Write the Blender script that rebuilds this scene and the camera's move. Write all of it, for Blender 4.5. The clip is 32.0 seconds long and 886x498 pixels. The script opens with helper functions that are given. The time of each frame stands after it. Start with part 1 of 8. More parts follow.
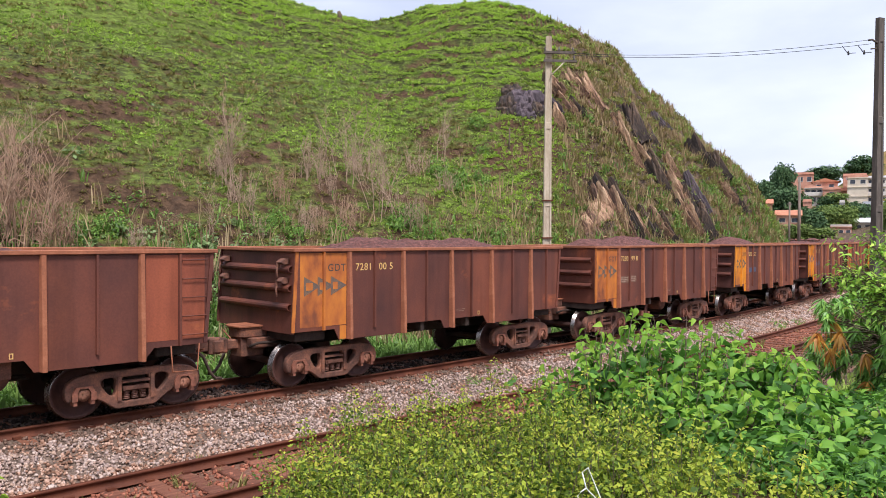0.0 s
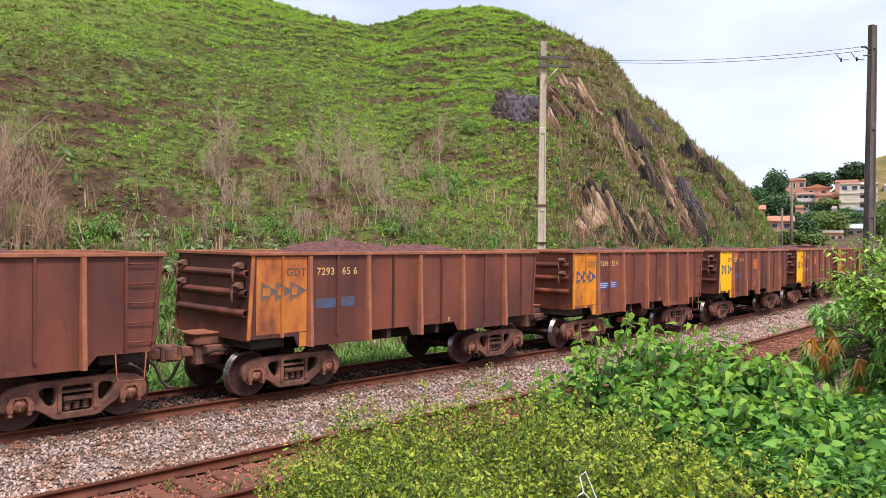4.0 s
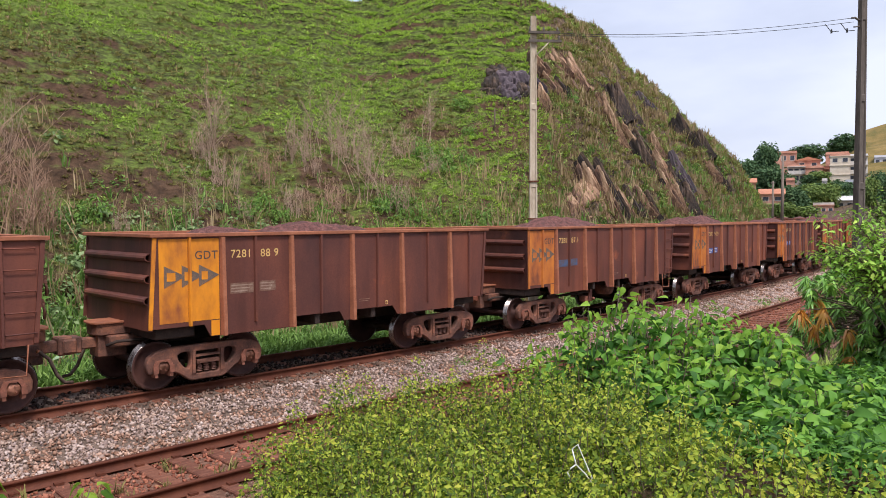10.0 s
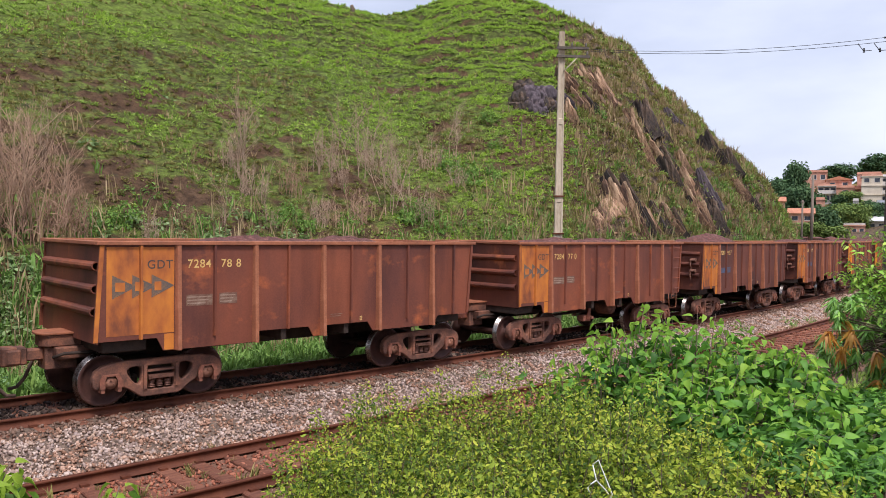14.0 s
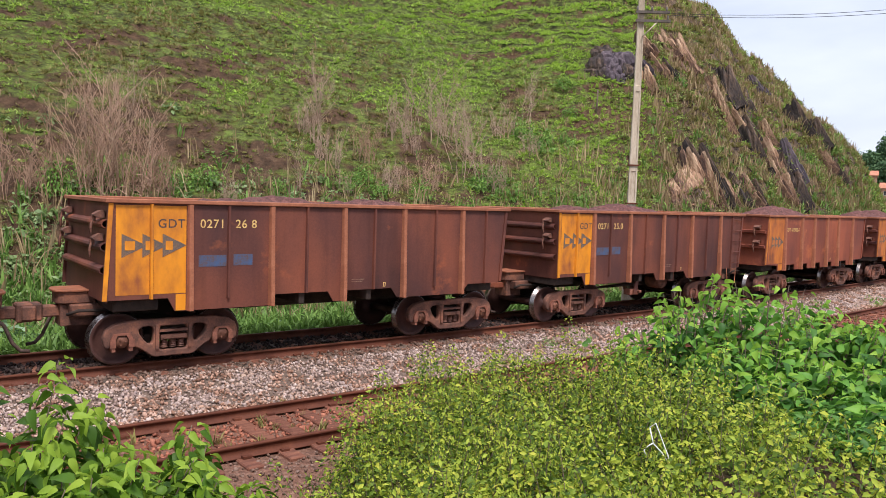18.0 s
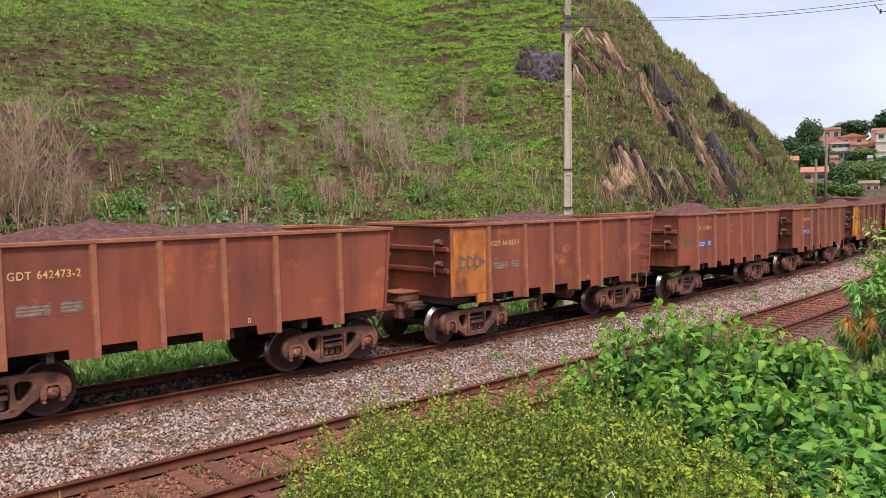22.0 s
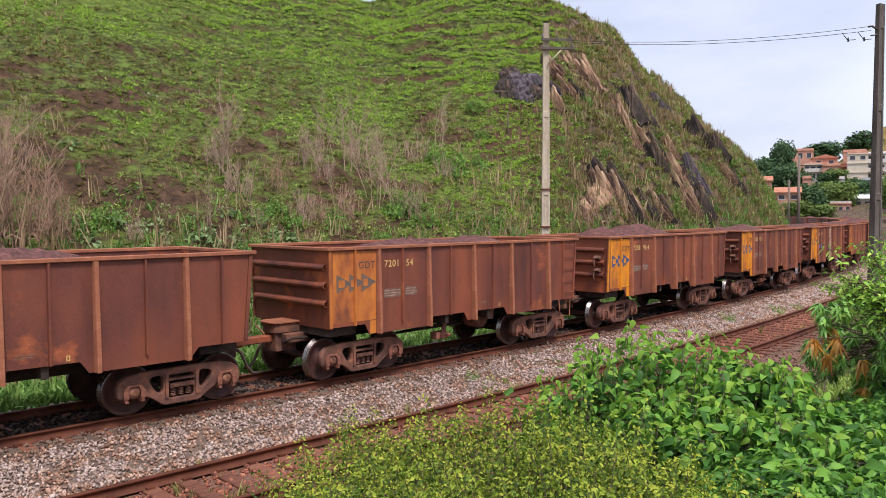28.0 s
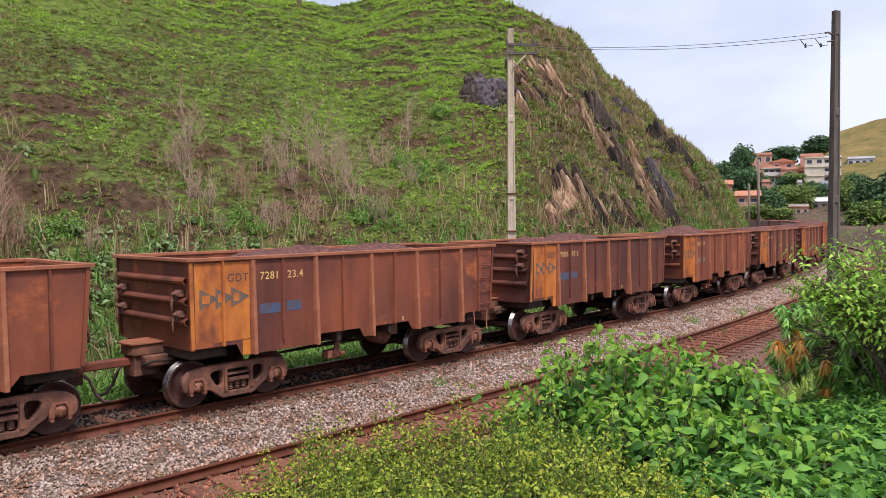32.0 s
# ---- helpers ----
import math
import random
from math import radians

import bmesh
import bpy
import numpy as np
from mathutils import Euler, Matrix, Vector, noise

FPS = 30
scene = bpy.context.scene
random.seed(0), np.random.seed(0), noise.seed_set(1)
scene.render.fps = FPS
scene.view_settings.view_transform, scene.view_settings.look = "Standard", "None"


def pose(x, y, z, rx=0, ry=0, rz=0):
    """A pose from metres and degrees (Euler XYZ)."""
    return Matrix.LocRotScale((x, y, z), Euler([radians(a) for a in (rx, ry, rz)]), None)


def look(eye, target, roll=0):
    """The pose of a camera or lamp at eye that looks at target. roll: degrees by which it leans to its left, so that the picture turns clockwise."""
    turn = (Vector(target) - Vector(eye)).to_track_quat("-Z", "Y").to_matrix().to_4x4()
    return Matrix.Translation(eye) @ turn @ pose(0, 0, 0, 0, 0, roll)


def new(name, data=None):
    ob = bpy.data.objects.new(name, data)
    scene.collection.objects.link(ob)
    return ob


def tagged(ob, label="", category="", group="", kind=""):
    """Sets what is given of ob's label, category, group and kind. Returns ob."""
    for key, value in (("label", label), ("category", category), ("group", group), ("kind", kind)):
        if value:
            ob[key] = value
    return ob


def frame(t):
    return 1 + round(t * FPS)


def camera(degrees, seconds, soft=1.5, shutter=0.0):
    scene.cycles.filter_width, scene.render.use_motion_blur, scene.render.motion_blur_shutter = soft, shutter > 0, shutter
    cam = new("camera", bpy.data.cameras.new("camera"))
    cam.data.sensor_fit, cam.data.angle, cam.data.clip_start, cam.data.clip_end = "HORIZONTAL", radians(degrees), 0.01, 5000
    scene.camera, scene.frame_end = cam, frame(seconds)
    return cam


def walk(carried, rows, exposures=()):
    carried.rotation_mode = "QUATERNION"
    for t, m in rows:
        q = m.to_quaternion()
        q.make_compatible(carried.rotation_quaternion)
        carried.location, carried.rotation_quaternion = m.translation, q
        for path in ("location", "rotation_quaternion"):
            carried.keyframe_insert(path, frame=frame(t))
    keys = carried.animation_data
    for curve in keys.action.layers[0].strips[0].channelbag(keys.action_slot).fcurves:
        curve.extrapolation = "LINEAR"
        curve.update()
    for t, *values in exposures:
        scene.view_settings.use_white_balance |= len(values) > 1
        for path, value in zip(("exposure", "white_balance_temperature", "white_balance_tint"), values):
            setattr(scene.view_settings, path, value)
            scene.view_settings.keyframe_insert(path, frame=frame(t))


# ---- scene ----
cam = camera(60.0, 32.0, soft=0.75)
PATH = [
    (0, (-0.001, -13.624, 3.142), (6.898, -6.387, 2.968), 0.39),
    (0.5, (-0.024, -13.622, 3.139), (6.904, -6.414, 2.967), 0.45),
    (1, (-0.01, -13.619, 3.126), (6.923, -6.414, 2.961), 0.43),
    (1.5, (-0.009, -13.626, 3.127), (6.923, -6.421, 2.955), 0.51),
    (2, (-0.013, -13.629, 3.129), (6.922, -6.426, 2.994), 0.51),
    (2.5, (-0.008, -13.607, 3.135), (6.936, -6.412, 3.008), 0.62),
    (4.5, (-0.016, -13.599, 3.128), (6.963, -6.437, 3.025), 0.54),
    (5, (-0.007, -13.598, 3.116), (7.015, -6.479, 3.027), 0.51),
    (5.5, (-0.018, -13.596, 3.12), (7.038, -6.511, 3.013), 0.75),
    (6, (-0.047, -13.622, 3.118), (7.009, -6.538, 2.959), 1.01),
    (6.5, (-0.022, -13.605, 3.126), (7.026, -6.519, 2.812), 1.32),
    (7, (-0.033, -13.612, 3.124), (7.024, -6.533, 2.824), 1.34),
    (7.5, (-0.014, -13.606, 3.124), (7.04, -6.526, 2.816), 1.24),
    (8, (-0.025, -13.622, 3.124), (7.026, -6.537, 2.819), 1.24),
    (8.5, (-0.064, -13.628, 3.131), (7.0, -6.556, 2.829), 1.10),
    (9, (-0.047, -13.628, 3.119), (7.009, -6.552, 2.736), 0.03),
    (9.5, (-0.035, -13.63, 3.135), (6.991, -6.528, 2.702), -0.17),
    (10, (-0.02, -13.616, 3.132), (7.005, -6.511, 2.725), -0.19),
    (10.5, (-0.08, -13.666, 3.138), (6.888, -6.501, 2.798), -0.30),
    (11, (-0.056, -13.649, 3.143), (6.837, -6.411, 2.824), 0.10),
    (11.5, (-0.07, -13.658, 3.135), (6.793, -6.388, 2.907), 0.47),
    (12, (-0.089, -13.662, 3.136), (6.713, -6.335, 2.901), 0.82),
    (12.5, (-0.099, -13.652, 3.138), (6.704, -6.326, 2.903), 0.86),
    (13, (-0.104, -13.657, 3.134), (6.701, -6.333, 2.899), 0.98),
    (13.5, (-0.088, -13.653, 3.141), (6.719, -6.331, 2.909), 0.93),
    (15.5, (-0.038, -13.71, 3.114), (6.556, -6.201, 2.735), 0.84),
    (16, (-0.063, -13.737, 3.134), (6.32, -6.047, 2.767), 0.67),
    (16.5, (-0.067, -13.729, 3.128), (6.14, -5.895, 2.802), 0.64),
    (17, (-0.079, -13.745, 3.142), (6.014, -5.831, 2.655), 1.35),
    (17.5, (-0.06, -13.736, 3.078), (6.04, -5.834, 2.495), 2.02),
    (18, (-0.055, -13.742, 3.078), (6.029, -5.835, 2.403), 2.01),
    (18.5, (-0.066, -13.741, 3.085), (5.977, -5.816, 2.262), 2.42),
    (19, (-0.049, -13.722, 3.091), (5.973, -5.835, 1.852), 2.60),
    (19.5, (-0.049, -13.728, 3.11), (5.978, -5.868, 1.729), 3.44),
    (20, (-0.016, -13.691, 3.195), (5.999, -5.851, 1.664), 3.14),
    (20.5, (0.015, -13.622, 3.341), (6.033, -5.775, 1.854), 1.56),
    (21, (0.019, -13.581, 3.41), (6.04, -5.675, 2.292), -0.65),
    (21.5, (0.151, -13.498, 3.428), (6.43, -5.773, 2.481), -1.60),
    (22, (0.194, -13.477, 3.473), (6.879, -6.069, 2.808), -0.62),
    (22.5, (0.161, -13.52, 3.519), (6.973, -6.217, 3.011), -0.51),
    (23, (0.105, -13.569, 3.537), (6.918, -6.268, 3.023), -1.22),
    (23.5, (0.09, -13.585, 3.541), (6.915, -6.298, 2.985), -1.33),
    (24, (0.065, -13.61, 3.532), (6.88, -6.314, 2.972), -1.49),
    (24.5, (0.062, -13.617, 3.54), (6.872, -6.316, 2.975), -1.52),
    (25, (0.048, -13.642, 3.56), (6.863, -6.343, 3.028), -1.16),
    (25.5, (0.08, -13.651, 3.573), (6.89, -6.346, 3.065), -0.51),
    (27.5, (0.06, -13.613, 3.561), (6.957, -6.388, 3.078), -0.08),
    (28, (0.058, -13.622, 3.553), (6.955, -6.395, 3.098), -0.12),
    (28.5, (0.057, -13.608, 3.567), (6.956, -6.382, 3.125), -0.15),
    (29, (0.07, -13.64, 3.575), (6.962, -6.408, 3.134), -0.16),
    (29.5, (0.057, -13.64, 3.572), (6.946, -6.405, 3.14), -0.16),
    (30, (0.047, -13.636, 3.57), (6.97, -6.434, 3.129), -0.09),
    (30.5, (0.057, -13.593, 3.566), (7.038, -6.446, 3.126), -0.14),
    (31, (0.085, -13.597, 3.562), (7.111, -6.492, 3.175), -0.23),
    (31.5, (0.133, -13.551, 3.568), (7.239, -6.526, 3.173), -0.50),
    (32, (0.136, -13.545, 3.551), (7.346, -6.626, 3.158), -0.47),
]
walk(cam, [(t, look(eye, target, roll)) for t, eye, target, roll in PATH], [(0, 0.45), (2, 0.52), (5, 0.46), (6, 0.25), (13, 0.28), (17, 0.36), (19, 0.45), (21, 0.45), (22, 0.26), (32, 0.28)])

# ---- light: hazy bright overcast ----
SUN_ELEV, SUN_AZ = 58.0, 200.0
world = bpy.data.worlds.new("sky")
scene.world = world
world.use_nodes = True
wn, wl = world.node_tree.nodes, world.node_tree.links
wn.clear()
w_out = wn.new("ShaderNodeOutputWorld")
w_bg = wn.new("ShaderNodeBackground")
w_sky = wn.new("ShaderNodeTexSky")
w_sky.sky_type = "NISHITA"
w_sky.sun_disc = False
w_sky.sun_elevation = radians(SUN_ELEV)
w_sky.sun_rotation = radians(SUN_AZ)
w_sky.air_density, w_sky.dust_density = 1.0, 3.0
w_tc = wn.new("ShaderNodeTexCoord")
w_map = wn.new("ShaderNodeMapping")
w_map.inputs["Scale"].default_value = (1.0, 1.0, 3.0)
w_noise = wn.new("ShaderNodeTexNoise")
w_noise.inputs["Scale"].default_value = 2.2
w_noise.inputs["Detail"].default_value = 6.0
w_noise.inputs["Roughness"].default_value = 0.5
w_ramp = wn.new("ShaderNodeValToRGB")
w_ramp.color_ramp.elements[0].position, w_ramp.color_ramp.elements[1].position = 0.34, 0.62
w_ramp.color_ramp.elements[0].color = (0.55, 0.55, 0.55, 1)
w_ramp.color_ramp.elements[1].color = (0.95, 0.95, 0.95, 1)
w_mix = wn.new("ShaderNodeMix")
w_mix.data_type = "RGBA"
w_mix.inputs["B"].default_value = (7.7, 8.4, 9.9, 1)
wl.new(w_tc.outputs["Generated"], w_map.inputs["Vector"])
wl.new(w_map.outputs["Vector"], w_noise.inputs["Vector"])
wl.new(w_noise.outputs["Fac"], w_ramp.inputs["Fac"])
wl.new(w_ramp.outputs["Color"], w_mix.inputs["Factor"])
wl.new(w_sky.outputs["Color"], w_mix.inputs["A"])
wl.new(w_mix.outputs["Result"], w_bg.inputs["Color"])
w_bg.inputs["Strength"].default_value = 0.098
wl.new(w_bg.outputs["Background"], w_out.inputs["Surface"])
sun = new("sun", bpy.data.lights.new("sun", "SUN"))
sun.data.energy, sun.data.angle, sun.data.color = 3.0, radians(12), (1.0, 0.95, 0.88)
ce, se, sa, ca = math.cos(radians(SUN_ELEV)), math.sin(radians(SUN_ELEV)), math.sin(radians(SUN_AZ)), math.cos(radians(SUN_AZ))
sun.matrix_world = look((60 * sa * ce, 60 * ca * ce, 60 * se), (0, 0, 0))
scene.view_settings.use_white_balance = True
scene.view_settings.white_balance_temperature, scene.view_settings.white_balance_tint = 6380, 16

# ---- materials ----
MATS = {}


def mat(name, cols, scale=4.0, rough=0.8, metal=0.0, bump=0.3, fine=40.0, stretch=(1, 1, 1), coords="Object", vary=0.0, spec=0.3, bump_dist=0.02, sub=0.0):
    """A node material: a colour ramp over two noises, with bump and varied roughness. cols: (position, rgb) pairs."""
    m = bpy.data.materials.new(name)
    m.use_nodes = True
    n, l = m.node_tree.nodes, m.node_tree.links
    b = n["Principled BSDF"]
    tc = n.new("ShaderNodeTexCoord")
    mp = n.new("ShaderNodeMapping")
    mp.inputs["Scale"].default_value = stretch
    if coords == "World":
        geo = n.new("ShaderNodeNewGeometry")
        l.new(geo.outputs["Position"], mp.inputs["Vector"])
    else:
        l.new(tc.outputs[coords], mp.inputs["Vector"])
    n1 = n.new("ShaderNodeTexNoise")
    n1.inputs["Scale"].default_value, n1.inputs["Detail"].default_value, n1.inputs["Roughness"].default_value = scale, 7.0, 0.62
    n2 = n.new("ShaderNodeTexNoise")
    n2.inputs["Scale"].default_value, n2.inputs["Detail"].default_value = fine, 4.0
    l.new(mp.outputs["Vector"], n1.inputs["Vector"])
    l.new(mp.outputs["Vector"], n2.inputs["Vector"])
    ad = n.new("ShaderNodeMath")
    ad.operation = "MULTIPLY_ADD"
    ad.inputs[1].default_value, ad.inputs[2].default_value = 0.35, -0.175
    l.new(n2.outputs["Fac"], ad.inputs[0])
    sm = n.new("ShaderNodeMath")
    l.new(n1.outputs["Fac"], sm.inputs[0])
    l.new(ad.outputs["Value"], sm.inputs[1])
    fac = sm
    if vary:
        info = n.new("ShaderNodeObjectInfo")
        va = n.new("ShaderNodeMath")
        va.operation = "MULTIPLY_ADD"
        va.inputs[1].default_value, va.inputs[2].default_value = vary, -vary / 2
        l.new(info.outputs["Random"], va.inputs[0])
        s2 = n.new("ShaderNodeMath")
        l.new(sm.outputs["Value"], s2.inputs[0])
        l.new(va.outputs["Value"], s2.inputs[1])
        fac = s2
    r = n.new("ShaderNodeValToRGB")
    e = r.color_ramp.elements
    while len(e) < len(cols):
        e.new(0.5)
    for k, (p, c) in enumerate(sorted(cols)):
        e[k].position, e[k].color = p, (*c, 1)
    l.new(fac.outputs["Value"], r.inputs["Fac"])
    l.new(r.outputs["Color"], b.inputs["Base Color"])
    b.inputs["Metallic"].default_value = metal
    b.inputs["Specular IOR Level"].default_value = spec
    rr = n.new("ShaderNodeMapRange")
    rr.inputs["To Min"].default_value, rr.inputs["To Max"].default_value = max(0.05, rough - 0.15), min(1.0, rough + 0.12)
    l.new(n2.outputs["Fac"], rr.inputs["Value"])
    l.new(rr.outputs["Result"], b.inputs["Roughness"])
    if bump:
        bp = n.new("ShaderNodeBump")
        bp.inputs["Strength"].default_value, bp.inputs["Distance"].default_value = bump, bump_dist
        l.new(sm.outputs["Value"], bp.inputs["Height"])
        l.new(bp.outputs["Normal"], b.inputs["Normal"])
    if sub:
        b.inputs["Transmission Weight"].default_value = 0.0
        tr = n.new("ShaderNodeBsdfTranslucent")
        l.new(r.outputs["Color"], tr.inputs["Color"])
        mx = n.new("ShaderNodeMixShader")
        mx.inputs["Fac"].default_value = sub
        out = n["Material Output"]
        l.new(b.outputs["BSDF"], mx.inputs[1])
        l.new(tr.outputs["BSDF"], mx.inputs[2])
        l.new(mx.outputs["Shader"], out.inputs["Surface"])
    MATS[name] = m
    return m


def island(name, cols, rough=0.6, spec=0.3, sub=0.25, vein=0.0):
    """A leaf or pebble material that varies from piece to piece of a joined mesh, and from object to object."""
    m = bpy.data.materials.new(name)
    m.use_nodes = True
    n, l = m.node_tree.nodes, m.node_tree.links
    b = n["Principled BSDF"]
    geo = n.new("ShaderNodeNewGeometry")
    info = n.new("ShaderNodeObjectInfo")
    ad = n.new("ShaderNodeMath")
    l.new(geo.outputs["Random Per Island"], ad.inputs[0])
    l.new(info.outputs["Random"], ad.inputs[1])
    fr = n.new("ShaderNodeMath")
    fr.operation = "FRACT"
    l.new(ad.outputs["Value"], fr.inputs[0])
    nz = n.new("ShaderNodeTexNoise")
    nz.inputs["Scale"].default_value, nz.inputs["Detail"].default_value = 3.0, 3.0
    l.new(geo.outputs["Position"], nz.inputs["Vector"])
    mxv = n.new("ShaderNodeMix")
    mxv.inputs["Factor"].default_value = 0.35
    l.new(fr.outputs["Value"], mxv.inputs["A"])
    l.new(nz.outputs["Fac"], mxv.inputs["B"])
    r = n.new("ShaderNodeValToRGB")
    e = r.color_ramp.elements
    while len(e) < len(cols):
        e.new(0.5)
    for k, (p, c) in enumerate(sorted(cols)):
        e[k].position, e[k].color = p, (*c, 1)
    l.new(mxv.outputs["Result"], r.inputs["Fac"])
    l.new(r.outputs["Color"], b.inputs["Base Color"])
    b.inputs["Roughness"].default_value = rough
    b.inputs["Specular IOR Level"].default_value = spec
    if sub:
        tr = n.new("ShaderNodeBsdfTranslucent")
        l.new(r.outputs["Color"], tr.inputs["Color"])
        mx = n.new("ShaderNodeMixShader")
        mx.inputs["Fac"].default_value = sub
        l.new(b.outputs["BSDF"], mx.inputs[1])
        l.new(tr.outputs["BSDF"], mx.inputs[2])
        l.new(mx.outputs["Shader"], n["Material Output"].inputs["Surface"])
    MATS[name] = m
    return m


def rusty(name, dark, mid, light, patch, share=0.62):
    """Old red-brown sheet: soft stains, runs down the sheet and patches of fresher rust, different on every wagon."""
    m = bpy.data.materials.new(name)
    m.use_nodes = True
    n, l = m.node_tree.nodes, m.node_tree.links
    b = n["Principled BSDF"]
    tc, info, off = n.new("ShaderNodeTexCoord"), n.new("ShaderNodeObjectInfo"), n.new("ShaderNodeVectorMath")
    sc = n.new("ShaderNodeMath")
    sc.operation, sc.inputs[1].default_value = "MULTIPLY", 60.0
    l.new(info.outputs["Random"], sc.inputs[0])
    l.new(tc.outputs["Object"], off.inputs[0])
    l.new(sc.outputs["Value"], off.inputs[1])

    def noise_at(scale, detail, stretch, rough=0.55):
        mp, t = n.new("ShaderNodeMapping"), n.new("ShaderNodeTexNoise")
        mp.inputs["Scale"].default_value = stretch
        t.inputs["Scale"].default_value, t.inputs["Detail"].default_value, t.inputs["Roughness"].default_value = scale, detail, rough
        l.new(off.outputs["Vector"], mp.inputs["Vector"])
        l.new(mp.outputs["Vector"], t.inputs["Vector"])
        return t.outputs["Fac"]

    def ramp(fac, cols):
        r = n.new("ShaderNodeValToRGB")
        e = r.color_ramp.elements
        while len(e) < len(cols):
            e.new(0.5)
        for k, (p, c) in enumerate(cols):
            e[k].position, e[k].color = p, (*c, 1)
        l.new(fac, r.inputs["Fac"])
        return r.outputs["Color"]

    def blend(fac, a, c, kind="MIX"):
        x = n.new("ShaderNodeMix")
        x.data_type, x.blend_type = "RGBA", kind
        l.new(fac, x.inputs["Factor"])
        l.new(a, x.inputs["A"])
        l.new(c, x.inputs["B"])
        return x.outputs["Result"]

    base = ramp(noise_at(0.55, 4, (1, 1, 0.6)), [(0.32, dark), (0.5, mid), (0.68, light)])
    fresh = ramp(noise_at(1.1, 5, (0.7, 1, 0.9), 0.65), [(share, (0, 0, 0)), (share + 0.13, (1, 1, 1))])
    col = blend(fresh, base, ramp(noise_at(9, 4, (1, 1, 0.5)), [(0.3, patch), (0.7, tuple(q * 1.25 for q in patch))]))
    runs = ramp(noise_at(2.6, 5, (1, 1, 0.12), 0.55), [(0.36, (0.74, 0.72, 0.7)), (0.5, (1, 1, 1)), (0.7, (1.12, 1.06, 1.0))])
    full = n.new("ShaderNodeValue")
    full.outputs[0].default_value = 0.8
    col = blend(full.outputs[0], col, runs, "MULTIPLY")
    speck = ramp(noise_at(30, 3, (1, 1, 1), 0.7), [(0.3, (0.82, 0.82, 0.82)), (0.7, (1.1, 1.1, 1.1))])
    col = blend(full.outputs[0], col, speck, "MULTIPLY")
    l.new(col, b.inputs["Base Color"])
    b.inputs["Roughness"].default_value, b.inputs["Specular IOR Level"].default_value = 0.62, 0.35
    bp = n.new("ShaderNodeBump")
    bp.inputs["Strength"].default_value, bp.inputs["Distance"].default_value = 0.25, 0.02
    l.new(noise_at(3.0, 5, (1, 1, 0.8)), bp.inputs["Height"])
    l.new(bp.outputs["Normal"], b.inputs["Normal"])
    MATS[name] = m
    return m


M_RUST = rusty("rust_brown", (0.07155, 0.02866, 0.02494), (0.1342, 0.04467, 0.03096), (0.2102, 0.0649, 0.03612), (0.3041, 0.08765, 0.03612))
M_RUST2 = rusty("rust_orange", (0.1007, 0.03536, 0.02816), (0.183, 0.05606, 0.03344), (0.2654, 0.07675, 0.03696), (0.3661, 0.1035, 0.03784), 0.58)
# rust of rim and fittings; on near main ribs it paints caught light
M_EDGE = mat("rust_lit_edge", [(0.3, (0.2, 0.078, 0.045)), (0.55, (0.33, 0.12, 0.062)), (0.75, (0.45, 0.19, 0.105))], 2.0, 0.75, 0.0, 0.2, 30.0)
M_YELLOW = mat("yellow_paint", [(0.28, (0.28, 0.085, 0.03)), (0.42, (0.55, 0.19, 0.02)), (0.56, (0.74, 0.275, 0.016)), (0.8, (0.78, 0.32, 0.016))], 1.2, 0.6, 0.0, 0.1, 6.0, stretch=(1, 1, 0.5))
M_BRIGHT = mat("bright_yellow_paint", [(0.2, (0.4, 0.18, 0.02)), (0.32, (0.78, 0.4, 0.012)), (0.5, (0.88, 0.47, 0.008)), (0.8, (0.86, 0.46, 0.012))], 2.0, 0.55, 0.0, 0.05, 30.0)
M_OCHRE = mat("ochre_paint", [(0.3, (0.187, 0.0605, 0.0308)), (0.44, (0.418, 0.127, 0.033)), (0.6, (0.583, 0.204, 0.0352)), (0.8, (0.66, 0.275, 0.044))], 1.2, 0.65, 0.0, 0.1, 6.0, stretch=(1, 1, 0.5))
M_DARK = mat("underframe_grime", [(0.3, (0.02, 0.015, 0.013)), (0.7, (0.07, 0.045, 0.035))], 3.0, 0.85, 0.0, 0.3)
M_BOGIE = mat("bogie_grime", [(0.3, (0.055, 0.03, 0.024)), (0.5, (0.15, 0.07, 0.05)), (0.72, (0.32, 0.13, 0.075))], 3.0, 0.8, 0.0, 0.3)
M_WHEEL = mat("wheel_face", [(0.3, (0.05, 0.025, 0.022)), (0.7, (0.12, 0.055, 0.045))], 3.0, 0.6, 0.3, 0.15)
M_TREAD = mat("wheel_tread", [(0.3, (0.13, 0.11, 0.1)), (0.7, (0.32, 0.29, 0.27))], 8.0, 0.3, 1.0, 0.02)
M_ORE = mat("iron_ore", [(0.3, (0.06, 0.028, 0.025)), (0.55, (0.15, 0.062, 0.052)), (0.75, (0.28, 0.13, 0.105))], 9.0, 0.9, 0.0, 0.9, 60.0, bump_dist=0.06)
M_RAIL = mat("rail_rust", [(0.3, (0.0796, 0.0246, 0.0144)), (0.6, (0.1443, 0.0469, 0.0248)), (0.8, (0.2164, 0.0821, 0.0442))], 2.0, 0.7, 0.2, 0.15)
M_SLEEPER = mat("sleeper", [(0.3, (0.1155, 0.044, 0.0281)), (0.6, (0.231, 0.0935, 0.0561)), (0.8, (0.3234, 0.154, 0.0935))], 3.0, 0.85, 0.0, 0.4, vary=0.25, stretch=(1, 4, 4))
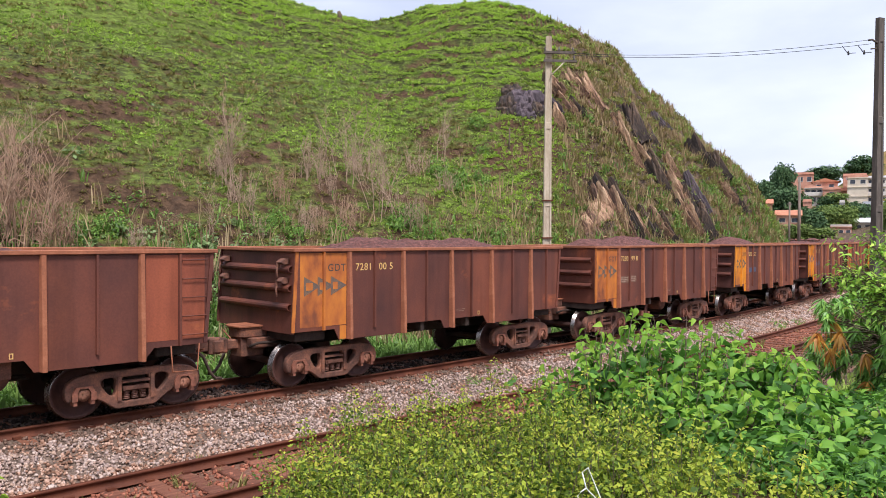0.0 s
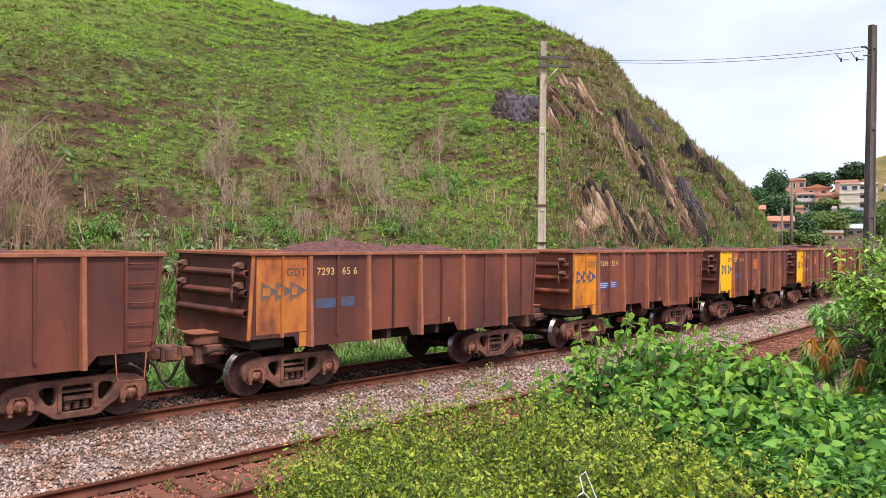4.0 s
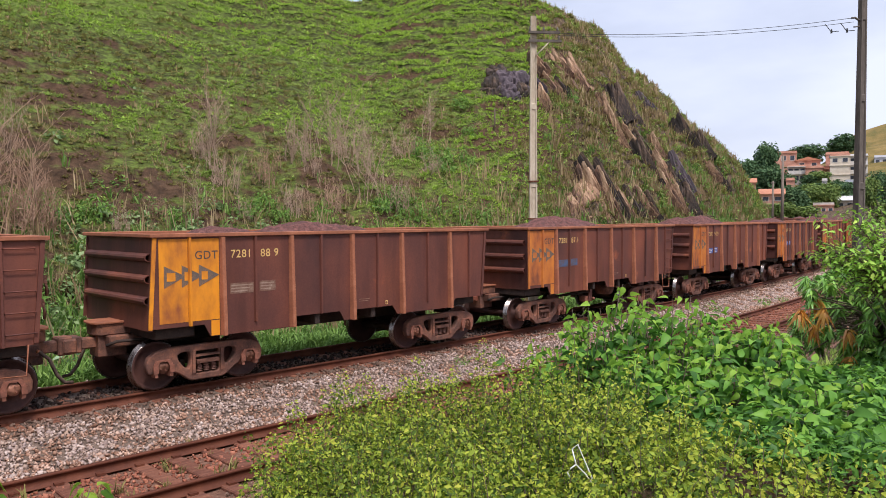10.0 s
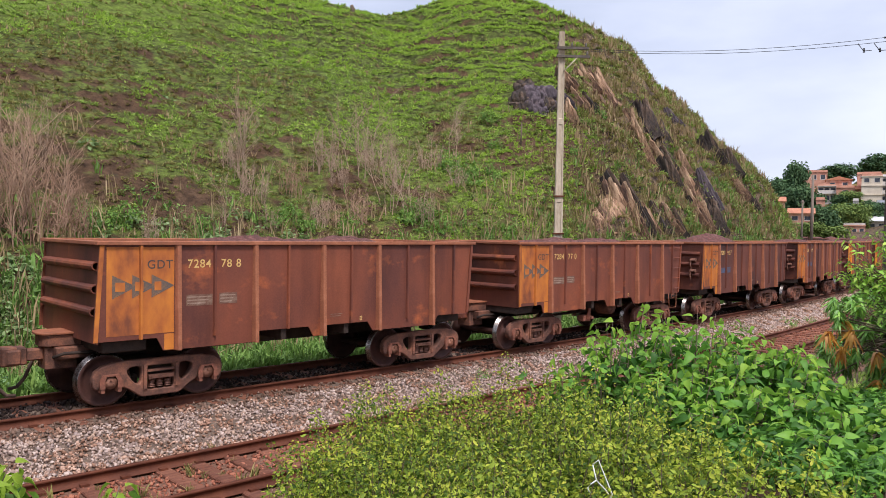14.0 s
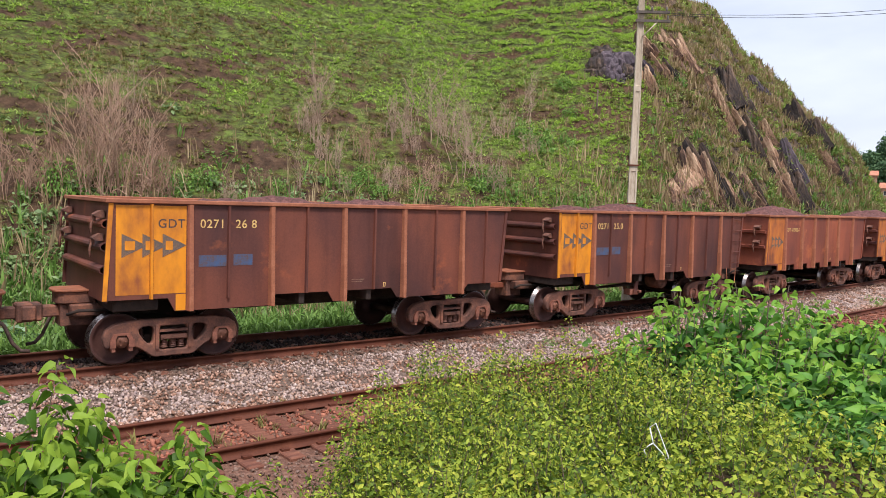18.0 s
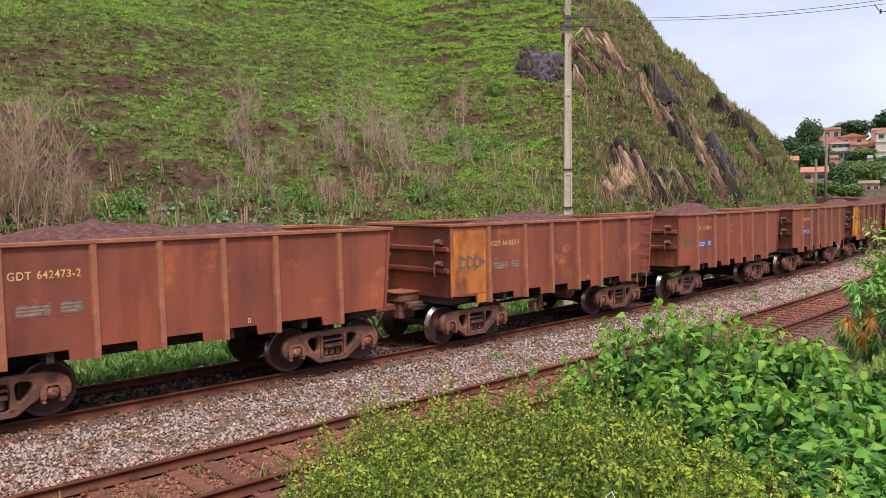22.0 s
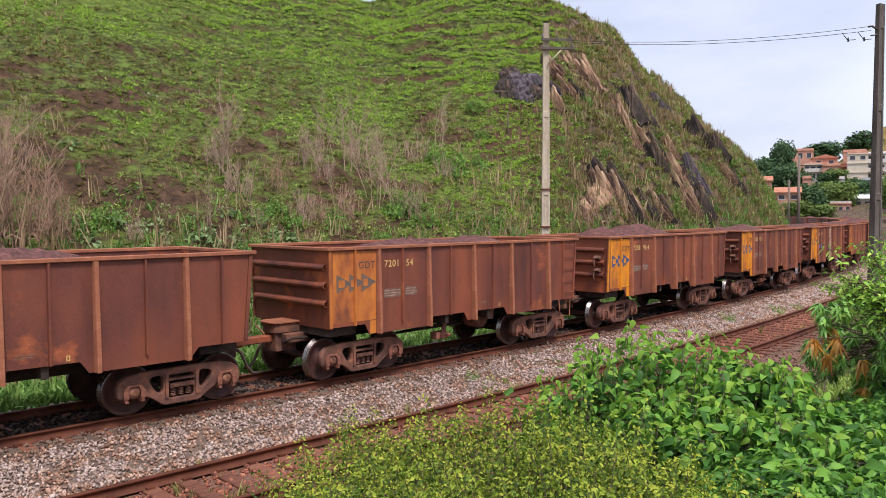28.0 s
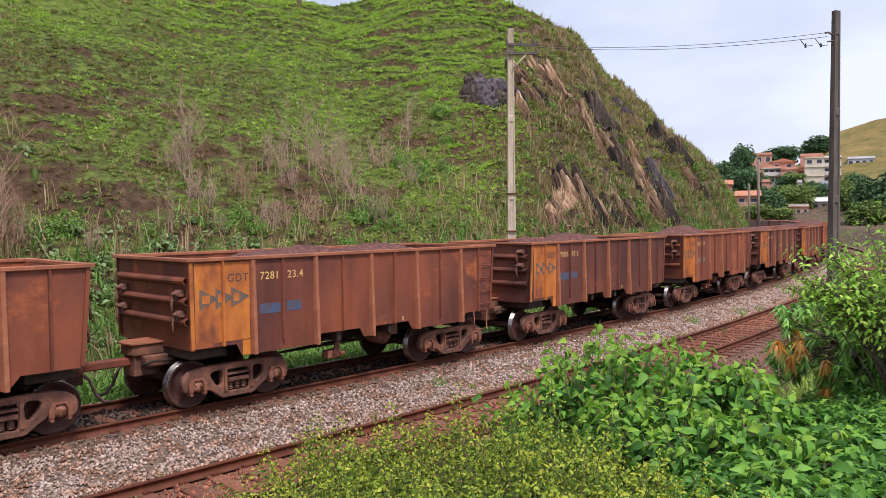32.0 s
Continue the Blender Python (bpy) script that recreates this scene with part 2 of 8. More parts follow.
M_BALLAST = mat("ballast_bed", [(0.3, (0.07, 0.048, 0.038)), (0.55, (0.17, 0.12, 0.092)), (0.75, (0.28, 0.21, 0.165))], 14.0, 0.9, 0.0, 0.9, 60.0, coords="World", bump_dist=0.04)
M_BALLAST2 = mat("ballast_red", [(0.3, (0.088, 0.042, 0.027)), (0.55, (0.198, 0.1, 0.0657)), (0.75, (0.33, 0.2, 0.1395))], 14.0, 0.9, 0.0, 0.9, 60.0, coords="World", bump_dist=0.04)
M_CONCRETE = mat("pole_concrete", [(0.3, (0.27, 0.215, 0.15)), (0.5, (0.46, 0.38, 0.28)), (0.7, (0.62, 0.54, 0.42))], 3.0, 0.85, 0.0, 0.3, stretch=(1, 1, 0.2))
M_CONCRETE_DARK = mat("pole_concrete_dark", [(0.3, (0.06, 0.05, 0.042)), (0.55, (0.12, 0.1, 0.085)), (0.75, (0.2, 0.17, 0.14))], 3.0, 0.85, 0.0, 0.3, stretch=(1, 1, 0.2))
M_CONCRETE_FAR = mat("far_pole_concrete", [(0.3, (0.13, 0.105, 0.085)), (0.7, (0.26, 0.21, 0.17))], 2.0, 0.85, 0.0, 0.1, stretch=(1, 1, 0.2))
M_ROCK = mat("rock_dark", [(0.3, (0.0222, 0.0177, 0.0177)), (0.48, (0.05, 0.0388, 0.0343)), (0.6, (0.1053, 0.072, 0.0531)), (0.75, (0.1998, 0.1332, 0.0887))], 1.1, 0.85, 0.0, 0.9, 7.0, stretch=(3, 2, 1.4), bump_dist=0.15)
M_ROCK_TAN = mat("rock_tan", [(0.3, (0.0499, 0.0335, 0.0279)), (0.43, (0.1453, 0.0826, 0.0563)), (0.54, (0.31, 0.185, 0.112)), (0.7, (0.5, 0.345, 0.22))], 1.1, 0.85, 0.0, 0.9, 7.0, stretch=(3, 2, 1.4), bump_dist=0.15)
M_BARK = mat("bark", [(0.3, (0.07, 0.05, 0.035)), (0.7, (0.2, 0.15, 0.11))], 6.0, 0.9, 0.0, 0.5)
M_TWIG = mat("dry_twig", [(0.3, (0.2948, 0.1943, 0.1401)), (0.7, (0.5443, 0.399, 0.2898))], 6.0, 0.9, 0.0, 0.3)
M_WIRE = mat("wire", [(0.3, (0.05, 0.05, 0.05)), (0.7, (0.1, 0.1, 0.1))], 6.0, 0.5, 0.5, 0.0)


def part(name, bm, material, parent, label=""):
    """Links a bmesh as one mesh object under a thing or a part."""
    me = bpy.data.meshes.new(name)
    bm.to_mesh(me)
    bm.free()
    me.materials.append(material)
    ob = new(name, me)
    ob.parent = parent
    if label:
        tagged(ob, label)
    return ob


def empty(name, m, label, category, group="", kind=""):
    ob = new(name)
    ob.empty_display_size = 0.2
    ob.matrix_world = m
    return tagged(ob, label, category, group, kind)


def box(bm, x0, x1, y0, y1, z0, z1):
    v = [bm.verts.new((x, y, z)) for x in (x0, x1) for y in (y0, y1) for z in (z0, z1)]
    for f in ((0, 1, 3, 2), (4, 6, 7, 5), (0, 4, 5, 1), (2, 3, 7, 6), (0, 2, 6, 4), (1, 5, 7, 3)):
        bm.faces.new([v[k] for k in f])
    return v


def bevel(bm, w, seg=1):
    bmesh.ops.bevel(bm, geom=list(bm.edges), offset=w, segments=seg, affect="EDGES", clamp_overlap=True)
    return bm


def prism(bm, pts, a, b, axis="y"):
    """A closed outline of (x, z) points pushed from a to b along y (or of (y, z) points along x)."""
    put = (lambda p, q: (p[0], q, p[1])) if axis == "y" else (lambda p, q: (q, p[0], p[1])) if axis == "x" else (lambda p, q: (p[0], p[1], q))
    lo, hi = [bm.verts.new(put(p, a)) for p in pts], [bm.verts.new(put(p, b)) for p in pts]
    n = len(pts)
    bm.faces.new(lo)
    bm.faces.new(hi[::-1])
    for k in range(n):
        bm.faces.new((lo[k], hi[k], hi[(k + 1) % n], lo[(k + 1) % n]))
    bmesh.ops.recalc_face_normals(bm, faces=list(bm.faces))


def tube(bm, pts, r0, r1=None, seg=8, cap=True):
    """A round tapered tube along the points."""
    r1 = r0 if r1 is None else r1
    pts = [Vector(p) for p in pts]
    rings = []
    for k, p in enumerate(pts):
        d = (pts[min(k + 1, len(pts) - 1)] - pts[max(k - 1, 0)]).normalized()
        u = d.orthogonal().normalized() if abs(d.z) > 0.9 else d.cross(Vector((0, 0, 1))).normalized()
        w = d.cross(u)
        r = r0 + (r1 - r0) * k / max(1, len(pts) - 1)
        rings.append([bm.verts.new(p + r * (math.cos(a) * u + math.sin(a) * w)) for a in [2 * math.pi * s / seg for s in range(seg)]])
    for a, b in zip(rings, rings[1:]):
        for s in range(seg):
            bm.faces.new((a[s], a[(s + 1) % seg], b[(s + 1) % seg], b[s])).smooth = True
    if cap:
        bm.faces.new(rings[0][::-1])
        bm.faces.new(rings[-1])


def lathe(bm, prof, seg=24, axis="y", smooth=True):
    """A profile of (radius, height) points turned about y (or z)."""
    rings = []
    for r, h in prof:
        ring = []
        for s in range(seg):
            a = 2 * math.pi * s / seg
            ring.append(bm.verts.new((r * math.cos(a), h, r * math.sin(a)) if axis == "y" else (r * math.cos(a), r * math.sin(a), h)))
        rings.append(ring)
    for a, b in zip(rings, rings[1:]):
        for s in range(seg):
            f = bm.faces.new((a[s], a[(s + 1) % seg], b[(s + 1) % seg], b[s]))
            f.smooth = smooth
    bm.faces.new(rings[0])
    bm.faces.new(rings[-1][::-1])
    bmesh.ops.recalc_face_normals(bm, faces=list(bm.faces))


def mesh_of(name, verts, faces, material, parent=None, smooth=False):
    """One mesh object from numpy arrays of vertices and equal-sided faces."""
    me = bpy.data.meshes.new(name)
    verts, faces = np.asarray(verts, np.float32), np.asarray(faces, np.int32)
    k = faces.shape[1]
    me.vertices.add(len(verts))
    me.vertices.foreach_set("co", verts.ravel())
    me.loops.add(faces.size)
    me.loops.foreach_set("vertex_index", faces.ravel())
    me.polygons.add(len(faces))
    me.polygons.foreach_set("loop_start", np.arange(0, faces.size, k, dtype=np.int32))
    me.polygons.foreach_set("loop_total", np.full(len(faces), k, np.int32))
    if smooth:
        me.polygons.foreach_set("use_smooth", np.ones(len(faces), bool))
    me.update(calc_edges=True)
    me.validate()
    me.materials.append(material)
    ob = new(name, me)
    if parent:
        ob.parent = parent
    return ob


# ---- the line of the railway ----
S0, KAPPA, S_END = 8.2, 0.0043, 205.0


def line_at(s, v=0.0, z=0.0):
    """The point at s metres along the near rail of the main line, v metres beyond it and z above the rail top, and the heading there."""
    a = KAPPA * (min(max(s, S0), S_END) - S0)
    if s <= S0:
        x, y = s, 0.0
    else:
        x, y = S0 + math.sin(a) / KAPPA, (1 - math.cos(a)) / KAPPA
        if s > S_END:
            x, y = x + (s - S_END) * math.cos(a), y + (s - S_END) * math.sin(a)
    return Vector((x - v * math.sin(a), y + v * math.cos(a), z)), a


def strip(name, prof, s_list, material, closed=False):
    """A profile of (v, z) points drawn along the line."""
    V, F = [], []
    n = len(prof)
    for s in s_list:
        V += [tuple(line_at(s, v, z)[0]) for v, z in prof]
    for i in range(len(s_list) - 1):
        for k in range(n if closed else n - 1):
            a, b = i * n + k, i * n + (k + 1) % n
            F.append((a, b, b + n, a + n))
    return mesh_of(name, V, F, material)


# ---- ground: one sheet with the hill, the far slopes and the bank ----
EYE = (0.0, -13.6)
# azimuth from +y towards +x, tangent of the crest's elevation, distance of the crest
CREST = [(-75, 0.05, 140), (-50, 0.26, 130), (-20, 0.345, 110), (0, 0.365, 104), (15, 0.355, 99), (25, 0.33, 96), (31.4, 0.299, 94), (34.9, 0.28, 92),
         (38.1, 0.27, 90), (40.1, 0.276, 88), (42.6, 0.294, 85), (45.2, 0.3, 82), (47.7, 0.297, 80), (49.8, 0.289, 78), (52.1, 0.27, 76), (54.7, 0.246, 74),
         (56.3, 0.228, 73), (57.2, 0.207, 72), (57.9, 0.184, 71.5), (60.7, 0.146, 70), (62.6, 0.11, 69), (64.4, 0.082, 69), (65.6, 0.06, 69), (66.7, 0.026, 70), (67.6, -0.002, 72), (68.5, -0.03, 76), (75, -0.045, 80)]
CR = np.array(CREST)
FAR = np.array([(55, 0.0, 300), (63, 0.0, 290), (65, 0.04, 290), (67, 0.055, 290), (69, 0.06, 290), (71, 0.06, 300), (72, 0.074, 320), (72.8, 0.094, 325), (74.5, 0.1, 325), (76.1, 0.107, 330), (80, 0.135, 340), (90, 0.15, 340), (105, 0.08, 340), (125, 0.0, 340)])


def foot_y(x):
    a = np.clip((x - 8.2) * 0.0043, 0, 0.9)
    y = np.where(x > 8.2, (1 - np.sqrt(1 - a**2)) / 0.0043, 0.0)
    return y + 6.6 - 1.9 * np.clip((x - 18) / 15, 0, 1)


_az = np.radians(np.linspace(-80, 76, 600))
_foot = []
for _a in _az:
    _d = np.linspace(15, 260, 3000)
    _x, _y = EYE[0] + _d * np.sin(_a), EYE[1] + _d * np.cos(_a)
    _k = np.nonzero(_y > foot_y(_x))[0]
    _foot.append(_d[_k[0]] if len(_k) else 260.0)
_foot = np.array(_foot)


def fbm(x, y, scale, seed=0, octaves=4):
    """Smooth noise on numpy arrays, from sums of turned sines."""
    out, amp, rng = np.zeros_like(x), 1.0, np.random.RandomState(seed)
    f = 1.0 / scale
    for _ in range(octaves):
        for _ in range(3):
            t, p = rng.uniform(0, 6.28, 2)
            u = (x * math.cos(t) + y * math.sin(t)) * f
            w = (-x * math.sin(t) + y * math.cos(t)) * f * 0.7
            out += amp * np.sin(6.28 * u + p + 1.7 * np.sin(6.28 * w + 2 * p)) / 3
        amp, f = amp * 0.5, f * 1.97
    return out


def terrace(x, y, hill):
    return (hill + 0.5 * fbm(x, y, 14, 9, 3)) / 0.95


def hummock(x, y, hill):
    """Grassy lumps, longer along the contours than down the slope."""
    dx, dy = x - EYE[0], y - EYE[1]
    a, b = np.arctan2(dx, dy) * np.hypot(dx, dy), hill * 2.0
    return fbm(a * 0.36, b, 1.3, 25, 3) + 0.5 * fbm(x, y, 4.0, 27, 2)


def ground_z(x, y):
    """The height of the ground."""
    return heights(x, y)[0]


def hill_base(x, y):
    """The height of the hill before its terraces and bumps."""
    return heights(x, y)[1]


def heights(x, y):
    x, y = np.asarray(x, float), np.asarray(y, float)
    dx, dy = x - EYE[0], y - EYE[1]
    d, az = np.hypot(dx, dy), np.degrees(np.arctan2(dx, dy))
    ar = np.radians(np.clip(az, -80, 76))
    df = np.interp(ar, _az, _foot)
    tc, dc = np.interp(az, CR[:, 0], CR[:, 1]), np.interp(az, CR[:, 0], CR[:, 2])
    dc = np.maximum(dc, df + 6)
    zf = -0.75
    zc = np.maximum(3.1 + dc * tc, zf + 0.05)
    span, rise = dc - df, zc - zf
    t = np.clip((d - df) / span, 0, 1)
    m1 = np.clip(tc * span / rise, 0, 1.2)
    m0 = 1.15
    h = t**3 * (m0 + m1 - 2) + t**2 * (3 - 2 * m0 - m1) + m0 * t
    hill = zf + rise * h
    over = np.maximum(d - dc, 0)
    hill = np.where(d > dc, np.maximum(zc + np.clip(tc, 0, 1) * over - over**2 / 70, np.minimum(zc, 1.0)), hill)
    mask = np.clip((az + 78) / 15, 0, 1) * np.clip((70.5 - az) / 2.0, 0, 1)
    on = np.clip((d - df) / 4, 0, 1) * mask
    rough = 0.5 * fbm(x, y, 17, 3) + 0.09 * fbm(x, y, 4.1, 5)
    # cattle terraces along the contours
    ph = terrace(x, y, hill)
    terr = np.interp(ph % 1.0, [0, 0.16, 0.3, 1.0], [-0.38, 0.36, 0.4, -0.38]) * np.clip(0.75 + 0.7 * fbm(x, y, 21, 11, 2), 0.15, 1)
    fade = np.clip((d - 44) / 20, 0.08, 1) * np.clip((62 - az) / 8, 0.25, 1) * np.clip((dc - d) / 10 + 0.55, 0.3, 1)
    nose = np.clip((az - 50) / 6, 0, 1) * on
    z = np.where(d > df, zf + (hill - zf) * mask + on * (np.clip((d - df) / 9, 0, 1) * rough * np.clip((dc - d) / 10 + 0.55, 0.3, 1) + fade * terr + 0.13 * np.clip((d - df) / 4, 0, 1) * hummock(x, y, hill)) + nose * (0.22 * fbm(x, y, 2.4, 15, 3) + 0.3 * fbm(x, y, 6, 17, 2) * np.clip((d - df) / 6, 0, 1)), zf)
    # far slope with the houses
    tf, dfar = np.interp(az, FAR[:, 0], FAR[:, 1], left=0, right=0), np.interp(az, FAR[:, 0], FAR[:, 2])
    start = 178.0
    u = np.clip((d - start) / (dfar - start), 0, 1)
    far = (3.1 + dfar * tf) * (0.72 * u + 0.28 * u**2) * (tf > 0) + 1.2 * u * fbm(x, y, 40, 21, 3) * np.clip(tf * 20, 0, 1)
    far = np.where(d > dfar, far - np.minimum((d - dfar) * 0.15, far * 0.9), far)
    z = np.where((az > 55) & (az < 125) & (d > start), np.maximum(z, zf + far), z)
    # the bank on the camera's side
    yy = y - np.where(x > 8.2, foot_y(x) - 6.6, 0)
    bank = np.clip((-6.4 - yy) / 5.0, 0, 1)
    z = z + 2.1 * bank * bank * (3 - 2 * bank) + 0.12 * bank * fbm(x, y, 3, 31)
    z = z + 0.05 * fbm(x, y, 1.3, 41, 3) * np.clip((yy - 3.6) / 1.0, 0, 1)
    return z, hill


def build_ground():
    az = np.concatenate([np.arange(-32, 72, 0.3), np.arange(72, 92, 0.5), np.arange(92, 328, 3.0)])
    d = np.concatenate([np.array([0.001]), np.arange(0.4, 12, 0.8), np.arange(12, 100, 0.3), np.geomspace(100, 400, 70), np.geomspace(430, 4500, 16)])
    A, D = np.meshgrid(np.radians(az), d, indexing="ij")
    x, y = EYE[0] + D * np.sin(A), EYE[1] + D * np.cos(A)
    z = ground_z(x, y)
    na, nd = A.shape
    idx = np.arange(na * nd).reshape(na, nd)
    nxt = np.roll(idx, -1, axis=0)
    F = np.stack([idx[:, :-1], nxt[:, :-1], nxt[:, 1:], idx[:, 1:]], -1).reshape(-1, 4)[:, ::-1]
    V = np.stack([x, y, z], -1).reshape(-1, 3)
    V = np.vstack([V, [[EYE[0], EYE[1], float(ground_z(np.array([EYE[0]]), np.array([EYE[1]]))[0])]]])
    ob = mesh_of("ground", V, F, M_GRASS, smooth=True)
    return tagged(ob, "grassy hillside, cutting and bank beside the railway", "ground", kind="structure")


def grass_material():
    m = bpy.data.materials.new("hill_grass")
    m.use_nodes = True
    n, l = m.node_tree.nodes, m.node_tree.links
    b = n["Principled BSDF"]
    geo = n.new("ShaderNodeNewGeometry")

    def noise_node(scale, detail, stretch=(1, 1, 1), rough=0.6):
        mp = n.new("ShaderNodeMapping")
        mp.inputs["Scale"].default_value = stretch
        l.new(geo.outputs["Position"], mp.inputs["Vector"])
        t = n.new("ShaderNodeTexNoise")
        t.inputs["Scale"].default_value, t.inputs["Detail"].default_value, t.inputs["Roughness"].default_value = scale, detail, rough
        l.new(mp.outputs["Vector"], t.inputs["Vector"])
        return t.outputs["Fac"]

    def ramp(fac, cols):
        r = n.new("ShaderNodeValToRGB")
        e = r.color_ramp.elements
        while len(e) < len(cols):
            e.new(0.5)
        for k, (p, c) in enumerate(cols):
            e[k].position, e[k].color = p, (*c, 1)
        l.new(fac, r.inputs["Fac"])
        return r.outputs["Color"]

    def mixed(fac, a, c):
        x = n.new("ShaderNodeMix")
        x.data_type = "RGBA"
        l.new(fac, x.inputs["Factor"])
        l.new(a, x.inputs["A"])
        l.new(c, x.inputs["B"])
        return x.outputs["Result"]

    # dark end, in the bump's hollows, paints earth and the shade between tufts
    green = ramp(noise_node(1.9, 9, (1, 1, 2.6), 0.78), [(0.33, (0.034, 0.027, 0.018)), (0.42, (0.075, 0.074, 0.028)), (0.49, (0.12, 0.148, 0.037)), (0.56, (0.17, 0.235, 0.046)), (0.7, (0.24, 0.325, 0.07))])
    soil = ramp(noise_node(2.5, 8, (1, 1, 1.5), 0.7), [(0.3, (0.042, 0.027, 0.018)), (0.5, (0.12, 0.071, 0.043)), (0.75, (0.23, 0.143, 0.085))])
    # crumbling rock and dead stalks on the nose
    shale = ramp(noise_node(1.3, 9, (1.6, 1.6, 0.7), 0.75), [(0.34, (0.028, 0.022, 0.021)), (0.44, (0.085, 0.062, 0.048)), (0.54, (0.17, 0.12, 0.08)), (0.66, (0.3, 0.215, 0.135))])
    rocky = n.new("ShaderNodeMapRange")
    rocky.inputs["From Min"].default_value, rocky.inputs["From Max"].default_value = 18.5, 24.0
    patch = n.new("ShaderNodeValToRGB")
    patch.color_ramp.elements[0].position, patch.color_ramp.elements[1].position = 0.5, 0.6
    sep = n.new("ShaderNodeSeparateXYZ")
    l.new(geo.outputs["Position"], sep.inputs["Vector"])
    # bare earth, more towards the rocky nose; on steep risers also painted overhang shade
    nose = n.new("ShaderNodeMapRange")
    nose.inputs["From Min"].default_value, nose.inputs["From Max"].default_value = 18.5, 25.0
    nose.inputs["To Max"].default_value = 0.2
    turn = n.new("ShaderNodeMath")
    turn.operation = "MULTIPLY_ADD"
    turn.inputs[1].default_value = -1.15
    l.new(sep.outputs["Y"], turn.inputs[0])
    l.new(sep.outputs["X"], turn.inputs[2])
    l.new(turn.outputs["Value"], nose.inputs["Value"])
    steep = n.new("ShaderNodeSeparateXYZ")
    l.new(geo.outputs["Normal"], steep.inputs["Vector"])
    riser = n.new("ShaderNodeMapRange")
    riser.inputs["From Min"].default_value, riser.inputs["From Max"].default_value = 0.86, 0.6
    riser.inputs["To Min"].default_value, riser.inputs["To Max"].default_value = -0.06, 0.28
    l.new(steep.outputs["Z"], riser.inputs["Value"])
    a1, a2 = n.new("ShaderNodeMath"), n.new("ShaderNodeMath")
    l.new(noise_node(0.16, 7, (1, 1, 2.6), 0.68), a1.inputs[0])
    l.new(nose.outputs["Result"], a1.inputs[1])
    # the low slope on this side of the pole is half bare
    low, side = n.new("ShaderNodeMapRange"), n.new("ShaderNodeMapRange")
    low.inputs["From Min"].default_value, low.inputs["From Max"].default_value = 17.0, 5.0
    side.inputs["From Min"].default_value, side.inputs["From Max"].default_value = 24.0, 12.0
    side.inputs["To Max"].default_value = 0.11
    l.new(sep.outputs["Z"], low.inputs["Value"])
    l.new(sep.outputs["X"], side.inputs["Value"])
    both, a3 = n.new("ShaderNodeMath"), n.new("ShaderNodeMath")
    both.operation = "MULTIPLY"
    l.new(low.outputs["Result"], both.inputs[0])
    l.new(side.outputs["Result"], both.inputs[1])
    # the high pasture is closed turf
    high, a4 = n.new("ShaderNodeMapRange"), n.new("ShaderNodeMath")
    high.inputs["From Min"].default_value, high.inputs["From Max"].default_value, high.inputs["To Max"].default_value = 8.0, 15.0, -0.2
    l.new(sep.outputs["Z"], high.inputs["Value"])
    l.new(a1.outputs["Value"], a4.inputs[0])
    l.new(high.outputs["Result"], a4.inputs[1])
    l.new(a4.outputs["Value"], a3.inputs[0])
    l.new(both.outputs["Value"], a3.inputs[1])
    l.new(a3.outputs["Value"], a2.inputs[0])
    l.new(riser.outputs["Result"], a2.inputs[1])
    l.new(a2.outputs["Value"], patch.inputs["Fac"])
    l.new(turn.outputs["Value"], rocky.inputs["Value"])
    # higher up, a darker ramp deepens the shade painted between tufts
    shaded_turf = ramp(noise_node(1.9, 9, (1, 1, 2.6), 0.78), [(0.36, (0.02, 0.02, 0.011)), (0.44, (0.05, 0.052, 0.021)), (0.51, (0.1, 0.125, 0.033)), (0.58, (0.165, 0.238, 0.045)), (0.7, (0.25, 0.345, 0.072))])
    upper, far_on = n.new("ShaderNodeMapRange"), n.new("ShaderNodeMath")
    upper.inputs["From Min"].default_value, upper.inputs["From Max"].default_value = 7.0, 13.0
    l.new(sep.outputs["Z"], upper.inputs["Value"])
    far_on.operation, far_on.inputs[1].default_value = "MULTIPLY", 0.85
    l.new(upper.outputs["Result"], far_on.inputs[0])
    green = mixed(far_on.outputs["Value"], green, shaded_turf)
    lime = ramp(noise_node(2.4, 9, (1, 1, 2.6), 0.78), [(0.36, (0.06, 0.07, 0.025)), (0.45, (0.15, 0.21, 0.04)), (0.54, (0.25, 0.37, 0.06)), (0.7, (0.33, 0.46, 0.085))])
    turf = n.new("ShaderNodeMapRange")
    turf.inputs["From Min"].default_value, turf.inputs["From Max"].default_value = 12.0, 19.0
    l.new(sep.outputs["Z"], turf.inputs["Value"])
    shoulder, away, both_on = n.new("ShaderNodeMath"), n.new("ShaderNodeMapRange"), n.new("ShaderNodeMath")
    shoulder.operation, both_on.operation = "MULTIPLY_ADD", "MULTIPLY"
    shoulder.inputs[1].default_value = -1.6
    l.new(sep.outputs["X"], shoulder.inputs[0])
    l.new(sep.outputs["Y"], shoulder.inputs[2])
    away.inputs["From Min"].default_value, away.inputs["From Max"].default_value = -10.0, 14.0
    l.new(shoulder.outputs["Value"], away.inputs["Value"])
    l.new(turf.outputs["Result"], both_on.inputs[0])
    l.new(away.outputs["Result"], both_on.inputs[1])
    green = mixed(both_on.outputs["Value"], green, lime)
    earth = mixed(rocky.outputs["Result"], soil, shale)
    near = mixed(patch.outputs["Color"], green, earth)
    # the far slopes are dry and yellow
    dry = ramp(noise_node(0.12, 7, (1, 1, 1), 0.7), [(0.3, (0.08, 0.1, 0.03)), (0.5, (0.22, 0.16, 0.055)), (0.75, (0.34, 0.24, 0.09))])
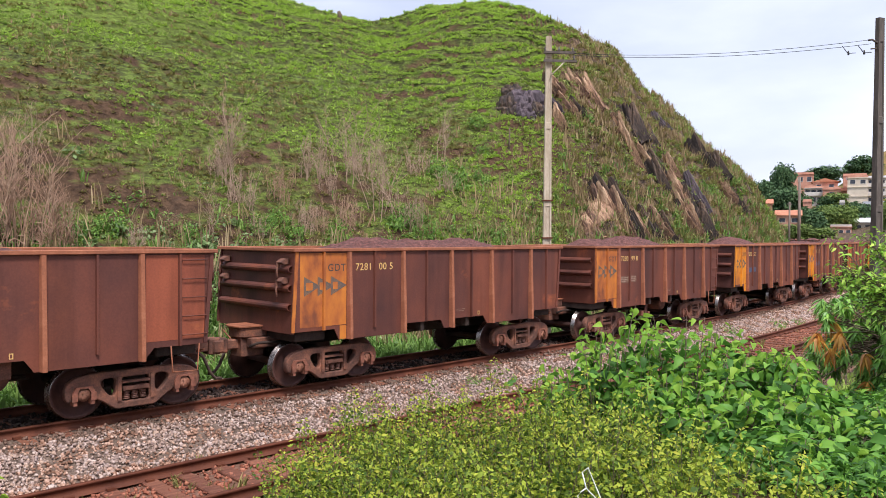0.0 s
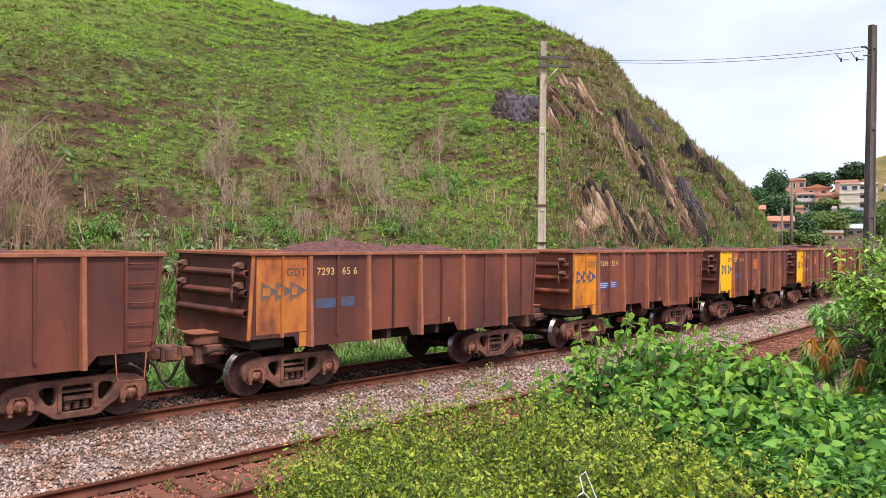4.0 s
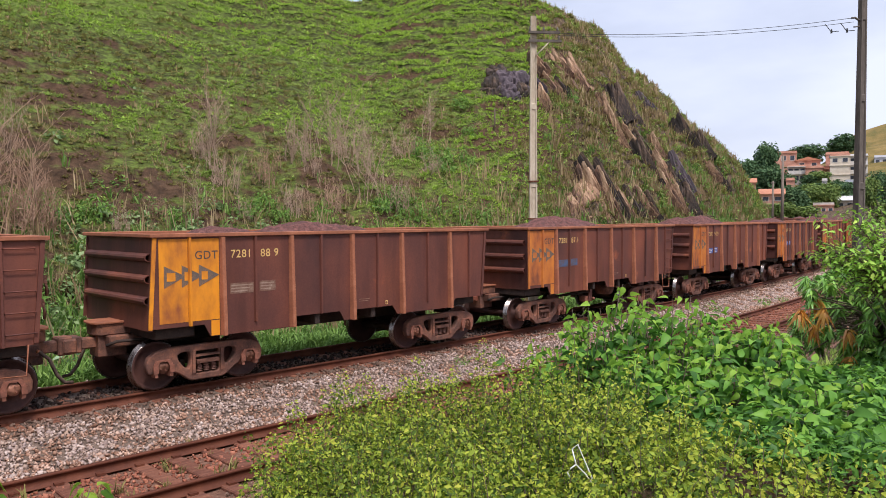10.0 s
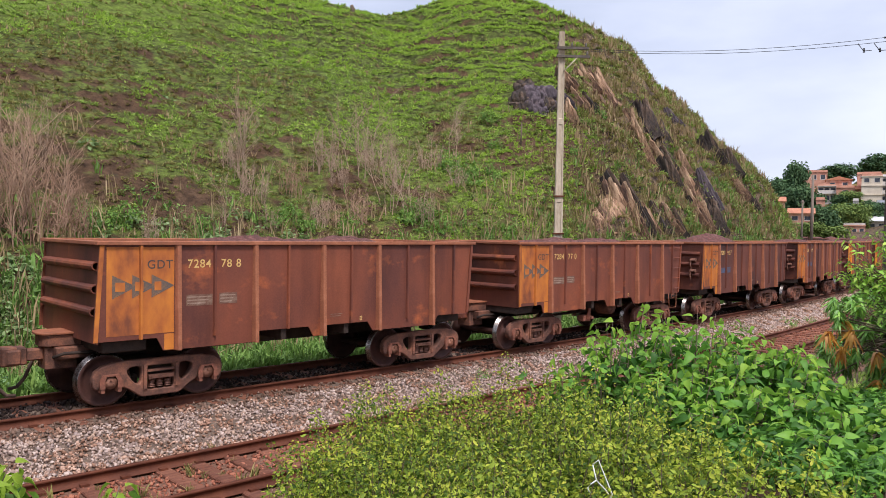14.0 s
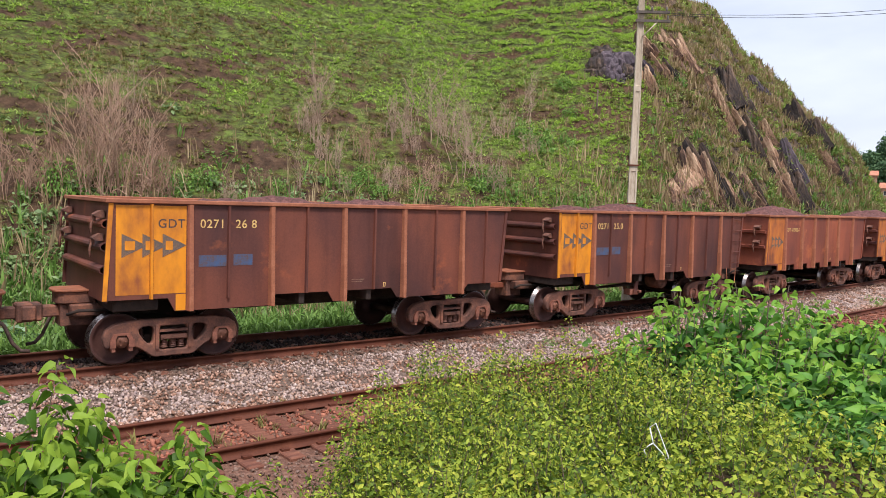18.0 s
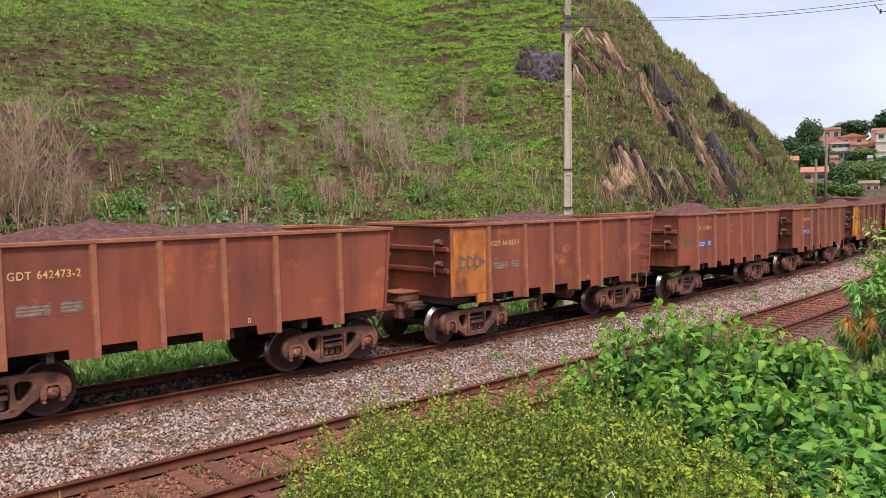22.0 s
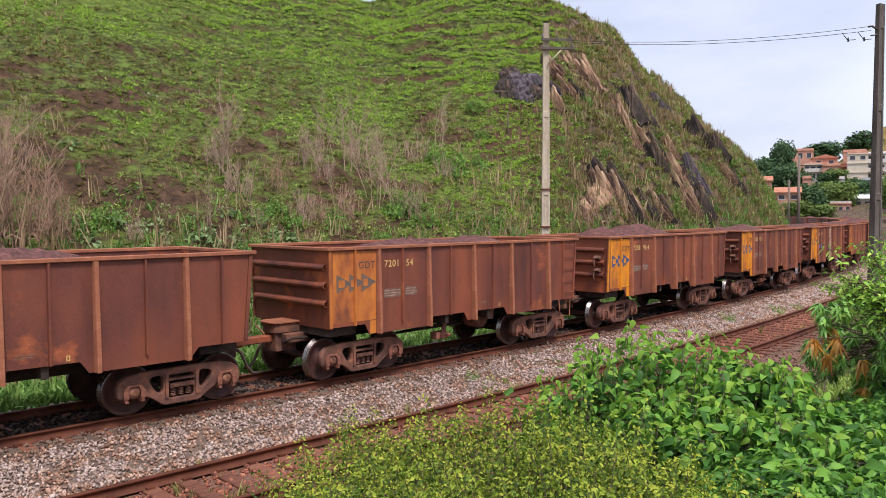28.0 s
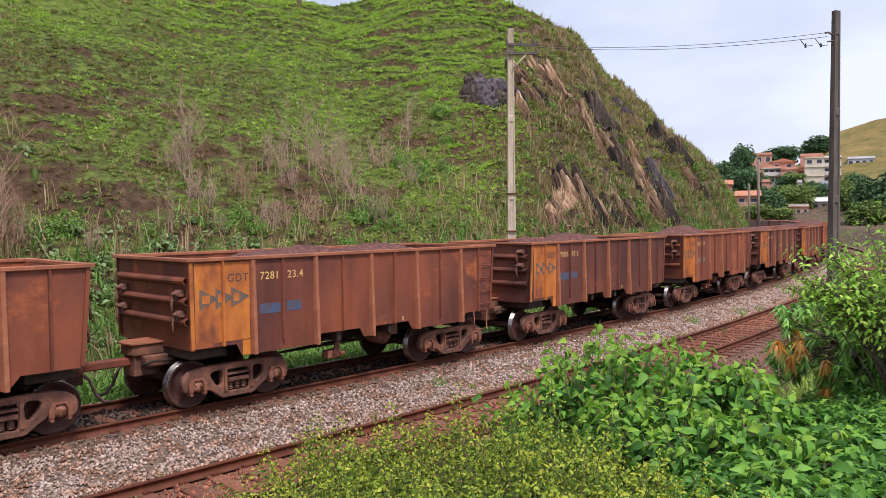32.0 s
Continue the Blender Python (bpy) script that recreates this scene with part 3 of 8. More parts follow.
    far = n.new("ShaderNodeMapRange")
    far.inputs["From Min"].default_value, far.inputs["From Max"].default_value = 200.0, 250.0
    l.new(sep.outputs["X"], far.inputs["Value"])
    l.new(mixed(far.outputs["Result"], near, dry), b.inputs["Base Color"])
    b.inputs["Roughness"].default_value, b.inputs["Specular IOR Level"].default_value = 0.9, 0.15
    bp = n.new("ShaderNodeBump")
    bp.inputs["Strength"].default_value, bp.inputs["Distance"].default_value = 1.0, 0.3
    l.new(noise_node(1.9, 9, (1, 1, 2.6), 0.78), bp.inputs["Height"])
    l.new(bp.outputs["Normal"], b.inputs["Normal"])
    return m


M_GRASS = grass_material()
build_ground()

# ---- the two tracks ----
S_NEAR = [-40 + 1.0 * k for k in range(130)] + [90 + 4.0 * k for k in range(100)]
GAUGE = 1.67
V2, Z2 = -4.11, -0.345


def rail_profile(v, z):
    """A flat-bottomed rail: foot, web and head, with its top at z."""
    half = [(0.07, -0.17), (0.07, -0.158), (0.012, -0.14), (0.01, -0.045), (0.036, -0.036), (0.036, -0.008), (0.028, 0.0)]
    return [(v + a, z + b) for a, b in half] + [(v - a, z + b) for a, b in half[::-1]]


BALLAST = []


def build_tracks():
    for name, prof, material, label in (
        ("ballast_main", [(-2.3, -0.62), (-1.9, -0.5), (-0.75, -0.2), (-0.4, -0.17), (2.1, -0.17), (2.6, -0.24), (3.6, -0.6), (4.2, -0.8)], M_BALLAST, "grey crushed stone ballast of the main line"),
        ("ballast_siding", [(-6.6, -0.85), (-5.6, -0.62), (-4.9, -0.55), (-2.3, -0.55), (-1.9, -0.57), (-1.8, -0.8)], M_BALLAST2, "rust-stained ballast of the siding"),
    ):
        BALLAST.append(tagged(strip(name, prof, S_NEAR, material), label, "ballast", kind="structure"))
    for v, z, label in ((0, 0, "main line"), (GAUGE, 0, "main line"), (V2, Z2, "siding"), (V2 + GAUGE, Z2, "siding")):
        ob = strip("rail", rail_profile(v, z), S_NEAR, M_RAIL, closed=True)
        tagged(ob, f"rusty steel rail of the {label} on sleepers", "rail", "rails of the railway", kind="structure")


build_tracks()

# ---- the train ----
PITCH = 10.37
TRAIN_T = [0.5 * k for k in range(65)]
FIRST, LAST, PLAIN_FROM = -2, 48, 40
SIDE, RIM_Z, SILL_Z, STEP_Z = 1.48, 2.87, 0.97, 1.17
MESHES = {}
# the slack between the wagons lets the train surge a little about its even pace
SURGE_T = [0, 1, 2, 5, 7, 9, 11, 12, 13, 14.5, 16, 18, 20, 22, 24, 28, 30, 32]
SURGE = [-0.04, 0.03, 0.08, 0.09, 0.055, -0.01, -0.12, -0.22, -0.26, -0.2, -0.1, 0.01, 0.07, -0.02, -0.01, -0.03, -0.05, -0.07]
HB = 3.1


def run(t):
    """Where the leading axle of the first wagon stands at t seconds, along the line."""
    return 8.6 - 10.607 * t - 0.00114 * t * t - 0.0000913 * t**3 + float(np.interp(t, SURGE_T, SURGE))


def wagon_pose(k, t):
    """The middle of wagon k: on the chord between its two bogies."""
    s = run(t) + k * PITCH + 4.02
    a, b = line_at(s - HB, GAUGE / 2)[0], line_at(s + HB, GAUGE / 2)[0]
    d = b - a
    return Matrix.Translation((a + b) / 2) @ Matrix.Rotation(math.atan2(d.y, d.x), 4, "Z")


def piece(name, key, make, material, parent, at=(0, 0, 0), turn=0.0, label=""):
    """A part whose mesh is made once for a key and a material and then shared."""
    full = (key, material.name)
    if full not in MESHES:
        bm = bmesh.new()
        make(bm)
        bmesh.ops.recalc_face_normals(bm, faces=list(bm.faces))
        me = bpy.data.meshes.new(name)
        bm.to_mesh(me)
        bm.free()
        me.materials.append(material)
        MESHES[full] = me
    ob = new(name, MESHES[full])
    ob.parent, ob.location, ob.rotation_euler = parent, at, (0, 0, turn)
    return tagged(ob, label) if label else ob


FRONT, REAR = -4.26, 4.4
BIG_A, SMALL_A = (-2.93, -1.42, 0.11, 1.53, 3.08), ((-3.58, 1.2), (-2.24, 1.16), (-0.7, STEP_Z), (0.81, STEP_Z), (2.35, 1.16), (3.76, STEP_Z))
BIG_B = (-2.98, -1.63, -0.56, 0.59, 1.65, 3.08)


def bottom_a(foot):
    """The stepped lower edge of the side sheet of the first kind of wagon, as (x, z)."""
    return [(foot, 1.2), (-3.3, 1.2), (-3.18, SILL_Z), (-1.4, SILL_Z), (-1.32, STEP_Z), (-0.22, STEP_Z), (-0.1, SILL_Z), (0.16, SILL_Z), (0.19, STEP_Z),
            (1.26, STEP_Z), (1.4, SILL_Z), (3.13, SILL_Z), (3.3, STEP_Z), (REAR - 0.13, STEP_Z)]


def bottom_b(foot):
    out = [(foot, 1.2)]
    for x in BIG_B:
        out += [(x - 0.42, STEP_Z - 0.02), (x - 0.4, SILL_Z), (x + 0.06, SILL_Z), (x + 0.08, STEP_Z - 0.02)]
    return out + [(REAR - 0.13, STEP_Z)]


def make_body(kind, leading):
    def f(bm):
        foot = FRONT - (0.1 if leading else -0.02)
        edge = bottom_a(foot) if kind == "a" else bottom_b(foot)
        outline = edge + [(REAR, RIM_Z - 0.03), (FRONT, RIM_Z - 0.03)]
        for s in (-1, 1):
            prism(bm, outline, s * SIDE, s * (SIDE - 0.03))
        # the end sheets lean in towards their feet
        for top, low, t in ((FRONT + 0.03, foot + 0.06, 0.04), (REAR - 0.03, REAR - 0.19, -0.04)):
            prism(bm, [(low, 1.16), (top, RIM_Z - 0.04), (top + t, RIM_Z - 0.04), (low + t, 1.16)], -SIDE + 0.035, SIDE - 0.035)
        box(bm, -4.1, 4.15, -1.42, 1.42, 1.2, 1.3)
    return f


def make_rim(bm):
    f, r, i = FRONT - 0.06, REAR + 0.06, SIDE - 0.06
    for s in (-1, 1):
        box(bm, f, r, *sorted((s * i, s * (SIDE + 0.06))), RIM_Z - 0.07, RIM_Z)
    for a, b in ((f, f + 0.14), (r - 0.14, r)):
        box(bm, a, b, -i + 0.002, i - 0.002, RIM_Z - 0.068, RIM_Z - 0.002)
    bevel(bm, 0.01)


def make_rib(w, d, z0):
    """A bent channel, wider at its back and, on the main ribs, deeper towards its foot."""
    def f(bm):
        rings = []
        for z, q in ((z0, 1.0), (z0 + 0.35, 0.95), (RIM_Z - 0.5, 0.62 if w > 0.09 else 0.95), (RIM_Z - 0.075, 0.55 if w > 0.09 else 0.9)):
            rings.append([bm.verts.new((x, y, z)) for x, y in ((-w / 2, 0.0), (w / 2, 0.0), (w * 0.36, -d * q + 0.012), (w * 0.28, -d * q), (-w * 0.28, -d * q), (-w * 0.36, -d * q + 0.012))])
        for a, b in zip(rings, rings[1:]):
            for k in range(6):
                bm.faces.new((a[k], a[(k + 1) % 6], b[(k + 1) % 6], b[k]))
        bm.faces.new(rings[0])
        bm.faces.new(rings[-1])
    return f


def make_tube_end(bm):
    # a half-round stiffener with open ends, across the end sheet
    r, n = 0.076, 7
    for rad, flip in ((r, 1), (r - 0.014, -1)):
        for k in range(n - 1):
            a, b = math.pi * k / (n - 1) - math.pi / 2, math.pi * (k + 1) / (n - 1) - math.pi / 2
            q = [bm.verts.new((rad * 1.35 * math.cos(t), y, rad * math.sin(t))) for t, y in ((a, -1.36), (b, -1.36), (b, 1.36), (a, 1.36))]
            bm.faces.new(q).smooth = True
    for y in (-1.36, 1.36):
        for k in range(n - 1):
            a, b = math.pi * k / (n - 1) - math.pi / 2, math.pi * (k + 1) / (n - 1) - math.pi / 2
            bm.faces.new([bm.verts.new((rad * 1.35 * math.cos(t), y, rad * math.sin(t))) for rad, t in ((r, a), (r, b), (r - 0.014, b), (r - 0.014, a))])
    # the dark hollow inside ends a little way in
    bm.faces.new([bm.verts.new(((r - 0.014) * 1.35 * math.cos(math.pi * k / 6 - math.pi / 2), -1.26, (r - 0.014) * math.sin(math.pi * k / 6 - math.pi / 2))) for k in range(7)])


def make_angle_end(bm):
    prism(bm, [(0, -0.07), (0.12, -0.05), (0.13, 0.03), (0.105, 0.03), (0.1, -0.03), (0.0, 0.05)], -1.44, 1.44)


def make_bracket(bm):
    prism(bm, [(0, 0.1), (0.1, 0.1), (0.16, 0.13), (0.16, 0.15), (0.06, 0.215), (0, 0.215)], -0.1, 0.1)
    box(bm, 0.1, 0.17, -0.085, -0.05, 0.03, 0.12)
    tube(bm, [(0.135, -0.07, 0.1), (0.17, -0.06, -0.02), (0.18, -0.02, -0.17)], 0.02, 0.022, 6)
    tube(bm, [(0.15, -0.07, 0.05), (0.2, -0.04, -0.1)], 0.012, 0.012, 5)


def make_box(*dims, w=0.012):
    def f(bm):
        box(bm, *dims)
        bevel(bm, w)
    return f


def make_tube(pts, r, r1=None, seg=8):
    return lambda bm: tube(bm, pts, r, r1, seg)


def make_ore(seed):
    def f(bm):
        rng = random.Random(seed)
        nx, ny = 64, 18
        humps = rng.choice([[(-1.2, 1.9, 0.26), (1.9, 1.4, 0.12)], [(-0.6, 2.4, 0.3)], [(0.3, 2.7, 0.18)], [(-1.0, 2.1, 0.22), (2.1, 1.4, 0.16)], [(0.2, 2.3, 0.3), (-2.6, 1.0, 0.08)]])
        grid = []
        for i in range(nx + 1):
            row = []
            for j in range(ny + 1):
                x, y = -4.1 + 8.3 * i / nx, -1.42 + 2.84 * j / ny
                h = (-0.5 if seed < 9 else -0.62) + 0.22 * (1 - (abs(x) / 4.2) ** 4)
                for c, w, a in humps:
                    h += (a + 0.27) * math.exp(-((x - c) / w) ** 2 - (y / 0.95) ** 2)
                h += 0.07 * noise.fractal((x * 1.1 + seed * 7, y * 1.1, seed), 1.0, 2.0, 5) + 0.05 * noise.noise((x * 4, y * 4, seed)) + 0.035 * noise.noise((x * 9, y * 9, seed))
                row.append(bm.verts.new((x, y, RIM_Z + h)))
            grid.append(row)
        for i in range(nx):
            for j in range(ny):
                bm.faces.new((grid[i][j], grid[i + 1][j], grid[i + 1][j + 1], grid[i][j + 1])).smooth = True
        edge = [grid[i][0] for i in range(nx + 1)] + [grid[nx][j] for j in range(1, ny + 1)] + [grid[i][ny] for i in range(nx - 1, -1, -1)] + [grid[0][j] for j in range(ny - 1, 0, -1)]
        low = [bm.verts.new((v.co.x, v.co.y, 1.31)) for v in edge]
        for k in range(len(edge)):
            bm.faces.new((edge[k], low[k], low[(k + 1) % len(edge)], edge[(k + 1) % len(edge)]))
        bm.faces.new(low)
    return f


def make_side_frame(bm):
    """The cast side frame of a three-piece bogie with its rounded windows, its face towards -y."""
    half = [(0.0, 0.8), (0.5, 0.8), (0.8, 0.785), (1.0, 0.74), (1.12, 0.66), (1.165, 0.54), (1.15, 0.4), (1.1, 0.35), (1.05, 0.37), (1.04, 0.5), (0.99, 0.57), (0.79, 0.58), (0.71, 0.52), (0.69, 0.4), (0.64, 0.345),
            (0.56, 0.31), (0.37, 0.165), (0.3, 0.145)]
    tri = [(0.33, 0.62), (0.36, 0.675), (0.42, 0.69), (0.53, 0.68), (0.59, 0.64), (0.58, 0.57), (0.5, 0.45), (0.43, 0.38), (0.37, 0.38), (0.34, 0.44)]
    mid = [(-0.25, 0.6), (-0.22, 0.68), (0.22, 0.68), (0.25, 0.6), (0.25, 0.3), (0.22, 0.26), (-0.22, 0.26), (-0.25, 0.3)]
    cu = bpy.data.curves.new("frame_outline", "CURVE")
    cu.dimensions, cu.fill_mode, cu.extrude, cu.bevel_depth, cu.bevel_resolution = "2D", "BOTH", 0.05, 0.022, 1
    cu.offset = -0.02
    for loop in (half + [(-x, z) for x, z in half[:0:-1]], tri, [(-x, z) for x, z in tri[::-1]], mid):
        sp = cu.splines.new("POLY")
        sp.points.add(len(loop) - 1)
        for q, (x, z) in zip(sp.points, loop):
            q.co = (x, z, 0, 1)
        sp.use_cyclic_u = True
    tmp = bpy.data.objects.new("frame_outline", cu)
    me = bpy.data.meshes.new_from_object(tmp)
    bpy.data.objects.remove(tmp)
    bm.from_mesh(me)
    bpy.data.meshes.remove(me)
    bmesh.ops.remove_doubles(bm, verts=list(bm.verts), dist=0.0005)
    bmesh.ops.rotate(bm, verts=list(bm.verts), cent=(0, 0, 0), matrix=Matrix.Rotation(radians(90), 3, "X"))
    # cast flanges and wear plates on the face
    for x in (-0.285, 0.285):
        box(bm, x - 0.03, x + 0.03, -0.1, -0.06, 0.28, 0.7)
    box(bm, -0.24, 0.24, -0.085, 0.05, 0.575, 0.61)


def make_spring(bm):
    for x in (-0.145, 0.0, 0.145):
        prof = [(0.02, 0.0)]
        for k in range(5):
            z = 0.03 * k + 0.01
            prof += [(0.052, z), (0.066, z + 0.008), (0.066, z + 0.014), (0.052, z + 0.022)]
        prof.append((0.02, 0.16))
        tmp = bmesh.new()
        lathe(tmp, prof, 10, "z")
        bmesh.ops.translate(tmp, verts=list(tmp.verts), vec=(x, 0, 0.278))
        me = bpy.data.meshes.new("tmp")
        tmp.to_mesh(me)
        tmp.free()
        bm.from_mesh(me)
        bpy.data.meshes.remove(me)
    box(bm, -0.225, 0.225, -0.1, 0.06, 0.445, 0.52)
    box(bm, -0.19, 0.19, -0.12, -0.09, 0.46, 0.5)


def make_adapter(bm):
    prism(bm, [(-0.17, 0.3), (-0.18, 0.5), (-0.13, 0.6), (0.13, 0.6), (0.18, 0.5), (0.17, 0.3), (0.11, 0.3), (0.13, 0.45), (0.07, 0.57), (-0.07, 0.57), (-0.13, 0.45), (-0.11, 0.3)], -0.11, 0.05)
    for x in (-0.15, 0.15):
        box(bm, x - 0.045, x + 0.045, -0.125, -0.1, 0.37, 0.5)


def wheelset_mesh():
    bm = bmesh.new()
    for s in (-1, 1):
        # flange, tread, rim, dished plate and hub
        lathe(bm, [(0.0, s * 0.75), (0.12, s * 0.75), (0.13, s * 0.78), (0.37, s * 0.775), (0.40, s * 0.76), (0.455, s * 0.76), (0.487, s * 0.775), (0.485, s * 0.79), (0.458, s * 0.8), (0.452, s * 0.89), (0.44, s * 0.895), (0.39, s * 0.895), (0.37, s * 0.855), (0.16, s * 0.83), (0.14, s * 0.92), (0.0, s * 0.92)], 28)
        lathe(bm, [(0.0, s * 0.9), (0.085, s * 0.9), (0.085, s * 1.2), (0.105, s * 1.2), (0.105, s * 1.215), (0.0, s * 1.215)], 16)
        for k in range(3):
            a = 2.094 * k
            c = Vector((0.055 * math.cos(a), s * 1.215, 0.055 * math.sin(a)))
            tube(bm, [c, c + Vector((0, s * 0.022, 0))], 0.016, seg=6)
    tube(bm, [(0, -0.76, 0), (0, 0.76, 0)], 0.075, seg=12)
    me = bpy.data.meshes.new("wheelset")
    bm.to_mesh(me)
    bm.free()
    for m in (M_WHEEL, M_TREAD, M_CAP):
        me.materials.append(m)
    for p in me.polygons:
        c = p.center
        r = math.hypot(c.x, c.z)
        if 0.44 < r and 0.755 < abs(c.y) < 0.893:
            p.material_index = 1
        elif abs(c.y) > 1.19:
            p.material_index = 2
    return me


M_CAP = mat("bearing_cap", [(0.35, (0.16, 0.07, 0.045)), (0.6, (0.27, 0.115, 0.07)), (0.75, (0.38, 0.18, 0.12))], 9.0, 0.7, 0.0, 0.2, vary=0.3)
M_STENCIL = mat("stencil_ochre", [(0.3, (0.3, 0.12, 0.05)), (0.45, (0.62, 0.4, 0.14)), (0.7, (0.75, 0.5, 0.2))], 9.0, 0.7, 0.0, 0.0)
M_STENCIL_DARK = mat("stencil_dark", [(0.35, (0.12, 0.07, 0.05)), (0.6, (0.06, 0.05, 0.05))], 9.0, 0.7, 0.0, 0.0)
M_BLUE = mat("label_blue", [(0.3, (0.12, 0.06, 0.05)), (0.42, (0.05, 0.075, 0.22)), (0.6, (0.05, 0.11, 0.37)), (0.8, (0.12, 0.19, 0.42))], 5.0, 0.6, 0.0, 0.0)
M_BLUE_WORN = mat("label_blue_worn", [(0.35, (0.12, 0.06, 0.045)), (0.5, (0.08, 0.085, 0.13)), (0.7, (0.06, 0.1, 0.2))], 5.0, 0.6, 0.0, 0.0)
M_GREYLABEL = mat("label_grey", [(0.38, (0.14, 0.06, 0.042)), (0.55, (0.2, 0.115, 0.08)), (0.75, (0.27, 0.18, 0.13))], 7.0, 0.7, 0.0, 0.0)
M_WHITE = mat("label_white", [(0.3, (0.3, 0.25, 0.22)), (0.6, (0.6, 0.57, 0.55))], 7.0, 0.7, 0.0, 0.0)
M_ARROW_GREY = mat("arrow_grey", [(0.34, (0.32, 0.15, 0.05)), (0.48, (0.16, 0.11, 0.08)), (0.7, (0.1, 0.085, 0.08))], 5.0, 0.7, 0.0, 0.0)
M_ARROW_BLUE = mat("arrow_blue", [(0.3, (0.1, 0.08, 0.08)), (0.5, (0.06, 0.08, 0.16)), (0.7, (0.04, 0.09, 0.28))], 5.0, 0.6, 0.0, 0.0)
M_PATCH = mat("primer_patch", [(0.3, (0.4, 0.1, 0.035)), (0.6, (0.5, 0.15, 0.045))], 4.0, 0.7, 0.0, 0.0)
M_PALE = mat("bare_pale", [(0.32, (0.28, 0.13, 0.08)), (0.46, (0.42, 0.25, 0.16)), (0.65, (0.56, 0.38, 0.26))], 3.0, 0.8, 0.0, 0.0)
M_GREASE = mat("spring_rust", [(0.3, (0.08, 0.04, 0.03)), (0.7, (0.22, 0.1, 0.07))], 5.0, 0.6, 0.2, 0.1)
M_HOSE = mat("hose_rubber", [(0.3, (0.05, 0.035, 0.03)), (0.7, (0.13, 0.085, 0.065))], 5.0, 0.7, 0.0, 0.1)
M_RUST3 = rusty("rust_bright", (0.1747, 0.05057, 0.03317), (0.2569, 0.07044, 0.0387), (0.3494, 0.09478, 0.04423), (0.4316, 0.1355, 0.05068), 0.6)
WHEELSET = wheelset_mesh()
GLYPHS = {}


def lettering(text, size, material, parent, x, z, y, label="", squeeze=0.98):
    """Stencilled writing on the near side sheet, as a thin flat mesh."""
    key = (text, size, material.name)
    if key not in GLYPHS:
        cu = bpy.data.curves.new("writing", "FONT")
        cu.body, cu.size, cu.extrude, cu.offset = text, size * 1.36, 0.0008, 0.002
        cu.space_character = 1.12
        tmp = bpy.data.objects.new("writing", cu)
        me = bpy.data.meshes.new_from_object(tmp)
        bpy.data.objects.remove(tmp)
        me.materials.append(material)
        GLYPHS[key] = me
    ob = new("stencilled_number", GLYPHS[key])
    ob.parent, ob.location, ob.rotation_euler, ob.scale = parent, (x, y, z), (radians(90), 0, 0), (squeeze, 1, 1)
    return tagged(ob, label, kind="stuff")


def bars(rows, w, h):
    """Unreadable writing as rows of plain bars."""
    def f(bm):
        for k in range(rows):
            z = h * (k + 0.5) / rows
            box(bm, 0, w * (0.75 + 0.25 * ((k * 7) % 3) / 2), -0.001, 0.001, z - h / rows * 0.2, z + h / rows * 0.2)
    return f


def triangle(bm):
    prism(bm, [(0, -0.2), (0.4, 0.0), (0, 0.2)], -0.0015, 0.0015)


M_PINK = mat("pink_cloth", [(0.3, (0.4, 0.06, 0.2)), (0.7, (0.6, 0.13, 0.34))], 6.0, 0.9, 0.0, 0.2)
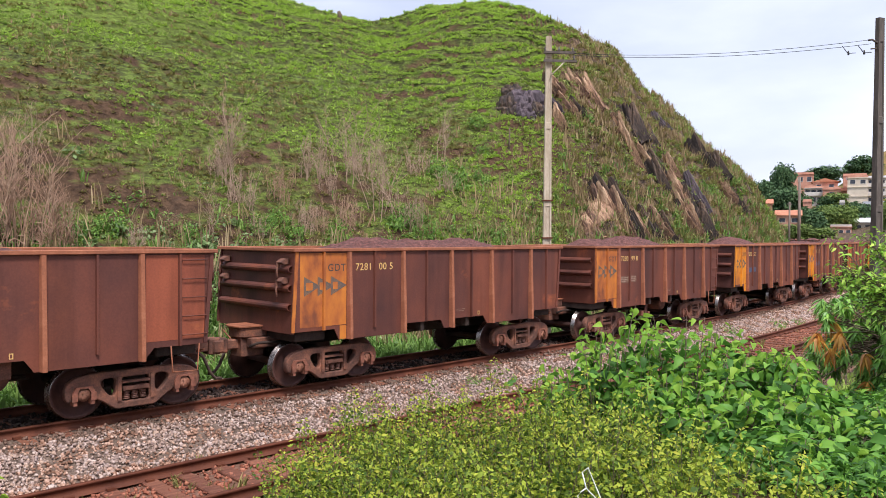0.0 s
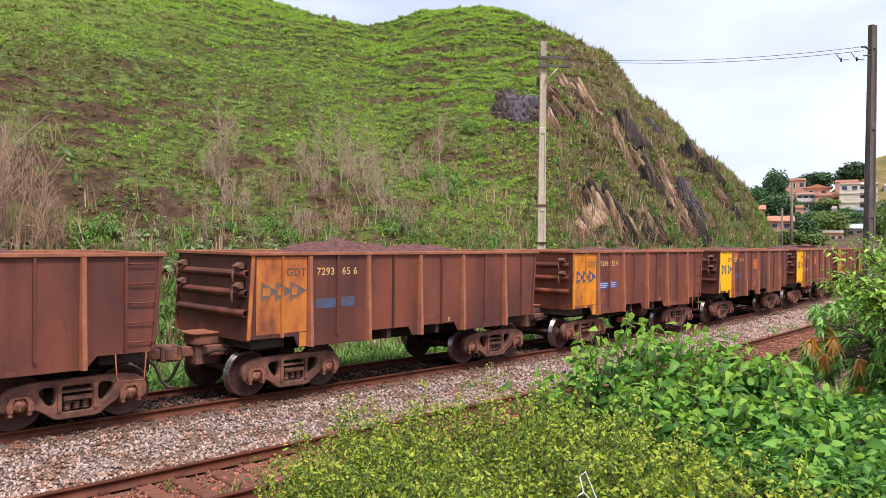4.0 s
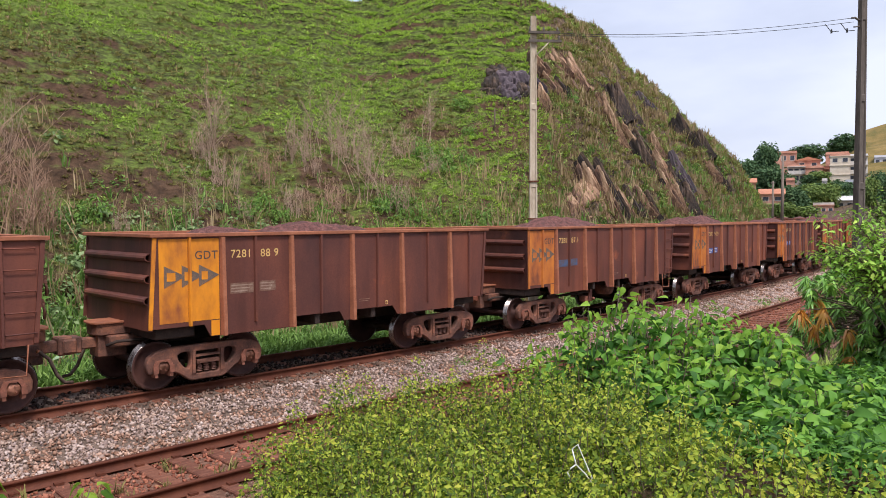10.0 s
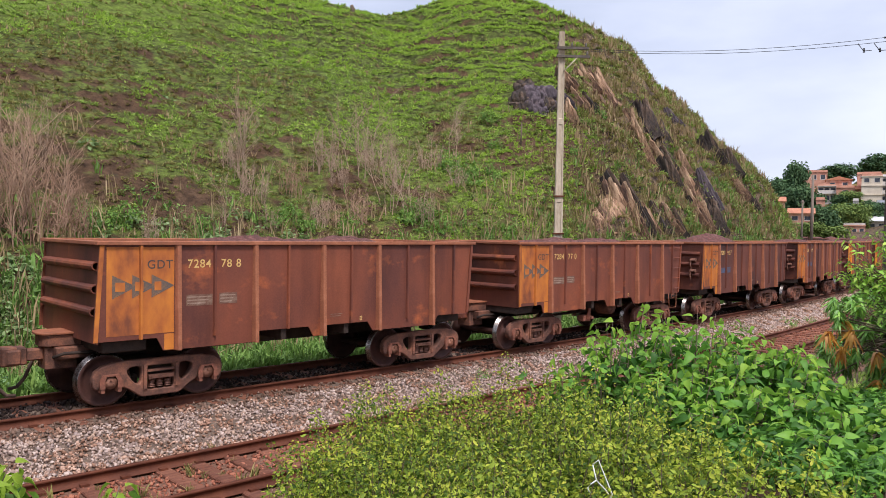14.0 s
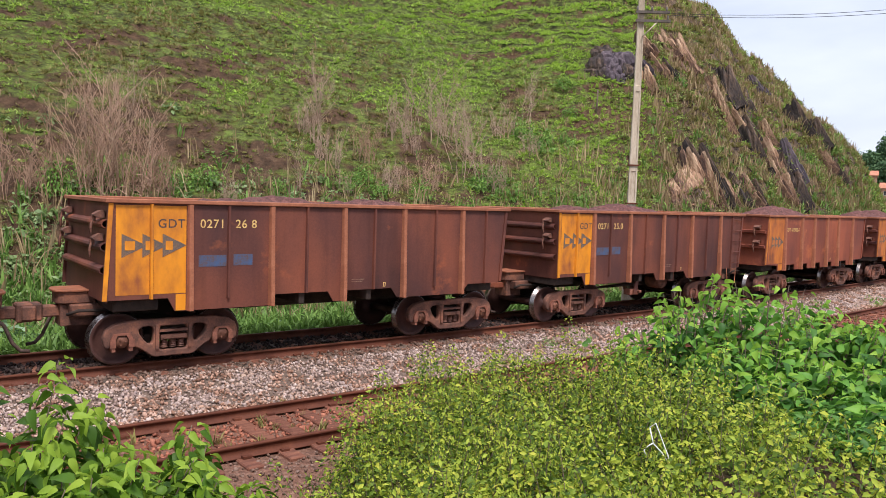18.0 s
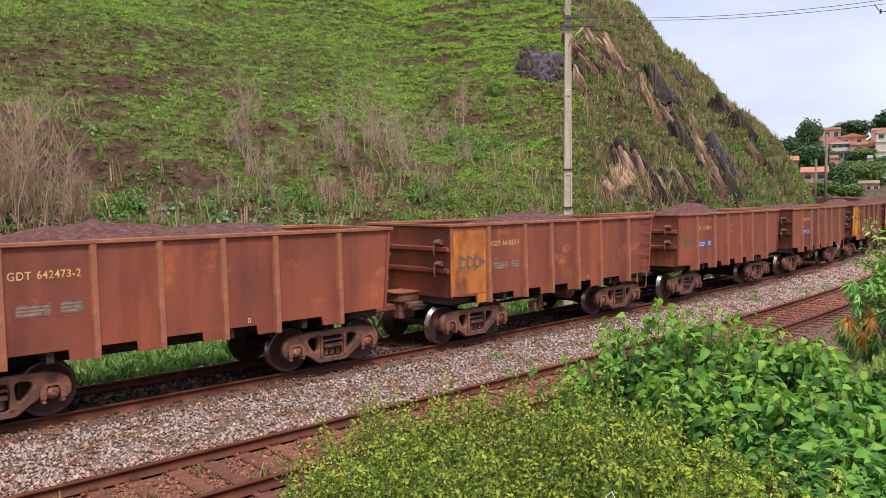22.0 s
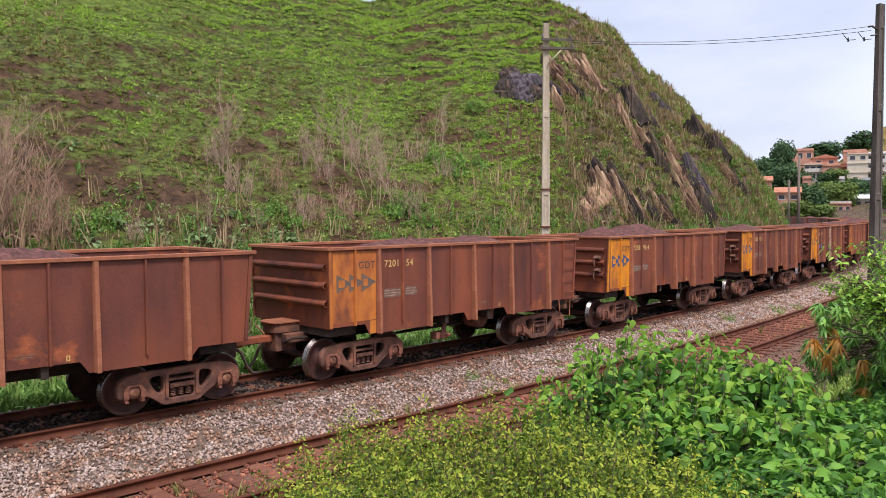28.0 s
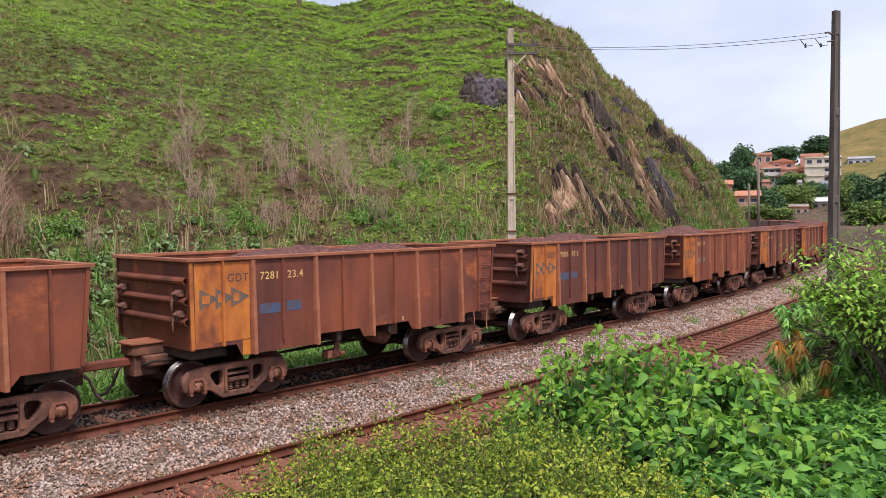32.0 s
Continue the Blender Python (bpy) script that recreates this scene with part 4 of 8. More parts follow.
# kind, sheet, front paint, arrows, number, label colours, extra
WAGON_LIST = {
    -2: ("a", M_RUST, M_OCHRE, M_ARROW_GREY, ("7281", "85 4"), None, ""), -1: ("a", M_RUST, M_OCHRE, M_ARROW_GREY, ("7281", "01 3"), None, "orange_end"),
    0: ("a", M_RUST, M_OCHRE, M_ARROW_GREY, ("7281", "00 5"), None, "spots"), 1: ("a", M_RUST, M_OCHRE, M_ARROW_GREY, ("7280", "99 8"), M_GREYLABEL, "spots"),
    2: ("a", M_RUST, M_YELLOW, M_ARROW_GREY, ("7293", "623"), M_BLUE_WORN, ""), 3: ("a", M_RUST, M_YELLOW, M_ARROW_BLUE, ("7291", "62 3"), M_BLUE_WORN, ""),
    4: ("a", M_RUST, M_OCHRE, M_ARROW_GREY, ("7293", "65 6"), M_BLUE_WORN, ""), 5: ("a", M_RUST2, M_YELLOW, M_ARROW_BLUE, ("7289", "22 9"), M_BLUE, ""),
    6: ("a", M_RUST, M_BRIGHT, M_ARROW_BLUE, ("025", "162-3"), M_BLUE_WORN, "primer"), 7: ("a", M_RUST, M_BRIGHT, M_ARROW_BLUE, ("025", "163-1"), M_BLUE, "primer"),
    8: ("a", M_RUST, M_YELLOW, M_ARROW_BLUE, ("7282", "94 0"), M_BLUE, ""), 9: ("a", M_RUST, M_YELLOW, M_ARROW_BLUE, ("7282", "93.1"), M_BLUE, "scratches"),
    10: ("a", M_RUST, M_YELLOW, M_ARROW_GREY, ("7281", "88 9"), M_GREYLABEL, "spots"), 11: ("a", M_RUST, M_OCHRE, M_ARROW_GREY, ("7281", "87.1"), M_BLUE_WORN, "spots"),
    12: ("a", M_RUST, M_OCHRE, M_ARROW_GREY, ("7281", "94 3"), M_BLUE, "spots"), 13: ("a", M_RUST, M_OCHRE, M_ARROW_GREY, ("7281", "93.5"), M_BLUE, "spots"),
    14: ("a", M_RUST2, M_OCHRE, M_ARROW_GREY, ("7284", "78 8"), M_GREYLABEL, ""), 15: ("a", M_RUST2, M_OCHRE, M_ARROW_GREY, ("7284", "77 0"), M_GREYLABEL, ""),
    16: ("a", M_RUST, M_OCHRE, M_ARROW_GREY, ("7281", "92.7"), M_BLUE_WORN, ""), 17: ("a", M_RUST, M_OCHRE, M_ARROW_GREY, ("7281", "91 9"), M_BLUE_WORN, ""),
    18: ("a", M_RUST, M_YELLOW, M_ARROW_GREY, ("0271", "26 8"), M_BLUE_WORN, ""), 19: ("a", M_RUST, M_YELLOW, M_ARROW_GREY, ("0271", "25.0"), M_BLUE_WORN, "spots"),
    20: ("b", M_RUST3, M_OCHRE, M_ARROW_GREY, ("GDT", "612905-6"), None, ""), 21: ("b", M_RUST2, M_OCHRE, M_ARROW_GREY, ("GDT", "612824-6"), M_GREYLABEL, "square"),
    22: ("b", M_RUST3, M_OCHRE, M_ARROW_GREY, ("GDT", "642473-2"), M_GREYLABEL, ""), 23: ("b", M_RUST3, M_OCHRE, M_ARROW_GREY, ("GDT", "641857-1"), M_GREYLABEL, ""),
    24: ("b", M_RUST3, M_RUST3, M_ARROW_GREY, ("GD", "612592-1"), M_BLUE, ""), 25: ("b", M_RUST2, M_RUST3, M_ARROW_GREY, ("GDT", "613118-2"), M_BLUE, ""),
    26: ("a", M_RUST, M_YELLOW, M_ARROW_GREY, ("7287", "86.1"), M_GREYLABEL, "pale"), 27: ("a", M_RUST, M_YELLOW, M_ARROW_GREY, ("7287", "87 0"), M_GREYLABEL, "pale"),
    28: ("a", M_RUST2, M_OCHRE, M_ARROW_GREY, ("72", "00 1"), M_GREYLABEL, ""), 29: ("a", M_RUST2, M_OCHRE, M_ARROW_GREY, ("7201", "54"), M_GREYLABEL, ""),
    30: ("a", M_RUST2, M_YELLOW, M_ARROW_BLUE, ("7288", "96.4"), M_GREYLABEL, ""), 31: ("a", M_RUST2, M_YELLOW, M_ARROW_BLUE, ("7288", "95 6"), M_GREYLABEL, ""),
    32: ("a", M_RUST2, M_YELLOW, M_ARROW_GREY, ("7281", "24.2"), M_BLUE, "palerib"), 33: ("a", M_RUST2, M_OCHRE, M_ARROW_GREY, ("7281", "23.4"), M_BLUE_WORN, ""),
}
WORDS = {M_RUST.name: "rusty brown", M_RUST2.name: "orange-brown rusty", M_RUST3.name: "bright rust-orange"}
PAINTS = {M_OCHRE.name: "faded ochre", M_YELLOW.name: "golden yellow", M_BRIGHT.name: "bright yellow", M_RUST3.name: "worn orange"}


# wagons without hooks on their ends, and those whose hooks hang on the lower stiffeners
NO_HOOKS, LOW_HOOKS = (1, 2, 3, 10, 11, 12, 13, 14, 15, 28, 29), (9, 16, 17, 26, 27, 30, 31, 32, 33)
HEAPED = (-1, 0, 1, 2, 4, 11, 12, 16, 20, 21, 22, 23, 24, 26, 27, 30, 35, 38, 41)


def build_bogie(w, x, plain):
    b = piece("bogie", "bolster", make_box(-0.3, 0.3, -0.98, 0.98, 0.42, 0.68, w=0.03), M_DARK, w, (x, 0, 0))
    for s in (-1, 1):
        piece("side_frame", f"side_frame{s}", make_side_frame, M_BOGIE, b, (0, s * 1.12, 0), 0.0 if s < 0 else math.pi)
        if plain and s > 0:
            continue
        piece("spring_nest", "spring", make_spring, M_GREASE, b, (0, s * 1.12, 0), 0.0 if s < 0 else math.pi)
        for e in (-1, 1):
            piece("bearing_adapter", "adapter", make_adapter, M_CAPFRAME, b, (e * 0.87, s * 1.13, 0), 0.0 if s < 0 else math.pi)
    for e in (-1, 1):
        piece("brake_beam", "beam", make_box(-0.07, 0.07, -0.88, 0.88, 0.26, 0.5, w=0.02), M_DARK, b, (e * 0.36, 0, 0))
    out = []
    for e in (-1, 1):
        ws = new("wheelset", WHEELSET)
        ws.parent, ws.location = b, (e * 0.87, 0, 0.457)
        out.append(ws)
    return out


M_CAPFRAME = mat("adapter_rust", [(0.35, (0.14, 0.06, 0.04)), (0.6, (0.26, 0.1, 0.065)), (0.75, (0.38, 0.17, 0.12))], 6.0, 0.75, 0.0, 0.3)
WHEELSETS = {}


def build_wagon(k):
    kind, sheet, paint, arrows, number, tag, extra = WAGON_LIST.get(k) or WAGON_LIST[(0, 1, 12, 13, 14, 15, 4, 28, 16, 17, 11, 29)[k % 12]]
    plain, odd = k >= PLAIN_FROM, k % 2 == 1
    w = empty("ore_wagon", wagon_pose(k, 0), f"{WORDS[sheet.name]} ore wagon, {PAINTS[paint.name]} panel, loaded with ore", "wagon", "wagons of the ore train")
    piece("body", f"body_{kind}{odd}", make_body(kind, not odd), sheet, w)
    piece("top_rim", "rim", make_rim, M_EDGE, w, label="worn orange top flange")
    piece("ore_load", f"ore{(k * 5) % 9 if k in HEAPED else 9 + k % 3}", make_ore((k * 5) % 9 if k in HEAPED else 9 + k % 3), M_ORE, w, label="heap of dark purplish iron ore")
    if kind == "a":
        ribs = [(x, 0.11, 0.12, SILL_Z) for x in BIG_A] + [(x, 0.06, 0.055, z) for x, z in SMALL_A]
    else:
        ribs = [(x, 0.14, 0.11, SILL_Z) for x in BIG_B]

    def end_at(e, z):
        """Where the sloping end sheet stands at the height z."""
        u = (z - 1.16) / (RIM_Z - 1.2)
        low, top = (FRONT - (0.04 if not odd else -0.08), FRONT + 0.03) if e < 0 else (REAR - 0.19, REAR - 0.03)
        return low + (top - low) * u

    for n, (x, wd, dp, z0) in enumerate(ribs):
        # near main ribs get the brighter rust, painting in the light they catch
        m = M_PALE if extra == "palerib" and x == BIG_A[2] else paint if x < -3.3 else M_EDGE if wd > 0.09 else sheet
        piece("rib", f"rib{wd}{z0}", make_rib(wd, dp, z0), m, w, (x, -SIDE, 0))
        if wd > 0.09 and not plain:
            piece("rib", f"rib{wd}{z0}", make_rib(wd, dp, z0), sheet, w, (x, SIDE, 0), math.pi)
    for e in (-1, 1):
        turn = math.pi if e < 0 else 0.0
        foot = -0.1 if e < 0 and not odd else 0.02 if e < 0 else -0.13
        piece("corner_post", f"corner{foot}", lambda bm, f=foot: prism(bm, [(-0.035, RIM_Z - 0.075), (0.035, RIM_Z - 0.075), (0.035 + f, 1.2), (-0.035 + f, 1.2)], -0.014, 0.014), paint if e < 0 else sheet, w, (FRONT + 0.035 if e < 0 else REAR - 0.04, -SIDE - 0.012, 0))
        zs = (2.45, 2.07, 1.69) if kind == "a" else (2.3, 1.8)
        for z in zs:
            lean = end_at(e, z)
            piece("end_stiffener", f"stiff_{kind}", make_tube_end if kind == "a" else make_angle_end, sheet, w, (lean, 0, z), turn)
        if not plain and k not in NO_HOOKS:
            for z in zs[1:] if k in LOW_HOOKS else zs[:2]:
                for y in (-1.15, 1.15):
                    piece("hook_bracket", "bracket", make_bracket, M_BOGIE, w, (end_at(e, z) + e * 0.02, y, z), turn)
        piece("end_platform", "platform", lambda bm: (prism(bm, [(4.16, -0.34), (4.7, -0.34), (4.8, -0.27), (4.84, -0.12), (4.84, 0.12), (4.8, 0.27), (4.7, 0.34), (4.16, 0.34)], 1.225, 1.262, "z"), bevel(bm, 0.008)), M_EDGE, w, (0, 0, 0), turn)
        piece("headstock", "headstock", lambda bm: (prism(bm, [(4.16, -0.3), (4.68, -0.3), (4.76, -0.23), (4.79, -0.1), (4.79, 0.1), (4.76, 0.23), (4.68, 0.3), (4.16, 0.3)], 1.02, 1.224, "z"), box(bm, 4.2, 4.72, -0.22, 0.22, 0.62, 1.018), bevel(bm, 0.015)), M_BOGIE, w, (0, 0, 0), turn)
        piece("body_bolster", "bodybolster", make_box(3.4, 4.15, -1.3, 1.3, 0.98, 1.19, w=0.02), M_DARK, w, (0, 0, 0), turn)
        piece("draft_pocket", "draft", make_box(3.9, 4.6, -0.42, 0.42, 0.8, 1.015, w=0.02), M_BOGIE, w, (0, 0, 0), turn)
        piece("air_hose", "hose", make_tube([(4.62, -0.3, 0.86), (4.78, -0.32, 0.72), (4.9, -0.34, 0.42), (5.02, -0.34, 0.28), (5.16, -0.33, 0.26)], 0.032, seg=7), M_HOSE, w, (0, 0, 0), turn)
        if not plain:
            piece("release_rod", "rod", make_tube([(4.62, -0.28, 0.92), (4.5, -0.6, 0.9), (4.35, -1.2, 1.02)], 0.018, seg=6), M_EDGE, w, (0, 0, 0), turn)
            piece("air_pipe", "pipe", make_tube([(3.2, 0.55, 0.9), (4.5, 0.5, 0.92), (4.66, 0.42, 0.85)], 0.03, seg=6), M_DARK, w, (0, 0, 0), turn)
    if odd:
        piece("coupler", "coupler", lambda bm: (box(bm, 4.55, 5.0, -0.1, 0.1, 0.78, 0.98), box(bm, 4.98, 5.24, -0.17, 0.16, 0.72, 1.04), box(bm, 5.05, 5.28, -0.22, -0.1, 0.75, 1.0), bevel(bm, 0.025)), M_BOGIE, w)
    else:
        piece("coupler", "coupler_l", lambda bm: (box(bm, -5.0, -4.55, -0.1, 0.1, 0.78, 0.98), box(bm, -5.18, -4.98, -0.16, 0.17, 0.73, 1.03), box(bm, -5.16, -5.02, 0.1, 0.22, 0.75, 1.0), bevel(bm, 0.025)), M_BOGIE, w)
        piece("drawbar", "drawbar", make_box(4.5, 6.1, -0.11, 0.11, 0.82, 0.97, w=0.02), M_RUST2, w, label="solid rusty drawbar")
    piece("centre_sill", "sill", make_box(-4.0, 4.0, -0.28, 0.28, 0.76, 1.19, w=0.01), M_DARK, w)
    for x in (-2.3, -0.75, 0.75, 2.3):
        piece("cross_bearer", "bearer", make_box(-0.06, 0.06, -1.42, 1.42, 0.95, 1.19, w=0.01), M_DARK, w, (x, 0, 0))
    if odd:
        piece("brake_reservoir", "drum", lambda bm: lathe(bm, [(0.02, -0.28), (0.2, -0.26), (0.24, -0.2), (0.24, 0.2), (0.2, 0.26), (0.02, 0.28)], 18, "y"), M_BOGIE, w, (0.95, -0.75, 0.86))
        piece("reservoir_bracket", "drumstrap", make_box(-0.13, 0.13, -0.03, 0.03, 0.86, 1.17), M_BOGIE, w, (1.02, -1.2, 0))
        piece("brake_cylinder", "cyl", lambda bm: lathe(bm, [(0.02, -0.22), (0.12, -0.2), (0.12, 0.2), (0.02, 0.22)], 14, "y"), M_BOGIE, w, (-1.2, -0.9, 0.98), 1.2)
        piece("brake_lever", "lever", lambda bm: prism(bm, [(-0.18, 0.62), (-0.06, 1.2), (0.06, 1.2), (-0.04, 0.62)], -0.02, 0.02), M_RUST, w, (-0.62, -1.25, 0))
        piece("brake_valve", "valve", lambda bm: (box(bm, -0.28, 0.1, -0.12, 0.12, 0.55, 0.72), box(bm, 0.02, 0.14, -0.2, 0.0, 0.6, 0.68), bevel(bm, 0.02)), M_CAPFRAME, w, (-0.62, -1.1, 0))
        for n in range(5 if not plain else 0):
            z = 1.36 + 0.33 * n
            piece("ladder_rung", "rung", make_tube([(-0.22, 0.01, 0), (-0.22, -0.05, 0), (0.22, -0.05, 0), (0.22, 0.01, 0)], 0.011, seg=5), sheet, w, (4.02, -SIDE - 0.005, z))
        piece("stirrup_step", "stirrup", make_tube([(3.6, -SIDE, 1.18), (3.62, -SIDE - 0.02, 0.72), (4.08, -SIDE - 0.02, 0.7), (4.12, -SIDE, 1.18)], 0.014, seg=5), M_EDGE, w)
        piece("brake_linkage", "linkage", lambda bm: [tube(bm, [(-1.6, -0.5 + 0.2 * q, 0.7 - 0.04 * q), (1.6, -0.5 + 0.2 * q, 0.72)], 0.018, seg=5) for q in range(4)], M_DARK, w)
    WHEELSETS[k] = build_bogie(w, -HB, plain) + build_bogie(w, HB, plain)
    y = -SIDE - 0.003
    # painted front panel, arrows and stencils
    if kind == "a":
        piece("painted_panel", "panel_a", lambda bm: (box(bm, -4.15, -3.615, -0.0015, 0.0015, 1.28, 2.77), box(bm, -3.545, -3.0, -0.0015, 0.0015, 1.28, 2.77), box(bm, -3.17, -3.0, -0.0013, 0.0013, SILL_Z + 0.01, 1.262)), paint, w, (0, y, 0), label=f"{PAINTS[paint.name]} painted panel")
        xa, xn, zn, za = -4.06, (-3.48, -2.76, -2.12), 2.4, 2.1
    else:
        piece("painted_panel", "panel_b", lambda bm: (box(bm, -4.15, -3.06, -0.0015, 0.0015, 1.22, 2.77), box(bm, -3.36, -3.06, -0.0013, 0.0013, SILL_Z + 0.01, 1.2)), paint, w, (0, y, 0), label=f"{PAINTS[paint.name]} painted panel")
        xa, xn, zn, za = -3.95, (None, -2.87, -2.57), 2.3, 1.95
    if plain:
        return w
    step = 0.33 if kind == "a" else 0.24
    for n in range(3):
        piece("painted_arrow", "arrow", triangle, arrows, w, (xa + step * n, y - 0.004 - 0.0006 * n, za), label="painted arrow-shaped mark")
        tagged(piece("painted_mark", f"mark{n}", lambda bm, n=n: box(bm, 0.0, 0.16 - 0.02 * n, -0.001, 0.001, -0.075, 0.075), paint, w, (xa + 0.05 + step * n, y - 0.0075, za)), kind="stuff")
    if kind == "a":
        lettering("GDT", 0.155, M_STENCIL_DARK, w, xn[0], zn, y - 0.004)
    lettering(number[0], 0.155 if kind == "a" else 0.13, M_STENCIL, w, xn[1], zn, y - 0.002, squeeze=0.98 if kind == "a" else 0.86)
    lettering(number[1], 0.155 if kind == "a" else 0.13, M_STENCIL, w, xn[2] if kind == "a" else -2.46, zn, y - 0.002, squeeze=0.98 if kind == "a" else 0.86)
    if tag:
        hi = tag in (M_BLUE, M_BLUE_WORN)
        piece("label_plate", f"tag{kind}1", make_box(0, 0.5, -0.001, 0.001, 0, 0.2, w=0.0003), tag, w, (-2.78, y - 0.001, 1.72))
        piece("label_plate", f"tag{kind}2", make_box(0, 0.36, -0.001, 0.001, 0, 0.2, w=0.0003), tag, w, (-2.15, y - 0.001, 1.73))
        if tag is M_BLUE or tag is M_GREYLABEL:
            tagged(piece("label_print", "lines1", bars(3, 0.46, 0.17), M_WHITE if hi else M_GREYLABEL2, w, (-2.76, y - 0.003, 1.735)), kind="stuff")
            tagged(piece("label_print", "lines2", bars(3, 0.3, 0.17), M_WHITE if hi else M_GREYLABEL2, w, (-2.13, y - 0.003, 1.745)), kind="stuff")
    if k == 16:
        piece("rag", "rag", lambda bm: (box(bm, -0.02, 0.01, -0.16, 0.14, -0.2, 0.16), box(bm, -0.05, 0.0, -0.05, 0.16, -0.32, 0.02), bevel(bm, 0.012)), M_PINK, w, (-4.46, 1.3, 1.98), label="magenta rag hung on the end")
    tagged(piece("small_stencil", "sten", bars(2, 0.34, 0.08), M_GREYLABEL, w, (0.3, y - 0.001, 1.32)), kind="stuff")
    piece("small_stencil", "sten0", lambda bm: (box(bm, 0, 0.015, -0.001, 0.001, 0, 0.09), box(bm, 0.045, 0.06, -0.001, 0.001, 0, 0.09), box(bm, 0.015, 0.045, -0.001, 0.001, 0, 0.014), box(bm, 0.015, 0.045, -0.001, 0.001, 0.076, 0.09)), M_STENCIL, w, (1.05, y - 0.001, 1.21))
    rng = random.Random(k * 13 + 5)
    if extra == "primer":
        piece("primer_patch", "primer", make_box(0, 0.52, -0.001, 0.001, 0, 0.42, w=0.0003), M_PATCH, w, (-0.4, y - 0.001, 2.05))
        piece("primer_patch", "primer2", make_box(0, 0.62, -0.001, 0.001, 0, 0.3, w=0.0003), M_PATCH, w, (-2.85, y - 0.001, 2.48))
    elif extra == "orange_end":
        for x0, x1 in ((3.15, 3.72), (3.8, 4.22)):
            piece("repainted_panel", f"end{x0}", make_box(x0, x1, -0.001, 0.001, 1.28, RIM_Z - 0.1, w=0.0003), M_RUST3, w, (0, y - 0.0005, 0), label="orange repainted end panel")
    elif extra == "pale":
        for n, (x, z, a, b) in enumerate(((-2.52, 1.5, 0.3, 0.3), (-1.05, 1.6, 0.24, 0.09), (-0.35, 1.72, 0.23, 0.36), (1.1, 1.66, 0.21, 0.37), (2.62, 1.9, 0.2, 0.4))):
            piece("bare_patch", f"bare{n}", blotch(n + 5, a, b), M_PALE, w, (x, y - 0.001, z), label="bare tan patch")
    elif extra == "square":
        piece("bare_patch", "square", make_box(0, 0.5, -0.001, 0.001, 0, 0.45, w=0.0003), M_OCHRE, w, (2.12, y - 0.001, 2.05))
    elif extra == "scratches":
        for x in (-1.05, 0.5, 1.85):
            piece("scratch", "scratch", make_box(0, 0.02, -0.001, 0.001, 0, 0.42, w=0.0003), M_WHITE, w, (x, y - 0.001, 1.75))
    return w


def blotch(seed, a=0.16, b=0.14):
    """A ragged flat patch where paint has come away."""
    def f(bm):
        rng = random.Random(seed)
        n = 34
        pts = []
        for q in range(n):
            w = 6.283 * q / n
            c, d = math.cos(w), math.sin(w)
            r = rng.uniform(0.84, 1.04) - (0.2 * abs(math.sin(5 * w + seed)) if d > 0.5 else 0)
            pts.append((a * math.copysign(abs(c) ** 0.55, c) * r, b * math.copysign(abs(d) ** 0.55, d) * r))
        prism(bm, pts, -0.001, 0.001)
    return f


M_GREYLABEL2 = mat("label_pale", [(0.3, (0.2, 0.12, 0.085)), (0.7, (0.36, 0.26, 0.2))], 7.0, 0.7, 0.0, 0.0)
WAGONS = {k: build_wagon(k) for k in range(FIRST, LAST + 1)}

# ---- scattering on numpy arrays ----
def turned(normal, spin):
    """Turns that bring z to each normal, then spin about it: an array of 3 x 3 matrices."""
    n = normal / np.linalg.norm(normal, axis=1, keepdims=True)
    a = np.where(np.abs(n[:, 2:3]) < 0.95, np.array([[0, 0, 1.0]]), np.array([[1.0, 0, 0]]))
    u = np.cross(a, n)
    u /= np.linalg.norm(u, axis=1, keepdims=True)
    w = np.cross(n, u)
    c, s = np.cos(spin)[:, None], np.sin(spin)[:, None]
    return np.stack([c * u + s * w, -s * u + c * w, n], -1)


def scatter(templates, faces, places, normals, spins, scales, pick=None):
    """Copies of template vertices (m, k, 3) at the places, as one array of vertices and one of faces."""
    templates = np.asarray(templates, float)
    if pick is None:
        pick = np.arange(len(places)) % len(templates)
    scales = np.asarray(scales, float)
    scales = scales[:, None, None] if scales.ndim == 1 else scales[:, None, :]
    v = templates[pick] * scales
    v = np.einsum("nij,nkj->nki", turned(normals, spins), v) + places[:, None, :]
    k = templates.shape[1]
    f = np.asarray(faces)[None] + (np.arange(len(places)) * k)[:, None, None]
    return v.reshape(-1, 3), f.reshape(-1, np.asarray(faces).shape[1])


def along(s, v, z):
    """Places by arrays of s, v, z along the line."""
    a = KAPPA * (np.clip(s, S0, S_END) - S0)
    x = np.where(s <= S0, s, S0 + np.sin(a) / KAPPA)
    y = np.where(s <= S0, 0.0, (1 - np.cos(a)) / KAPPA)
    return np.stack([x - v * np.sin(a), y + v * np.cos(a), z], -1)


